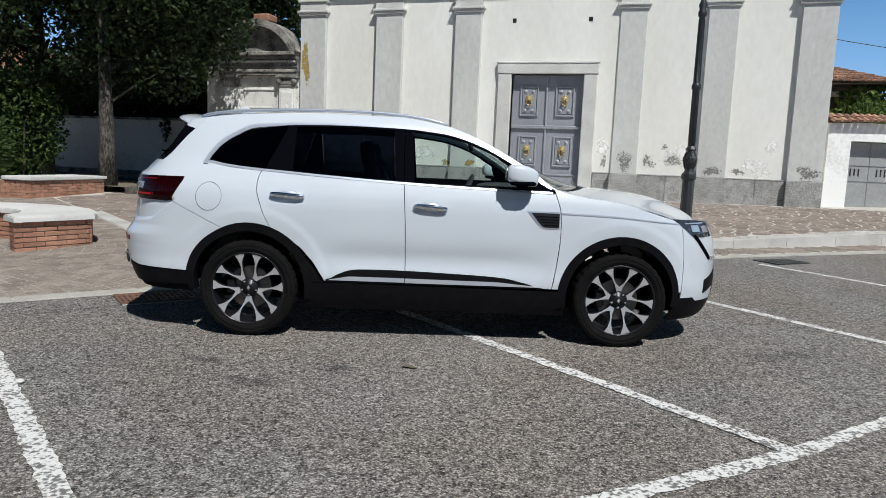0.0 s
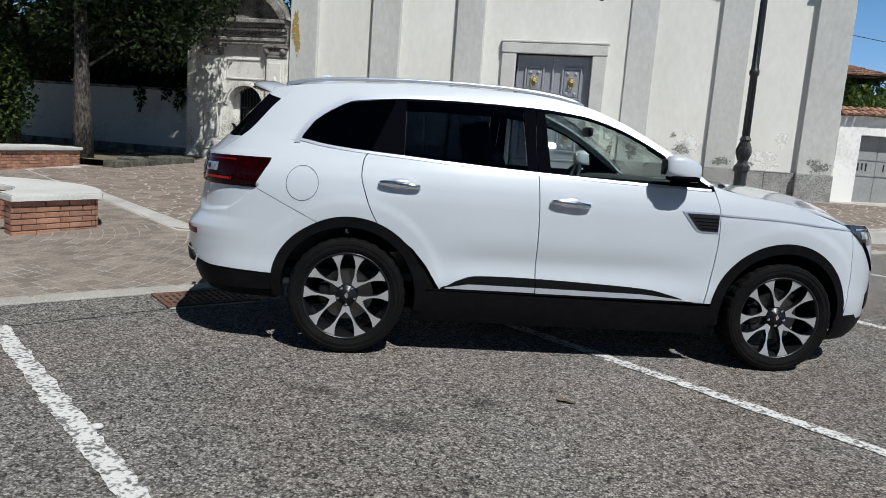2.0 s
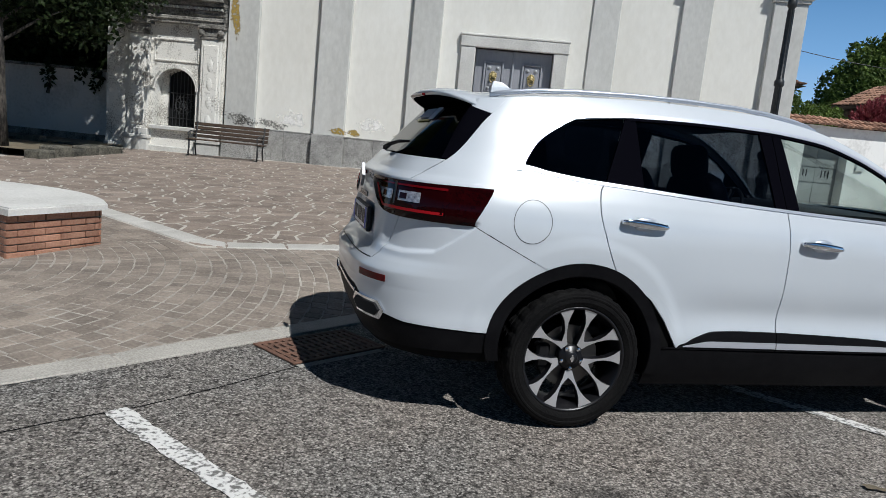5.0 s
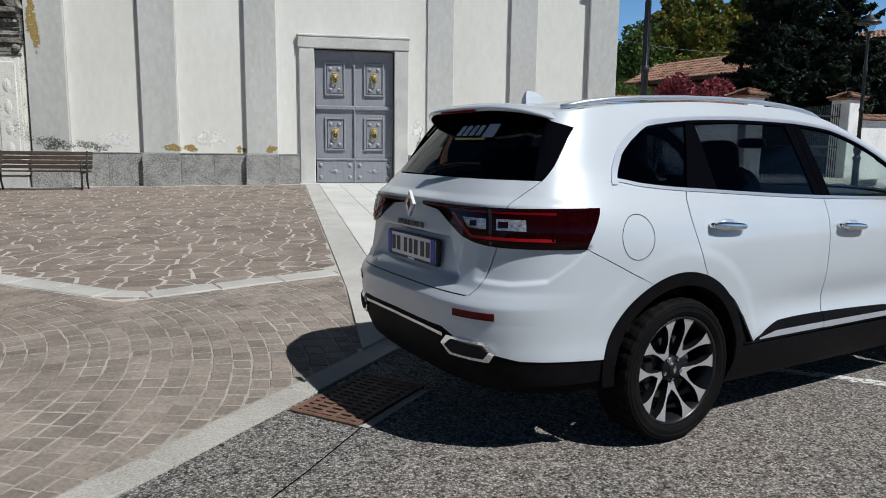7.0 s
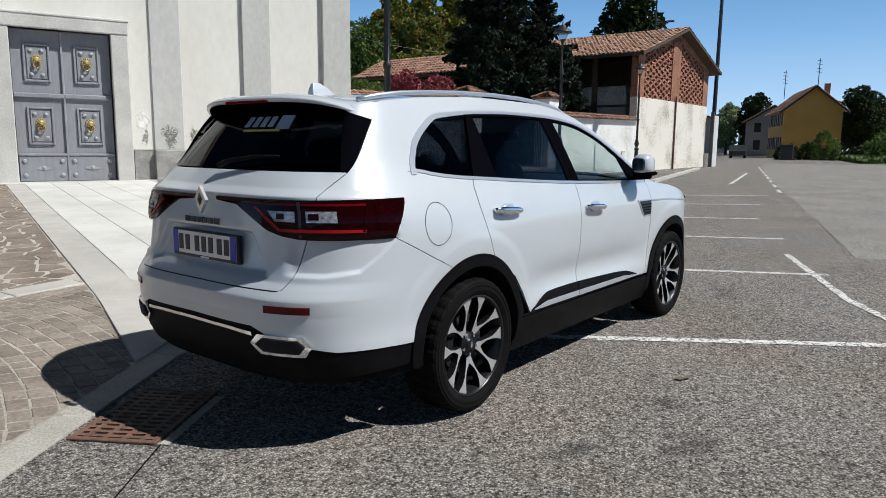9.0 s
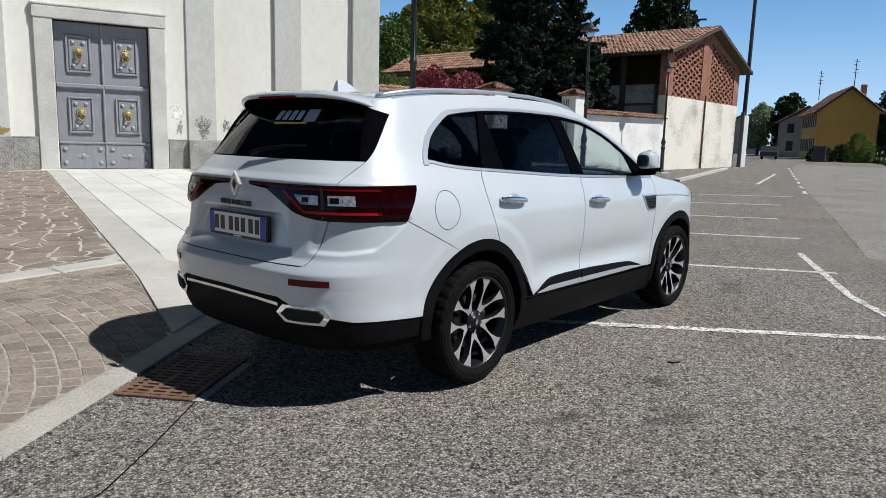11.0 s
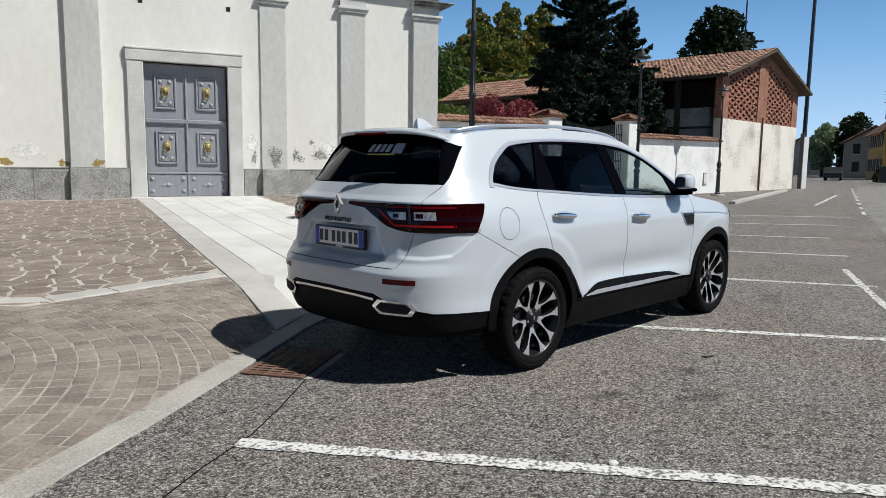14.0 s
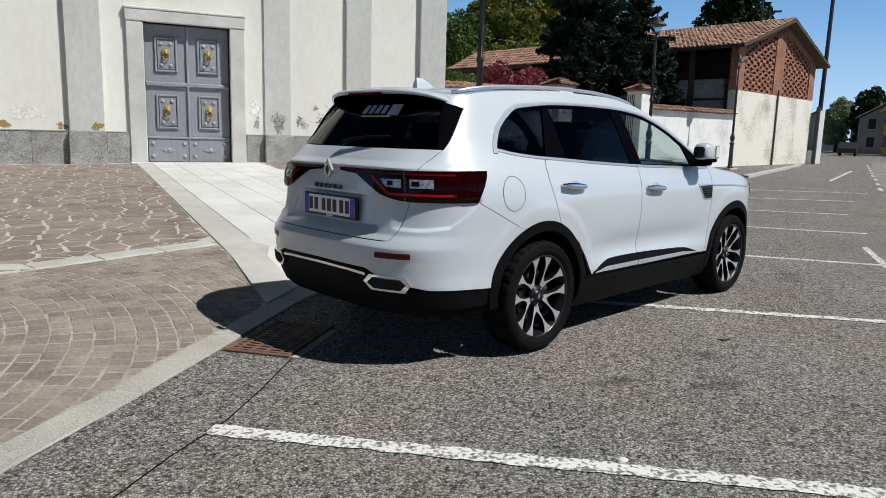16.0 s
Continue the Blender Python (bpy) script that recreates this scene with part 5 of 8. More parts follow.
    for k in range(5):
        a = radians(54 + 72 * k)
        part("wheel_nut", lathe([(0.010, 0.05), (0.010, 0.072), (0.004, 0.074)], 6, m=pose(0.053 * math.cos(a), 0.053 * math.sin(a), 0)), M_chrome, rim)
    part("brake_disc", lathe([(0.06, 0.0), (0.155, 0.0), (0.155, 0.022), (0.06, 0.022), (0.06, 0.0)], 40, caps=False), M_disc, w)
    part("caliper", boxes((-0.17, -0.06, -0.02, -0.10, 0.06, 0.045), bevel=0.012), M_rimdark, w)
    return w


for c in (0.0, AXLE):
    for s in (-1, 1):
        wheel(c, s)


# ---- lamps, badges, handles and cabin of the car ----
def on_tail(y0, y1, z0, z1, material, name, parent, label="", off=0.004, nu=6, nz=3, lip=0.003):
    """A patch of the tail between signed y0 < y1."""
    grid, nrms = [], []
    for i in range(nu + 1):
        y = y1 + (y0 - y1) * i / nu
        col, cn = [], []
        for j in range(nz + 1):
            z = z0 + (z1 - z0) * j / nz
            u = uy(abs(y))
            p, n = shell(u, z), normal_of(shell, max(u, U0 + 0.006), z)
            s = 1 if y < 0 else -1
            if abs(y) < 0.01:
                n.y = 0
            p = p + n * off
            col.append(Vector((p.x, s * p.y, p.z)))
            cn.append(Vector((n.x, s * n.y, n.z)))
        grid.append(col)
        nrms.append(cn)
    return finish(name, grid, nrms, material, parent, label, lip)


M_darkchrome = mat("dark_chrome", (0.16, 0.165, 0.18), 0.2, metal=1.0)
lamp_low = lambda u: float(np.interp(u, [uy(0.09), uy(0.26), uy(0.36), uy(0.47), uy(0.56), uy(0.7), ux(-0.5)], [1.105, 1.092, 1.045, 0.99, 0.968, 0.960, 0.962]))
lamp_end = lambda z: ux_at(float(np.interp(z, [0.96, 1.12], [-0.565, -0.47])), z)
for k, tl in enumerate(panel("tail_lamp", lambda z: uy(0.09), lamp_end, lamp_low, 1.127, M_lampdark, nu=50, nz=8, off=0.010, lip=0.03, label="smoked red wrap-round tail lamp")):
    s = -1 if k == 0 else 1

    def lens(name, material, uL, uR, zl, zu, label="", off=0.013, nu=12, nz=3):
        obs = panel(name, uL, uR, zl, zu, material, parent=tl, label=label, nu=nu, nz=nz, off=off, lip=0.003, both=True)
        bpy.data.objects.remove(obs[1 - k])
    lens("lamp_top_strip", M_lampred, uy(0.14), uy(0.85), lambda u: float(np.interp(u, [uy(0.14), uy(0.40), uy(0.85)], [1.112, 1.101, 1.098])), lambda u: float(np.interp(u, [uy(0.14), uy(0.40), uy(0.85)], [1.117, 1.110, 1.109])), "red light strip", nu=30)
    lens("lamp_foot_strip", M_lampbright, uy(0.545), uy(0.845), 0.990, 1.003, "bright red light strip", nu=20)
    lens("lamp_end_strip", M_lampend, lambda z: uy(float(np.interp(z, [0.992, 1.10], [0.835, 0.85]))), lambda z: uy(float(np.interp(z, [0.992, 1.10], [0.850, 0.862]))), 0.992, 1.10, "bright red light strip", nu=3, nz=8)
    lens("lamp_slant_strip", M_lampbright, lambda z: uy(float(np.interp(z, [0.99, 1.09], [0.535, 0.385]))), lambda z: uy(float(np.interp(z, [0.99, 1.09], [0.557, 0.41]))), 0.990, 1.09, "bright red light strip", nu=3, nz=8)
    lens("lamp_end_lens", M_lampend, uy(0.866), lambda z: lamp_end(z) - 0.012, 0.972, 1.117, "dark red lamp lens", off=0.0118, nu=14, nz=6)
    lens("lamp_glow", M_lampend, lambda z: uy(float(np.interp(z, [1.005, 1.035], [0.56, 0.53]))), uy(0.83), 1.005, 1.024, "dark red lamp lens", off=0.0125, nu=16, nz=3)
    lens("reversing_lamp", M_lampclear, lambda z: uy(float(np.interp(z, [1.032, 1.075], [0.515, 0.475]))), uy(0.615), 1.032, 1.076, "clear reversing lamp lens")
    lens("indicator_lamp", M_lampclear, uy(0.665), uy(0.775), 1.032, 1.078, "clear indicator lens")
    lens("lamp_bulb", M_lampdark, uy(0.525), uy(0.565), 1.042, 1.066, off=0.0145, nu=4)
    lens("lamp_bulb", M_lampdark, uy(0.675), uy(0.715), 1.042, 1.068, off=0.0145, nu=4)
    lens("lamp_divider", M_plateblack, uy(0.632), uy(0.645), 0.975, 1.12, off=0.0142, nu=2)
for nm in ("rear_reflector",):
    panel(nm, uy(0.53), uy(0.73), lambda u: 0.648, lambda u: 0.680, M_lampred, nu=12, nz=3, off=0.005, label="red bumper reflector")
panel("bumper_chrome", U0, uy(0.45), lambda u: float(np.interp(u, [U0, uy(0.3), uy(0.45)], [0.548, 0.545, 0.535])), lambda u: float(np.interp(u, [U0, uy(0.3), uy(0.45)], [0.563, 0.560, 0.552])), M_chrome, nu=20, nz=2, off=0.004, label="chrome strip across the rear bumper")
for ex in panel("exhaust_trim", lambda z: uy(0.44 + 0.05 * abs(z - 0.505) / 0.045), lambda z: uy(0.73 - 0.03 * abs(z - 0.505) / 0.045), 0.460, 0.550, M_chrome, nu=16, nz=8, off=0.010, lip=0.02, label="chrome exhaust surround"):
    pass
# black patch over the trim paints the dark inside of the exhaust
panel("exhaust_opening", lambda z: uy(0.475 + 0.04 * abs(z - 0.505) / 0.03), lambda z: uy(0.705 - 0.025 * abs(z - 0.505) / 0.03), 0.476, 0.534, M_gapshade, nu=12, nz=6, off=0.0165)
tail_panel("tailgate_seam", lambda z: 0.60, lambda y: 0.736, lambda y: 0.743, M_plateblack, nu=20, nz=1, off=-0.002)

# number plate, badge, model name and window stickers, all as plain shapes
px0 = -0.952
plate = part("number_plate", boxes((px0 - 0.012, -0.268, 0.822, px0 + 0.012, 0.262, 0.955), bevel=0.004, m=pose(0, 0, 0)), M_plateblack, car, "number plate in a black holder")
part("plate_face", boxes((px0 - 0.0155, -0.257, 0.838, px0 - 0.0125, 0.251, 0.946)), M_platewhite, plate)
for y0, y1 in ((-0.257, -0.215), (0.209, 0.251)):
    part("plate_band", boxes((px0 - 0.0175, y0, 0.838, px0 - 0.0157, y1, 0.946)), M_plateblue, plate, "blue end band")
for i in range(7):
    y = 0.185 - 0.056 * i - (0.022 if i > 1 else 0) - (0.012 if i > 4 else 0)
    part("plate_bar", boxes((px0 - 0.0178, y - 0.019, 0.856, px0 - 0.0157, y + 0.017, 0.930)), M_plateblack, plate)
part("holder_bar", boxes((px0 - 0.0135, -0.04, 0.826, px0 - 0.0122, 0.03, 0.834)), M_platewhite, plate)
for y0, y1 in ((0.176, 0.132), (0.122, 0.078), (0.066, 0.040), (0.030, -0.010), (-0.020, -0.064), (-0.074, -0.118)):
    on_tail(min(y0, y1), max(y0, y1), 0.992, 1.018, M_darkchrome, "name_bar", car, off=0.006, nu=2, nz=2)
bm = bmesh.new()
out_l, in_l = [(0, 0.064), (0.046, 0), (0, -0.064), (-0.046, 0)], [(0, 0.034), (0.020, 0), (0, -0.034), (-0.020, 0)]
for i in range(4):
    j = (i + 1) % 4
    prism([out_l[i], out_l[j], in_l[j], in_l[i]], 0.016, bm, pose(-0.960, 0, 1.105, 0, 0, 90))
bz = part("badge", bm, M_badge, car, "chrome lozenge badge", weld=0.0005)
part("badge_core", prism(in_l, 0.006, m=pose(-0.959, 0, 1.105, 0, 0, 90)), M_plateblack, bz)
for i in range(4):
    on_tail(0.10 - 0.085 * i - 0.055, 0.10 - 0.085 * i, 1.445, 1.495, M_sticker, "sticker_bar", car, off=0.003, nu=2, nz=2)
on_tail(-0.30, 0.08, 1.424, 1.432, M_stickery, "sticker_line", car, off=0.003)
on_tail(-0.38, -0.25, 1.435, 1.50, M_sticker, "sticker_shield", car, "pale blue sticker on the rear screen", off=0.003)
part("rear_wiper", tube([(-0.852, 0.02, 1.263), (-0.838, -0.05, 1.285), (-0.815, -0.20, 1.305), (-0.795, -0.36, 1.310)], [0.016, 0.011, 0.009, 0.006], 8), M_blackplastic, car, smooth=True)

for s in (-1, 1):
    # outer door handles
    for hx, hz in ((1.295, 0.985), (0.275, 1.030)):
        bm = bmesh.new()
        y = -shell(hx, hz).y
        h = part("door_handle", pebble(bm, (hx, s * (y + 0.028), hz), (0.122, 0.014, 0.019), 0.75, 20, 10, m=pose(hx, 0, hz, 0, 4, 0) @ pose(-hx, 0, -hz)), M_chrome, car, "chrome door handle", smooth=True)
        part("handle_boss", pebble(bmesh.new(), (hx, s * (y + 0.010), hz), (0.066, 0.014, 0.033), 0.9, 18, 10), M_satin, h, smooth=True)
        for dx in (-0.105, 0.105):
            part("handle_foot", pebble(bmesh.new(), (hx + dx, s * (y + 0.010), hz - dx * 0.05), (0.018, 0.018, 0.014), 0.7, 10, 6), M_chrome, h, smooth=True)
        bm = bmesh.new()
        ring = [bm.verts.new((p.x, s * (-p.y + 0.0016), p.z)) for p in [shell(hx + 0.085 * math.cos(a), hz + 0.034 * math.sin(a)) for a in [2 * math.pi * i / 28 for i in range(28)]]]
        mid = bm.verts.new((hx, s * (y - 0.004), hz))
        for i in range(28):
            bm.faces.new((ring[i], ring[(i + 1) % 28], mid))
        part("handle_dish", bm, M_paint, h, recalc=True, smooth=True)
    # door mirrors
    bm = pebble(bmesh.new(), (1.930, s * 0.968, 1.242), (0.116, 0.068, 0.070), 0.62, 26, 14, m=pose(1.925, 0, 1.235, 0, 6, 0) @ pose(-1.925, 0, -1.235))
    for v in bm.verts:
        f = (v.co.x - 1.93) / 0.116
        v.co.y = s * 0.968 + (v.co.y - s * 0.968) * (1 - 0.35 * max(0.0, f)) - s * 0.012 * max(0.0, f)
        v.co.z -= 0.020 * max(0.0, f)
    mir = part("door_mirror", bm, M_paint, car, "white door mirror on a black foot", smooth=True)
    part("mirror_foot", pebble(bmesh.new(), (1.965, s * 0.935, 1.160), (0.070, 0.060, 0.022), 0.6, 16, 8), M_pianoblack, mir, smooth=True)
    part("mirror_glass", pebble(bmesh.new(), (1.8165, s * 0.966, 1.243), (0.004, 0.046, 0.046), 0.5, 18, 8), M_darkchrome, mir)
    part("mirror_skirt", pebble(bmesh.new(), (1.935, s * 0.968, 1.182), (0.095, 0.070, 0.018), 0.6, 18, 8), M_pianoblack, mir, smooth=True)
    # roof rails
    xs = [-0.44, -0.40, -0.33, -0.2, 0.0, 0.3, 0.6, 0.9, 1.1, 1.25, 1.34, 1.40]
    zs = [1.575, 1.586, 1.601, 1.619, 1.635, 1.650, 1.656, 1.652, 1.640, 1.620, 1.600, 1.575]
    part("roof_rail", tube([(x, s * (edge_y(x) * 0.955), z) for x, z in zip(xs, zs)], 0.0125, 10), M_satin, car, "satin chrome roof rail", smooth=True)
    # fuel flap outline (right only), wing vent and its chrome line
    if s < 0:
        grid, nrms = [], []
        for i in range(49):
            a = 2 * math.pi * i / 48
            col, cn = [], []
            for r in (0.0985, 0.1015):
                u, z = ux(-0.31) + r * math.cos(a), 1.0 + r * math.sin(a)
                n = normal_of(shell, u, z)
                col.append(shell(u, z) + n * 0.001)
                cn.append(n)
            grid.append(col)
            nrms.append(cn)
        finish("fuel_flap_seam", grid, nrms, M_plateblack, car, lip=0, flip=True)
panel("wing_vent", lambda z: float(np.interp(z, [0.855, 0.90, 0.985], [2.11, 2.06, 1.99])), lambda z: 2.228, lambda u: 0.862 + max(0, 2.12 - u) * 0.3, 0.985, M_satin, nu=10, nz=8, off=0.004, label="chrome framed wing vent")
for wv in panel("vent_mouth", lambda z: float(np.interp(z, [0.86, 0.90, 0.97], [2.12, 2.08, 2.02])), lambda z: 2.222, lambda u: 0.872 + max(0, 2.12 - u) * 0.3, 0.974, M_plateblack, nu=8, nz=6, off=0.0065):
    k = 0 if wv.data.vertices[0].co.y < 0 else 1
    for z in (0.885, 0.905, 0.925, 0.945):
        obs = panel("vent_slat", float(np.interp(z, [0.86, 0.90, 0.97], [2.14, 2.10, 2.03])), 2.218, z, z + 0.007, M_blackplastic, parent=wv, nu=4, nz=1, off=0.010, lip=0.004)
        bpy.data.objects.remove(obs[1 - k])
panel("wing_chrome", lambda z: 2.238, ux(3.17), lambda u: float(np.interp(u, [2.23, 2.6, ux(3.17)], [0.970, 0.962, 0.925])), lambda u: float(np.interp(u, [2.23, 2.6, ux(3.17)], [0.983, 0.974, 0.935])), M_strip, nu=24, nz=2, off=0.004, label="chrome line along the wing")
# aerial
bm = bmesh.new()
pro = [(-0.288, 1.612), (-0.284, 1.655), (-0.276, 1.684), (-0.268, 1.690), (-0.222, 1.688), (-0.180, 1.664), (-0.13, 1.630)]
vs = [[bm.verts.new((x, s * (0.026 if z < 1.64 else 0.018 if z < 1.67 else 0.007), z)) for x, z in pro] for s in (-1, 1)]
bm.faces.new(vs[0][::-1]), bm.faces.new(vs[1])
for i in range(len(pro)):
    j = (i + 1) % len(pro)
    bm.faces.new((vs[0][i], vs[0][j], vs[1][j], vs[1][i]))
part("roof_aerial", bm, M_paint, car, "white shark-fin aerial", recalc=True)

# cabin
top_panel("headliner", lambda f: -0.46, lambda f: 1.36, mat("grey_headliner", (0.16, 0.16, 0.16), 0.9), nx=14, nf=12, off=-0.035, f0=-0.93, f1=0.93, lip=0)
part("cabin_floor", boxes((-0.62, -0.70, 0.42, 2.1, 0.70, 0.47), (-0.74, -0.62, 0.5, -0.05, 0.62, 0.72)), M_seat, car)
part("dashboard", pebble(bmesh.new(), (1.98, 0, 0.98), (0.30, 0.76, 0.17), 0.45, 24, 12), M_dash, car, smooth=True)


def seat(x, y, wid, name, zt):
    st = part(name, pebble(bmesh.new(), (x + 0.26, y, 0.66), (0.28, wid, 0.10), 0.5, 18, 8), M_seat, car, "black leather seat", smooth=True)
    part("backrest", pebble(bmesh.new(), (0, 0, 0.30), (0.085, wid * 0.95, 0.36), 0.5, 18, 10, m=pose(x, y, 0.66, 0, -16, 0)), M_seat, st, smooth=True)
    return st


def headrest(st, x, y, z):
    part("headrest", pebble(bmesh.new(), (x, y, z), (0.055, 0.14, 0.10), 0.55, 18, 10, m=pose(x, y, z, 0, -10, 0) @ pose(-x, -y, -z)), M_seat, st, smooth=True)
    part("headrest_stem", tube([(x + 0.01, y - 0.06, z), (x + 0.03, y - 0.06, z - 0.16)], 0.008, 6, tube([(x + 0.01, y + 0.06, z), (x + 0.03, y + 0.06, z - 0.16)], 0.008, 6)), M_chrome, st)


for y in (-0.38, 0.38):
    st = seat(1.02, y, 0.26, "front_seat", 1.3)
    headrest(st, 0.80, y, 1.345)
st = seat(0.05, 0, 0.66, "rear_seat", 1.2)
for y in (-0.42, 0.0, 0.42):
    headrest(st, -0.16, y, 1.30)
ring = [(0.19 * math.cos(2 * math.pi * i / 28), 0.19 * math.sin(2 * math.pi * i / 28), 0) for i in range(29)]
bm = tube(ring, 0.014, 8)
tube([(-0.18, 0, 0), (0.18, 0, 0)], 0.018, 8, bm)
pebble(bm, (0, 0, -0.02), (0.07, 0.07, 0.03), 0.7, 14, 8)
for v in bm.verts:
    v.co = pose(1.60, 0.38, 1.03, 0, -65, 0) @ v.co
part("steering_wheel", bm, M_seat, car, "black steering wheel", smooth=True)
part("inner_mirror", pebble(bmesh.new(), (1.62, 0, 1.44), (0.02, 0.11, 0.035), 0.6, 14, 8), M_plateblack, car, smooth=True)


# ---- markings, edging and furniture of the square ----
def along(points, step):
    """Points at even steps along a plan polyline, with the direction at each."""
    pts = [Vector(p) for p in points]
    out, left = [], 0.0
    for a, b in zip(pts, pts[1:]):
        d = (b - a)
        n = d.length
        d.normalize()
        t = left
        while t < n:
            out.append((a + d * t, d.copy()))
            t += step
        left = t - n
    return out


def line(name, a, b, w, label, jag=0.010):
    a, b = Vector(a), Vector(b)
    d = (b - a).normalized()
    s = Vector((-d.y, d.x)) * w / 2
    n = max(2, int((b - a).length / 0.05))
    rnd = random.Random(int(a.x * 100) + 7)
    le, ri = [], []
    for i in range(n + 1):
        p = a + (b - a) * i / n
        le.append(p + s * (1 + rnd.uniform(-jag, jag) / w * 2))
        ri.append(p - s * (1 + rnd.uniform(-jag, jag) / w * 2))
    return strip_mesh(name, [tuple(p) for p in le], [tuple(p) for p in ri], ground_z, M_line, 0.005, label, "road marking")


bays = [((-1.80, -1.34), (1.56, -3.62)), ((-0.05, 1.15), (3.73, -1.60)), ((1.80, 3.70), (5.80, 0.36)), ((4.4, 5.53), (8.25, 2.39)),
        ((7.0, 7.15), (10.6, 4.38)), ((9.6, 8.9), (13.6, 6.33)), ((12.2, 10.75), (16.5, 7.95))]
for a, b in bays:
    line("bay_line", a, b, 0.105, "worn white line between parking bays")
for a, b, w in (((1.25, -4.12), (3.72, -1.62), 0.10), ((3.72, -1.62), (4.67, -0.45), 0.085), ((4.67, -0.45), (6.80, 1.46), 0.085), ((20.9, 12.3), (30.2, 18.0), 0.13)):
    line("lane_line", a, b, w, "worn white line along the lane")
for k in range(9):
    x = 18.0 + 2.6 * k
    line("edge_dash", (x, 8.55 + 0.695 * (x - 18.0)), (x + 1.3, 8.55 + 0.695 * (x - 16.7)), 0.12, "broken white edge line of the street", jag=0.03)
road = strip_mesh("road", [(7.3, 0.85), (11.7, 3.9), (17.7, 8.2), (29.5, 16.5), (47, 28.2), (75, 43), (120, 66), (200, 104)],
                  [(12, -9), (18, -4), (26, 1.5), (36, 8.2), (53, 19.5), (80, 34.5), (124, 58), (203, 97)], ground_z, M_road, 0.004, "pale patched asphalt of the street", "road")
for cx, cy, ang, ln in ((17, 4.5, 60, 5), (22, 8, 100, 4), (27, 9.5, 75, 6), (34, 16, 95, 7)):
    pts = [(cx + math.cos(radians(ang)) * ln * i / 10 + 0.12 * math.sin(i * 2.1), cy + math.sin(radians(ang)) * ln * i / 10 + 0.1 * math.cos(i * 1.7)) for i in range(11)]
    strip_mesh("road_crack", pts, [(x + 0.05, y) for x, y in pts], ground_z, M_asphalt, 0.009, "dark sealed crack across the street", "crack")
# seam in the asphalt beside the edging
pts = [(-3.3, -3.25), (-2.6, -2.35), (-2.17, -1.79), (-1.99, -1.56), (-1.72, -1.26), (-1.5, -0.92), (-1.23, -0.46)]
strip_mesh("asphalt_seam", pts, [(x + 0.007, y - 0.005) for x, y in pts], ground_z, M_under, 0.003, "dark open seam in the asphalt", "crack")


def stain_mesh(spots):
    """A fan of rings with an attribute that falls from 1 in the middle to 0 at the rim."""
    bm = bmesh.new()
    lay = bm.verts.layers.float.new("inner")
    n = len(spots[0])
    rows = []
    for k, ring in enumerate(spots):
        row = [bm.verts.new(p) for p in ring]
        for v in row:
            v[lay] = k / (len(spots) - 1)
        rows.append(row)
    for a, b in zip(rows, rows[1:]):
        for i in range(n):
            j = (i + 1) % n
            bm.faces.new((a[i], a[j], b[j], b[i]))
    return bm


def blot(name, c, r, material, label, seed, lift=0.004, zf=ground_z, sq=1.0, ang=0.0):
    rnd = random.Random(seed)
    n = 26
    ph = [rnd.uniform(0, 6.28) for _ in range(5)]
    rim = [1 + 0.22 * math.sin(2 * a + ph[0]) + 0.16 * math.sin(3 * a + ph[1]) + 0.12 * math.sin(5 * a + ph[2]) + rnd.uniform(-0.10, 0.10) for a in [2 * math.pi * i / n for i in range(n)]]
    rings = []
    for f in (1.0, 0.8, 0.6, 0.4, 0.2, 0.02):
        ring = []
        for i in range(n):
            a = 2 * math.pi * i / n
            x, y = f * r * rim[i] * math.cos(a), f * r * rim[i] * sq * math.sin(a)
            x, y = c[0] + x * math.cos(ang) - y * math.sin(ang), c[1] + x * math.sin(ang) + y * math.cos(ang)
            ring.append((x, y, zf(x, y) + lift))
        rings.append(ring)
    return tagged(part(name, stain_mesh(rings), material), label, "stain", "", "structure")


def soft_stain(name, color, alpha, spread=9.0, ramp=(0.42, 0.62), reach=0.5):
    """A stain that thins out through fine noise towards its rim, so the surface shows through."""
    m = mat(name, color, 0.9, color2=(color[0] * 1.8, color[1] * 1.8, color[2] * 1.8), scale=6, fine=75, mix=0.7)
    nt = m.node_tree
    co = nt.nodes.new("ShaderNodeTexCoord")
    ns = nt.nodes.new("ShaderNodeTexNoise")
    ns.inputs["Scale"].default_value, ns.inputs["Detail"].default_value = spread, 9.0
    nt.links.new(co.outputs["Object"], ns.inputs["Vector"])
    at = nt.nodes.new("ShaderNodeAttribute")
    at.attribute_name = "inner"
    fall = nt.nodes.new("ShaderNodeMapRange")
    fall.interpolation_type = 'SMOOTHSTEP'
    fall.inputs["From Max"].default_value = reach
    fall.inputs["To Min"].default_value, fall.inputs["To Max"].default_value = -0.28, 0.05
    nt.links.new(at.outputs["Fac"], fall.inputs["Value"])
    ad = nt.nodes.new("ShaderNodeMath")
    nt.links.new(ns.outputs["Fac"], ad.inputs[0])
    nt.links.new(fall.outputs[0], ad.inputs[1])
    mr = nt.nodes.new("ShaderNodeMapRange")
    mr.inputs["From Min"].default_value, mr.inputs["From Max"].default_value, mr.inputs["To Max"].default_value = ramp[0], ramp[1], alpha
    nt.links.new(ad.outputs[0], mr.inputs["Value"])
    nt.links.new(mr.outputs[0], nt.nodes["Principled BSDF"].inputs["Alpha"])
    return m


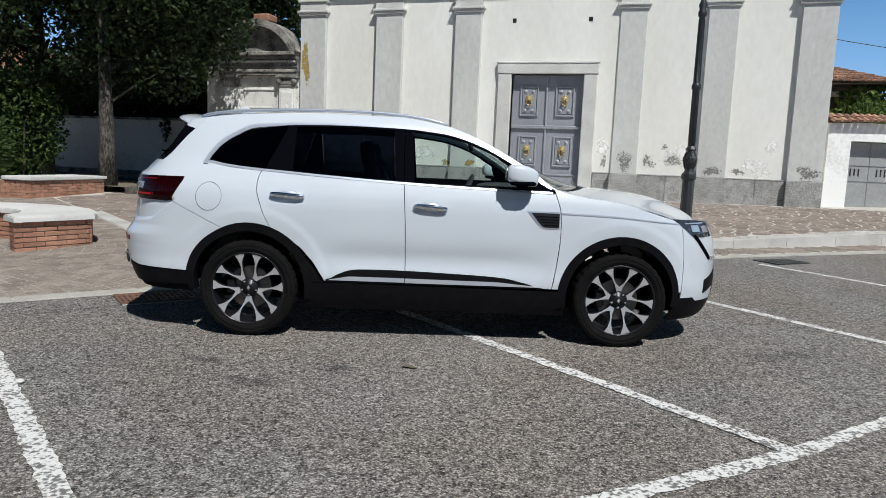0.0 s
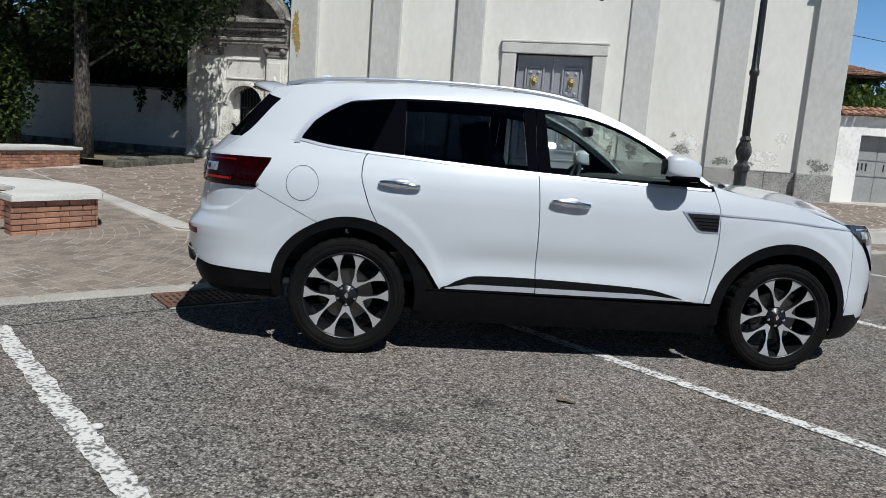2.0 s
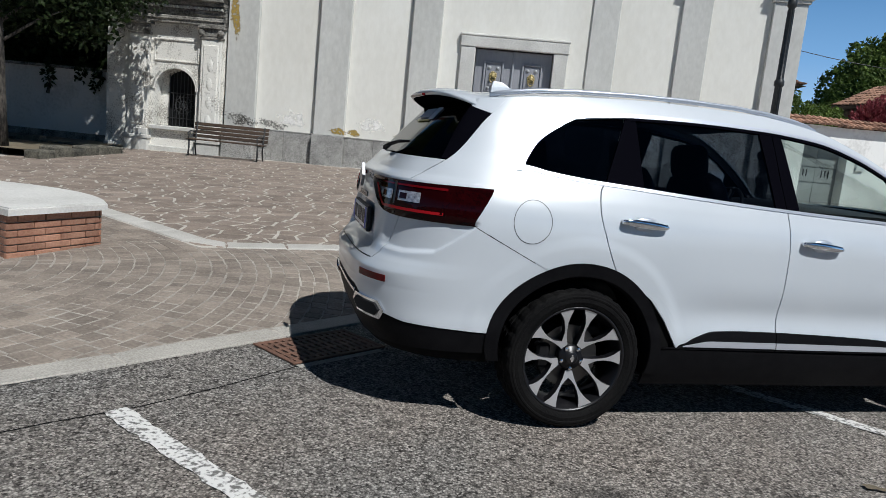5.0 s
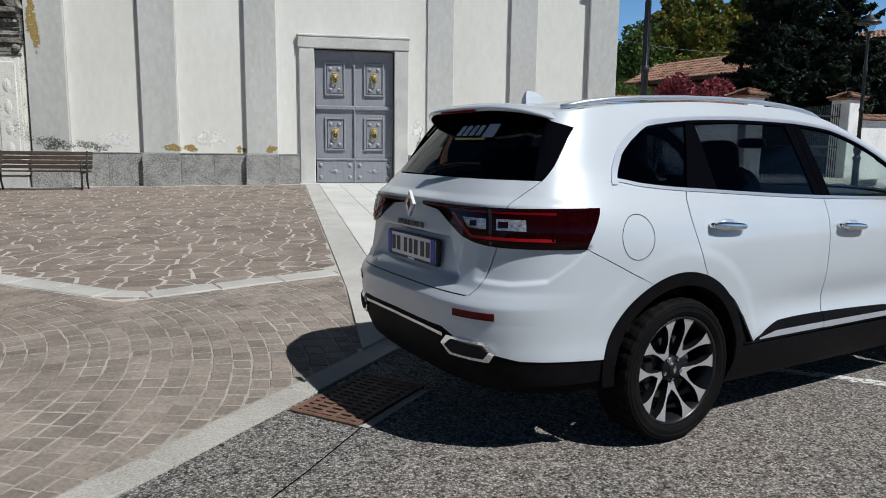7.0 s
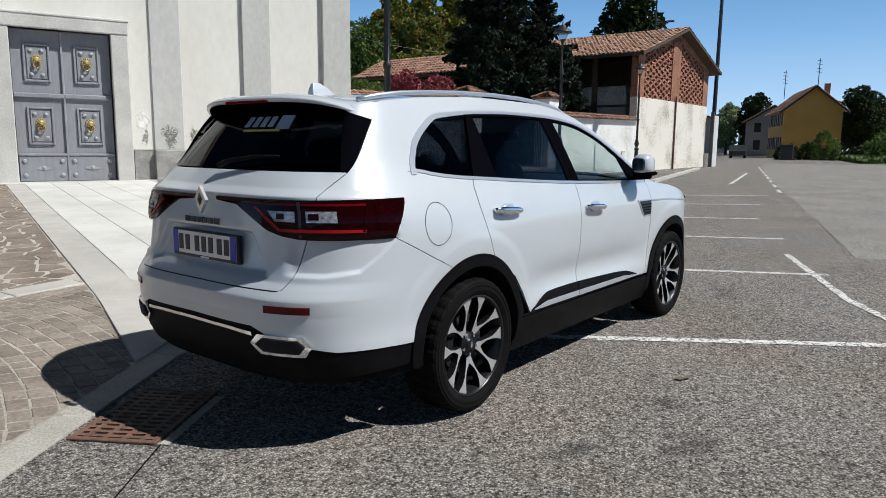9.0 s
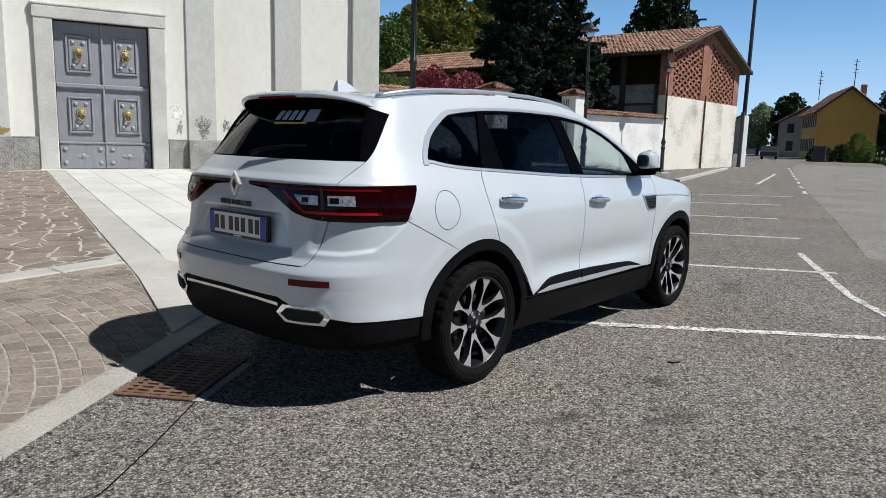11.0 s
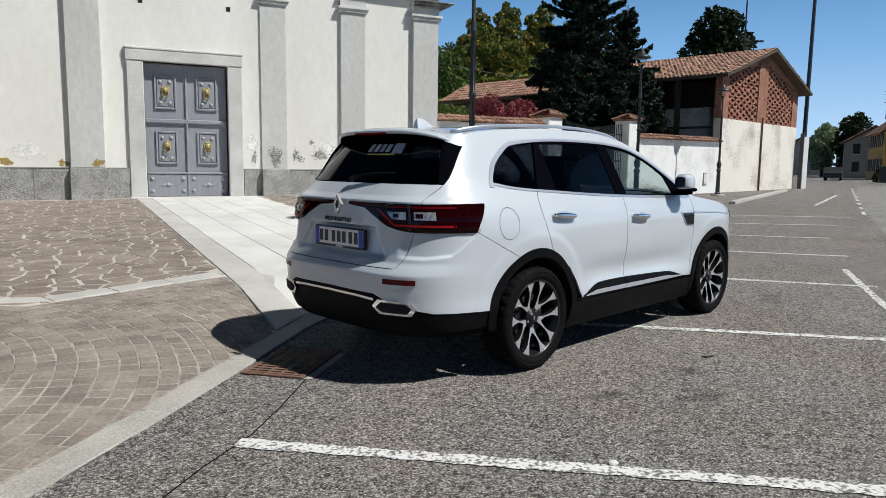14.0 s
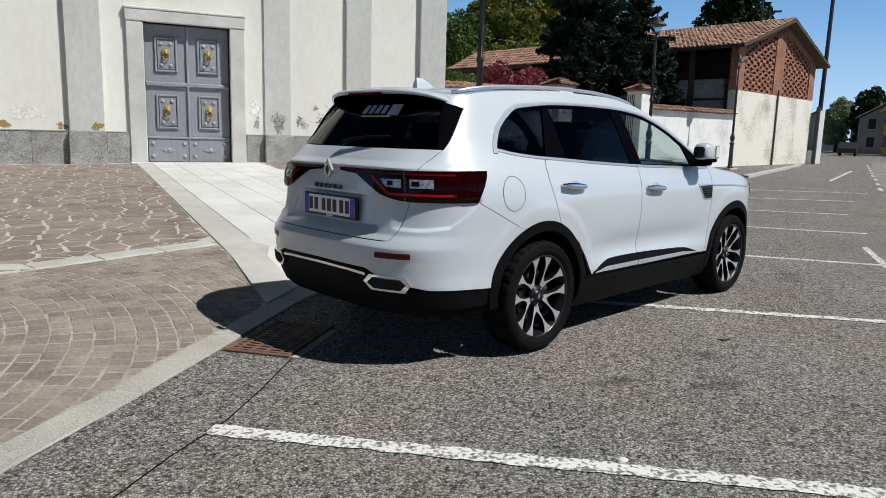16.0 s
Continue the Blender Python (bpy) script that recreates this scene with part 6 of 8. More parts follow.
M_oil = soft_stain("oil_stain", (0.035, 0.032, 0.030), 0.55, 7.0, (0.36, 0.78), 1.0)
M_patch = soft_stain("bared_plaster", (0.13, 0.124, 0.108), 0.62, 22.0, (0.40, 0.56), 0.7)
M_moss = soft_stain("yellow_lichen", (0.26, 0.18, 0.04), 0.9, 14.0, (0.36, 0.56))
M_flake = soft_stain("fresh_lime", (0.68, 0.67, 0.645), 0.8, 5.0, (0.36, 0.60), 0.7)
for k, (x, y, r, q, g) in enumerate(((0.75, -1.75, 0.42, 0.6, 0.3), (0.30, -1.50, 0.30, 0.6, 0.0), (1.15, -1.30, 0.30, 0.7, 0.5), (6.2, 3.4, 0.4, 0.6, 0.0), (3.9, 0.3, 0.55, 0.6, 0.7))):
    blot("oil_stain", (x, y), r, M_oil, "dark oil stain soaked into the asphalt", 3 + k, sq=q, ang=g)
lf = blot("dead_leaf", (1.576, -1.104), 0.05, M_soil, "dark dead leaf lying on the asphalt", 9, lift=0.012, sq=0.5)
tagged(lf, "", "leaf", "", "")
pb = tagged(part("white_pebble", pebble(bmesh.new(), (-0.275, -2.298, 0.012), (0.026, 0.019, 0.012), 0.9, 10, 6), M_whitestone), "small white pebble lying on the asphalt", "pebble")

# flush granite edging
kerb = thing("kerb", "flush pale granite edging stones of the square", "kerb", kind="structure")
kpts = [(x, kerb_y(x)) for x in (-9, -2.68, -2.2, -1.9, -1.46, -0.76, 1.5, 3.8, 6.75, 12, 20)]


def slab(name, quad, zf, lift, thick, material, parent, bev=0.012):
    """A stone over four plan corners, with a worn upper edge."""
    c = sum((Vector(q) for q in quad), Vector((0, 0))) / 4
    bm = bmesh.new()
    low, mid, up = [], [], []
    for q in quad:
        q = Vector(q)
        z = zf(q.x, q.y) + lift
        i = q + (c - q).normalized() * bev * 1.4
        low.append(bm.verts.new((q.x, q.y, z - thick)))
        mid.append(bm.verts.new((q.x, q.y, z - bev * 0.6)))
        up.append(bm.verts.new((i.x, i.y, z)))
    bm.faces.new(up)
    for a, b in ((low, mid), (mid, up)):
        for i in range(4):
            j = (i + 1) % 4
            bm.faces.new((a[i], a[j], b[j], b[i]))
    bmesh.ops.recalc_face_normals(bm, faces=bm.faces)
    return part(name, bm, material, parent)


row = along(kpts, 1.02)
for (p, d), (q, e) in zip(row, row[1:]):
    s0, s1 = Vector((-d.y, d.x)) * 0.185, Vector((-e.y, e.x)) * 0.185
    dd = (q - p).normalized() * 0.004
    slab("kerbstone", [p + dd, q - dd, q + s1 - dd, p + s0 + dd], lambda x, y: ground_z(x, y), 0.014, 0.12, M_kerbstone, kerb)
step_kerb = thing("raised_kerb", "raised pale granite kerb before the church square", "kerb", kind="structure")
row = along([(x, raised_y(x)) for x in (2.4, 3.8, 5, 6.75, 9, 12, 18)], 1.25)
for (p, d), (q, e) in zip(row, row[1:]):
    s0, s1 = Vector((-d.y, d.x)) * 0.16, Vector((-e.y, e.x)) * 0.16
    dd = (q - p).normalized() * 0.004
    slab("kerbstone", [p + dd, q - dd, q + s1 - dd, p + s0 + dd], piazza_z, 0.016, 0.4, M_granite, step_kerb)
# strip of setts on the low side of the raised kerb
strip_mesh("kerb_strip", [(x, kerb_y(x) + 0.29) for x in (2.4, 3.8, 5, 6.75, 9, 12, 18)], [(x, raised_y(x)) for x in (2.4, 3.8, 5, 6.75, 9, 12, 18)], lambda x, y: ground_z(x, y), M_joint, 0.006, "sand bed of the setts along the raised kerb", "paving")

# iron gully grating
def grating(c, ang, M_rust=M_rust, label="rusty cast iron drain grating set in the asphalt"):
    g = thing("drain_grating", label, "drain", pose(c[0], c[1], ground_z(*c) + 0.002, 0, 0, ang), group="drain gratings")
    L, W = 0.69, 0.43
    part("grating_frame", boxes((-L / 2, -W / 2, 0, L / 2, -W / 2 + 0.03, 0.012), (-L / 2, W / 2 - 0.03, 0, L / 2, W / 2, 0.012), (-L / 2, -W / 2 + 0.03, 0, -L / 2 + 0.03, W / 2 - 0.03, 0.012), (L / 2 - 0.03, -W / 2 + 0.03, 0, L / 2, W / 2 - 0.03, 0.012), bevel=0.003), M_rust, g)
    # flat black sheet paints the shade of the pit below the bars
    part("pit_shade", boxes((-L / 2 + 0.03, -W / 2 + 0.03, -0.001, L / 2 - 0.03, W / 2 - 0.03, 0.001)), M_gapshade, g)
    n = 13
    for i in range(n):
        x = -L / 2 + 0.03 + (L - 0.06) * (i + 0.5) / n
        part("grating_bar", boxes((x - 0.013, -W / 2 + 0.03, 0.0015, x + 0.013, W / 2 - 0.03, 0.010)), M_rust, g)
    for k in range(4):
        y = -W / 2 + 0.03 + (W - 0.06) * (k + 0.5) / 4
        part("grating_cross", boxes((-L / 2 + 0.03, y - 0.012, 0.002, L / 2 - 0.03, y + 0.012, 0.0095)), M_rust, g)
    return g


grating((-1.21, -0.06), 51.5)
grating((4.75, 6.0), 44, M_iron, "dark cast iron drain grating set in the asphalt")
strip_mesh("drain_collar", [(-1.24, -0.47), (-0.86, 0.02)], [(-1.20, -0.50), (-0.82, -0.01)], ground_z, M_kerbstone, 0.006, "pale concrete strip beside the drain", "concrete")


# ---- brick seats with stone tops ----
def brick_seat(name, a, b, width, h, label, rows=6, skew=(0, 0)):
    """A long seat from plan point a to b; its width lies to the left of that way."""
    a, b = Vector(a), Vector(b)
    d = (b - a).normalized()
    n = Vector((-d.y, d.x))
    L = (b - a).length
    z0 = square_z(a.x, a.y) - 0.02
    m = Matrix(((d.x, n.x, 0, a.x), (d.y, n.y, 0, a.y), (0, 0, 1, z0), (0, 0, 0, 1)))
    t = thing(name, label, "seat", m, group="brick seats on the square")
    top_z, th = h, 0.075
    part("core", boxes((0.03, 0.03, 0, L - 0.03, width - 0.03, top_z - th)), M_mortar, t)
    bh = (top_z - th - 0.02) / rows
    for r in range(rows):
        z = 0.005 + bh * r
        for face in ("front", "end", "back"):
            if face == "end":
                x = (r % 2) * -0.13
                while x < width:
                    u, v = max(0.0, x), min(width, x + 0.25)
                    if v - u > 0.03:
                        part("brick", boxes((0.0, u + 0.004, z + 0.004, 0.03, v - 0.004, z + bh - 0.004), bevel=0.004), M_brick, t)
                    x += 0.26
            else:
                y0 = 0.0 if face == "front" else width - 0.03
                x = (r % 2) * -0.13 + 0.03
                while x < L:
                    u, v = max(0.031, x), min(L, x + 0.25)
                    if v - u > 0.03:
                        part("brick", boxes((u + 0.004, y0, z + 0.004, v - 0.004, y0 + 0.03, z + bh - 0.004), bevel=0.004), M_brick, t)
                    x += 0.26
    # worn stone top with a rounded free end
    outl = []
    ov = 0.05
    for i in range(9):
        ang = math.pi / 2 * i / 8
        outl.append((-ov + 0.42 * (1 - math.sin(ang)), width + ov - 0.42 * (1 - math.cos(ang))))
    outl = [(-ov, -ov)] + outl[::-1] + [(L + ov, width + ov), (L + ov, -ov)]
    bm = bmesh.new()
    lo = [bm.verts.new((x, y, top_z - th)) for x, y in outl]
    hi = [bm.verts.new((x, y, top_z)) for x, y in outl]
    bm.faces.new(hi), bm.faces.new(lo[::-1])
    for i in range(len(outl)):
        j = (i + 1) % len(outl)
        bm.faces.new((lo[i], lo[j], hi[j], hi[i]))
    bmesh.ops.recalc_face_normals(bm, faces=bm.faces)
    bmesh.ops.bevel(bm, geom=[e for e in bm.edges if abs(e.verts[0].co.z - e.verts[1].co.z) < 1e-5], offset=0.012, segments=2, affect='EDGES')
    part("stone_top", bm, M_whitestone, t, "pale worn stone seat slab")
    return t




def ring_seat():
    """Round brick seat: a ring cut open at one end, with a stone top."""
    c = Vector((-5.15, 0.95))
    ro, ri = 1.66, 0.80
    z0 = square_z(-4.3, 1.5) - 0.02
    t = thing("brick_seat", "round red brick seat with a pale stone top", "seat", pose(c.x, c.y, z0), group="brick seats on the square")
    e0, e1 = Vector((1.13, -0.02)), Vector((1.40, 0.90))
    arc_o = [Vector((ro * math.cos(a), ro * math.sin(a))) for a in [radians(34 + 210 * i / 36) for i in range(37)]]
    arc_i = [Vector((ri * math.cos(a), ri * math.sin(a))) for a in [radians(244 - 234 * i / 36) for i in range(37)]]
    outline = [e0, e1] + arc_o + arc_i

    def inset(pts, k):
        out = []
        n = len(pts)
        for i in range(n):
            a, b = pts[i - 1], pts[(i + 1) % n]
            d = (b - a).normalized()
            out.append(pts[i] + Vector((-d.y, d.x)) * k)
        return out
    bricks, core = inset(outline, 0.05), inset(outline, 0.08)

    def solid(pts, za, zb, bev=0.0):
        bm = bmesh.new()
        lo = [bm.verts.new((p.x, p.y, za)) for p in pts]
        hi = [bm.verts.new((p.x, p.y, zb)) for p in pts]
        bm.faces.new(hi), bm.faces.new(lo[::-1])
        for i in range(len(pts)):
            j = (i + 1) % len(pts)
            bm.faces.new((lo[i], lo[j], hi[j], hi[i]))
        bmesh.ops.recalc_face_normals(bm, faces=bm.faces)
        if bev:
            bmesh.ops.bevel(bm, geom=[e for e in bm.edges if e.verts[0].co.z > zb - 1e-4 and e.verts[1].co.z > zb - 1e-4], offset=bev, segments=2, affect='EDGES')
        return bm
    part("core", solid(core, 0, 0.36), M_mortar, t)
    part("stone_top", solid(outline, 0.365, 0.43, 0.014), M_whitestone, t, "pale worn stone seat slab")
    rows, h = 6, 0.36 / 6
    loop = bricks + [bricks[0]]
    for r in range(rows):
        s0 = along([tuple(p) for p in loop], 0.05)
        k = 0
        while k + 5 < len(s0):
            n = 2 if (k == 0 and r % 2) else 5
            while n > 1 and s0[k][1].dot(s0[k + n][1]) < 0.8:
                n -= 1
            (p, d), (q, e) = s0[k], s0[k + n]
            if (q - p).length > 0.02:
                w = (q - p).normalized()
                nrm = Vector((w.y, -w.x))
                m = Matrix(((w.x, -nrm.x, 0, p.x), (w.y, -nrm.y, 0, p.y), (0, 0, 1, h * r), (0, 0, 0, 1)))
                part("brick", boxes((0.004, 0.0, 0.005, (q - p).length - 0.004, 0.035, h - 0.005), bevel=0.004, m=m), M_brick, t)
            k += n


ring_seat()
seat_far = brick_seat("brick_seat", (-10.35, 6.85), (-10.65, 9.3), 0.9, 0.5, "red brick seat with a pale stone top beside the hedge")


# ---- wooden bench by the chapel ----
def bench(x0, x1, y):
    g = square_z((x0 + x1) / 2, y)
    b = thing("park_bench", "brown slatted wooden bench with dark iron legs", "bench", pose(x0, y, g))
    L = x1 - x0
    for i in range(4):
        part("seat_slat", boxes((0, -0.02 + 0.105 * i - 0.42, 0.425, L, 0.065 + 0.105 * i - 0.42, 0.455), bevel=0.008), M_benchwood, b)
    for i in range(4):
        part("back_slat", boxes((0, -0.012, -0.04, L, 0.016, 0.045), bevel=0.008, m=pose(0, 0.03 + 0.022 * i, 0.53 + 0.105 * i, -12, 0, 0)), M_benchwood, b)
    for x in (0.08, L - 0.12):
        bm = tube([(x, -0.42, 0), (x, -0.38, 0.25), (x, -0.40, 0.42)], 0.024, 8)
        tube([(x, 0.06, 0), (x, -0.02, 0.25), (x, 0.0, 0.43), (x, 0.10, 0.9)], 0.022, 8, bm)
        tube([(x, -0.42, 0.41), (x, 0.02, 0.41)], 0.022, 8, bm)
        tube([(x, -0.43, 0.42), (x, -0.45, 0.60), (x, -0.30, 0.65), (x, 0.03, 0.63)], 0.018, 8, bm)
        part("leg_frame", bm, M_iron, b, "dark cast iron leg frame", smooth=True)


bench(-8.66, -6.6, 14.05)


# ---- street lamps ----
def street_lamp(x, y, z, h=5.0):
    t = thing("street_lamp", "black cast iron street lamp with a lantern", "street lamp", pose(x, y, z), group="street lamps of the square")
    part("base_stone", boxes((-0.24, -0.24, -0.1, 0.24, 0.24, 0.06), bevel=0.02), M_kerbstone, t, "pale stone foot of the lamp")
    part("base", lathe([(0.135, 0.06), (0.135, 0.12), (0.098, 0.17), (0.09, 0.60), (0.083, 1.10), (0.108, 1.14), (0.108, 1.20), (0.07, 1.24), (0.062, 1.28), (0.09, 1.36), (0.093, 1.44), (0.062, 1.54), (0.078, 1.57), (0.052, 1.62)], 8), M_iron, t)
    bm = bmesh.new()
    for i in range(8):
        a0 = 2 * math.pi * i / 8
        tube([((0.064 + 0.034 * math.sin(math.pi * k)) * math.cos(a0 + 1.2 * k), (0.064 + 0.034 * math.sin(math.pi * k)) * math.sin(a0 + 1.2 * k), 1.28 + 0.25 * k) for k in [j / 6 for j in range(7)]], 0.011, 5, bm)
    part("twisted_boss", bm, M_iron, t)
    part("post", lathe([(0.050, 1.60), (0.046, 2.44), (0.066, 2.46), (0.066, 2.52), (0.044, 2.55), (0.039, 3.48), (0.060, 3.51), (0.060, 3.57), (0.045, 3.60), (0.062, 3.66), (0.036, 3.72), (0.032, 4.42), (0.055, 4.46), (0.04, 4.52)], 16), M_iron, t, smooth=True)
    for i in range(10):
        a0 = 2 * math.pi * i / 10
        part("flute", tube([(0.048 * math.cos(a0), 0.048 * math.sin(a0), 1.63), (0.040 * math.cos(a0), 0.040 * math.sin(a0), 3.46)], 0.006, 4), M_iron, t)
    lan = part("lantern", lathe([(0.07, 4.50), (0.10, 4.53), (0.10, 4.55)], 12), M_iron, t)
    part("lantern_glass", lathe([(0.095, 4.55), (0.19, 4.76)], 12, caps=False), G_lantern, lan)
    part("lantern_cap", lathe([(0.29, 4.75), (0.295, 4.78), (0.21, 4.85), (0.11, 4.90), (0.085, 4.97), (0.03, 5.0), (0.022, 5.08), (0.001, 5.12)], 20), M_iron, lan, smooth=True)
    return t


G_lantern = glass("lantern_glass_mat", (0.75, 0.78, 0.78))
lamp_1 = street_lamp(3.37, 6.02, ground_z(3.37, 6.02) + 0.02)
for x, y in ((13.3, 13.2), (23.2, 19.0)):
    copy_thing(lamp_1, pose(x, y, ground_z(x, y) + 0.02))


# ---- bare patches and lichen on the church plaster ----
def wall_blot(cx, cz, w, h, material, label, seed, y=F - 0.004):
    rnd = random.Random(seed)
    ph = [rnd.uniform(0, 6.28) for _ in range(3)]
    rim = [1.1 + 0.18 * math.sin(2 * a + ph[0]) + 0.14 * math.sin(3 * a + ph[1]) + rnd.uniform(-0.14, 0.14) for a in [2 * math.pi * i / 24 for i in range(24)]]
    rings = [[(cx + f * w / 2 * rim[i] * math.cos(2 * math.pi * i / 24), y, cz + f * h / 2 * rim[i] * math.sin(2 * math.pi * i / 24)) for i in range(23, -1, -1)] for f in (1.0, 0.8, 0.6, 0.4, 0.2, 0.02)]
    tagged(part("plaster_stain", stain_mesh(rings), material), label, "stain", "", "structure")


bare = "rough grey patch where the plaster has fallen"
for k, (cx, cz, w, h, yy) in enumerate(((-7.75, 1.42, 0.95, 0.5, F - 0.145), (-6.95, 1.36, 0.75, 0.36, F - 0.004), (1.92, 1.55, 0.62, 0.75, F - 0.060), (1.35, 1.5, 0.2, 0.5, F - 0.004), (2.55, 1.55, 0.45, 0.5, F - 0.004),
                                        (3.2, 1.62, 0.5, 0.55, F - 0.004), (4.2, 1.36, 0.72, 0.32, F - 0.105), (4.85, 1.36, 0.45, 0.28, F - 0.004), (6.5, 1.40, 0.85, 0.5, F - 0.135), (2.95, 1.95, 0.2, 0.25, F - 0.004), (-8.45, 1.4, 0.4, 0.6, F - 0.056), (-7.5, 1.35, 0.8, 0.4, F - 0.145), (-6.6, 1.30, 0.6, 0.25, F - 0.004))):
    wall_blot(cx, cz, w, h, M_patch, bare, 40 + k, yy)
for k, (cx, cz, w, h, yy) in enumerate(((-4.9, 1.33, 0.5, 0.24, F - 0.145), (-4.5, 1.32, 0.4, 0.22, F - 0.004), (-2.5, 1.32, 0.36, 0.22, F - 0.145), (-3.25, 1.30, 0.3, 0.2, F - 0.004), (-7.95, 4.2, 0.3, 1.5, F - 0.145))):
    wall_blot(cx, cz, w, h, M_moss, "yellow lichen stain above the plinth", 60 + k, yy)
for k, (cx, cz, w, h) in enumerate(((-6.2, 1.55, 0.9, 0.6), (-4.0, 1.6, 0.9, 0.5), (3.3, 1.75, 0.8, 0.6), (5.3, 1.5, 0.9, 0.6), (5.6, 2.0, 0.5, 0.4), (1.3, 1.9, 0.35, 0.7))):
    wall_blot(cx, cz, w, h, M_flake, "pale lime patch on the plaster", 80 + k)


# ---- walls, houses and trees round the square ----
def leaves(pts, size, seed, squash=1.0, spread=0.35):
    """Many small leaf clumps as bent two-face blades about the points."""
    rnd = np.random.RandomState(seed)
    p = np.asarray(pts, float)
    n = len(p)
    d = rnd.normal(size=(n, 3))
    d /= np.linalg.norm(d, axis=1)[:, None]
    e = rnd.normal(size=(n, 3))
    e -= (e * d).sum(1)[:, None] * d
    e /= np.linalg.norm(e, axis=1)[:, None]
    f = np.cross(d, e)
    s = size * rnd.uniform(0.6, 1.4, n)[:, None]
    v = np.empty((n * 5, 3))
    v[0::5] = p - d * s
    v[1::5] = p + e * s * 0.55
    v[2::5] = p + d * s
    v[3::5] = p - e * s * 0.55
    v[4::5] = p + f * s * 0.25
    i = np.arange(n)[:, None] * 5
    faces = np.concatenate([i + np.array([[0, 1, 4]]), i + np.array([[1, 2, 4]]), i + np.array([[2, 3, 4]]), i + np.array([[3, 0, 4]])])
    return v, faces


def mesh_of(name, v, faces, material, parent=None):
    me = bpy.data.meshes.new(name)
    me.from_pydata(v.tolist(), [], faces.tolist())
    me.materials.append(material)
    ob = new(name, me)
    if parent is not None:
        ob.parent = parent
    return ob


def blob_points(rnd, blobs, n, shell_bias=0.55):
    """Points in a set of (x, y, z, rx, ry, rz) clumps, thicker towards their skins."""
    vol = np.array([b[3] * b[4] * b[5] for b in blobs]) ** 0.75
    cnt = (n * vol / vol.sum()).astype(int)
    out = []
    for b, c in zip(blobs, cnt):
        d = rnd.normal(size=(c, 3))
        d /= np.linalg.norm(d, axis=1)[:, None]
        r = rnd.uniform(0, 1, c) ** (1 / 3) * (1 - shell_bias) + shell_bias * rnd.uniform(0.75, 1.08, c)
        out.append(np.array(b[:3]) + d * r[:, None] * np.array(b[3:]))
    return np.concatenate(out)


def tree(name, base, height, radius, low, n, leaf, material, label, seed, trunk_r=0.25, lean=(0, 0), clumps=26, shape="round", second=None, back=0.0, gaps=()):
    rnd = np.random.RandomState(seed)
    t = thing(name, label, "tree", pose(*base))
    bm = bmesh.new()
    pts = [(lean[0] * k * k, lean[1] * k * k, height * 0.92 * k) for k in [i / 8 for i in range(9)]]
    rad = [trunk_r * (1.35 if i == 0 else 1) * (1 - 0.85 * i / 8) for i in range(9)]
    tube(pts, rad, 10, bm)
    for v in bm.verts:
        v.co += Vector((rnd.uniform(-1, 1), rnd.uniform(-1, 1), 0)) * trunk_r * 0.10
    part("trunk", bm, M_bark, t, smooth=True)
    blobs = []
    for i in range(clumps):
        k = low + (1 - low) * ((i + 0.5) / clumps)
        q = (k - low) / (1 - low)
        if shape == "cone":
            env = radius * (1 - q) ** 0.85 + 0.12
        elif shape == "column":
            env = radius * math.sin(math.pi * min(1, 0.15 + 0.85 * q)) ** 0.6
        else:
            env = radius * (math.sin(math.pi * (0.12 + 0.83 * q))) ** 0.55
        a = i * 2.399 + rnd.uniform(-0.4, 0.4)
        r = env * (0.62 if shape != "cone" else 0.5) * rnd.uniform(0.55, 1.0)
        s = env * rnd.uniform(0.36, 0.55) + 0.15
        zc = height * k
        blobs.append((r * math.cos(a) + lean[0] * k * k, r * math.sin(a) + lean[1] * k * k + back, zc, s, s, s * (0.8 if shape != "cone" else 0.55)))
    bm = bmesh.new()
    for b in blobs[::2]:
        z0 = max(height * low * 0.5, b[2] - 0.5 * math.hypot(b[0], b[1]) - 0.3)
        k = z0 / height
        p0 = Vector((lean[0] * k * k, lean[1] * k * k, z0))
        tube([p0, p0.lerp(Vector(b[:3]), 0.55) + Vector((0, 0, 0.1)), Vector(b[:3])], [trunk_r * 0.20, trunk_r * 0.13, trunk_r * 0.05], 6, bm)
    part("branchwork", bm, M_bark, t, smooth=True)
    pts = blob_points(rnd, blobs, n)
    thin = np.random.RandomState(seed + 7).uniform(0, 1, len(pts))
    for x, y, z, r in gaps:         # bare places in the crown, where the sky shows through
        pts_d = np.linalg.norm(pts - np.array((x - base[0], y - base[1], z - base[2])), axis=1) / r
        thin[pts_d < 1] -= 0.93 * (1 - pts_d[pts_d < 1] ** 4)
    v, f = leaves(pts[thin > 0], leaf, seed + 1)
    mesh_of("crown", v, f, material, t)
    if second:
        v, f = leaves(blob_points(rnd, blobs, int(n * 0.6)), leaf, seed + 2)
        mesh_of("crown_tint", v, f, second, t)
    return t


# left of the chapel: shaded garden wall, old trees, hedge
bm = boxes((-40, F + 0.55, -0.3, -11.62, F + 0.95, 2.35))
tagged(part("wall_garden", bm, M_whitewall), "whitewashed garden wall in the shade of trees", "wall", "", "structure")
bm = boxes((-40, F + 0.45, 2.35, -11.6, F + 1.05, 2.43), (-40, F + 0.48, -0.2, -11.7, F + 0.545, 0.55))
tagged(part("wall_coping", bm, M_sootstone), "dark stone coping and foot of the garden wall", "coping", "", "structure")
# stone colour darkened to paint the shade of the trees
M_border_shaded = mat("stone_with_tree_shade", (0.025, 0.024, 0.019), 0.95, color2=(0.15, 0.14, 0.11), scale=5, fine=30, mix=0.5, bump=0.5, rand=0.25)
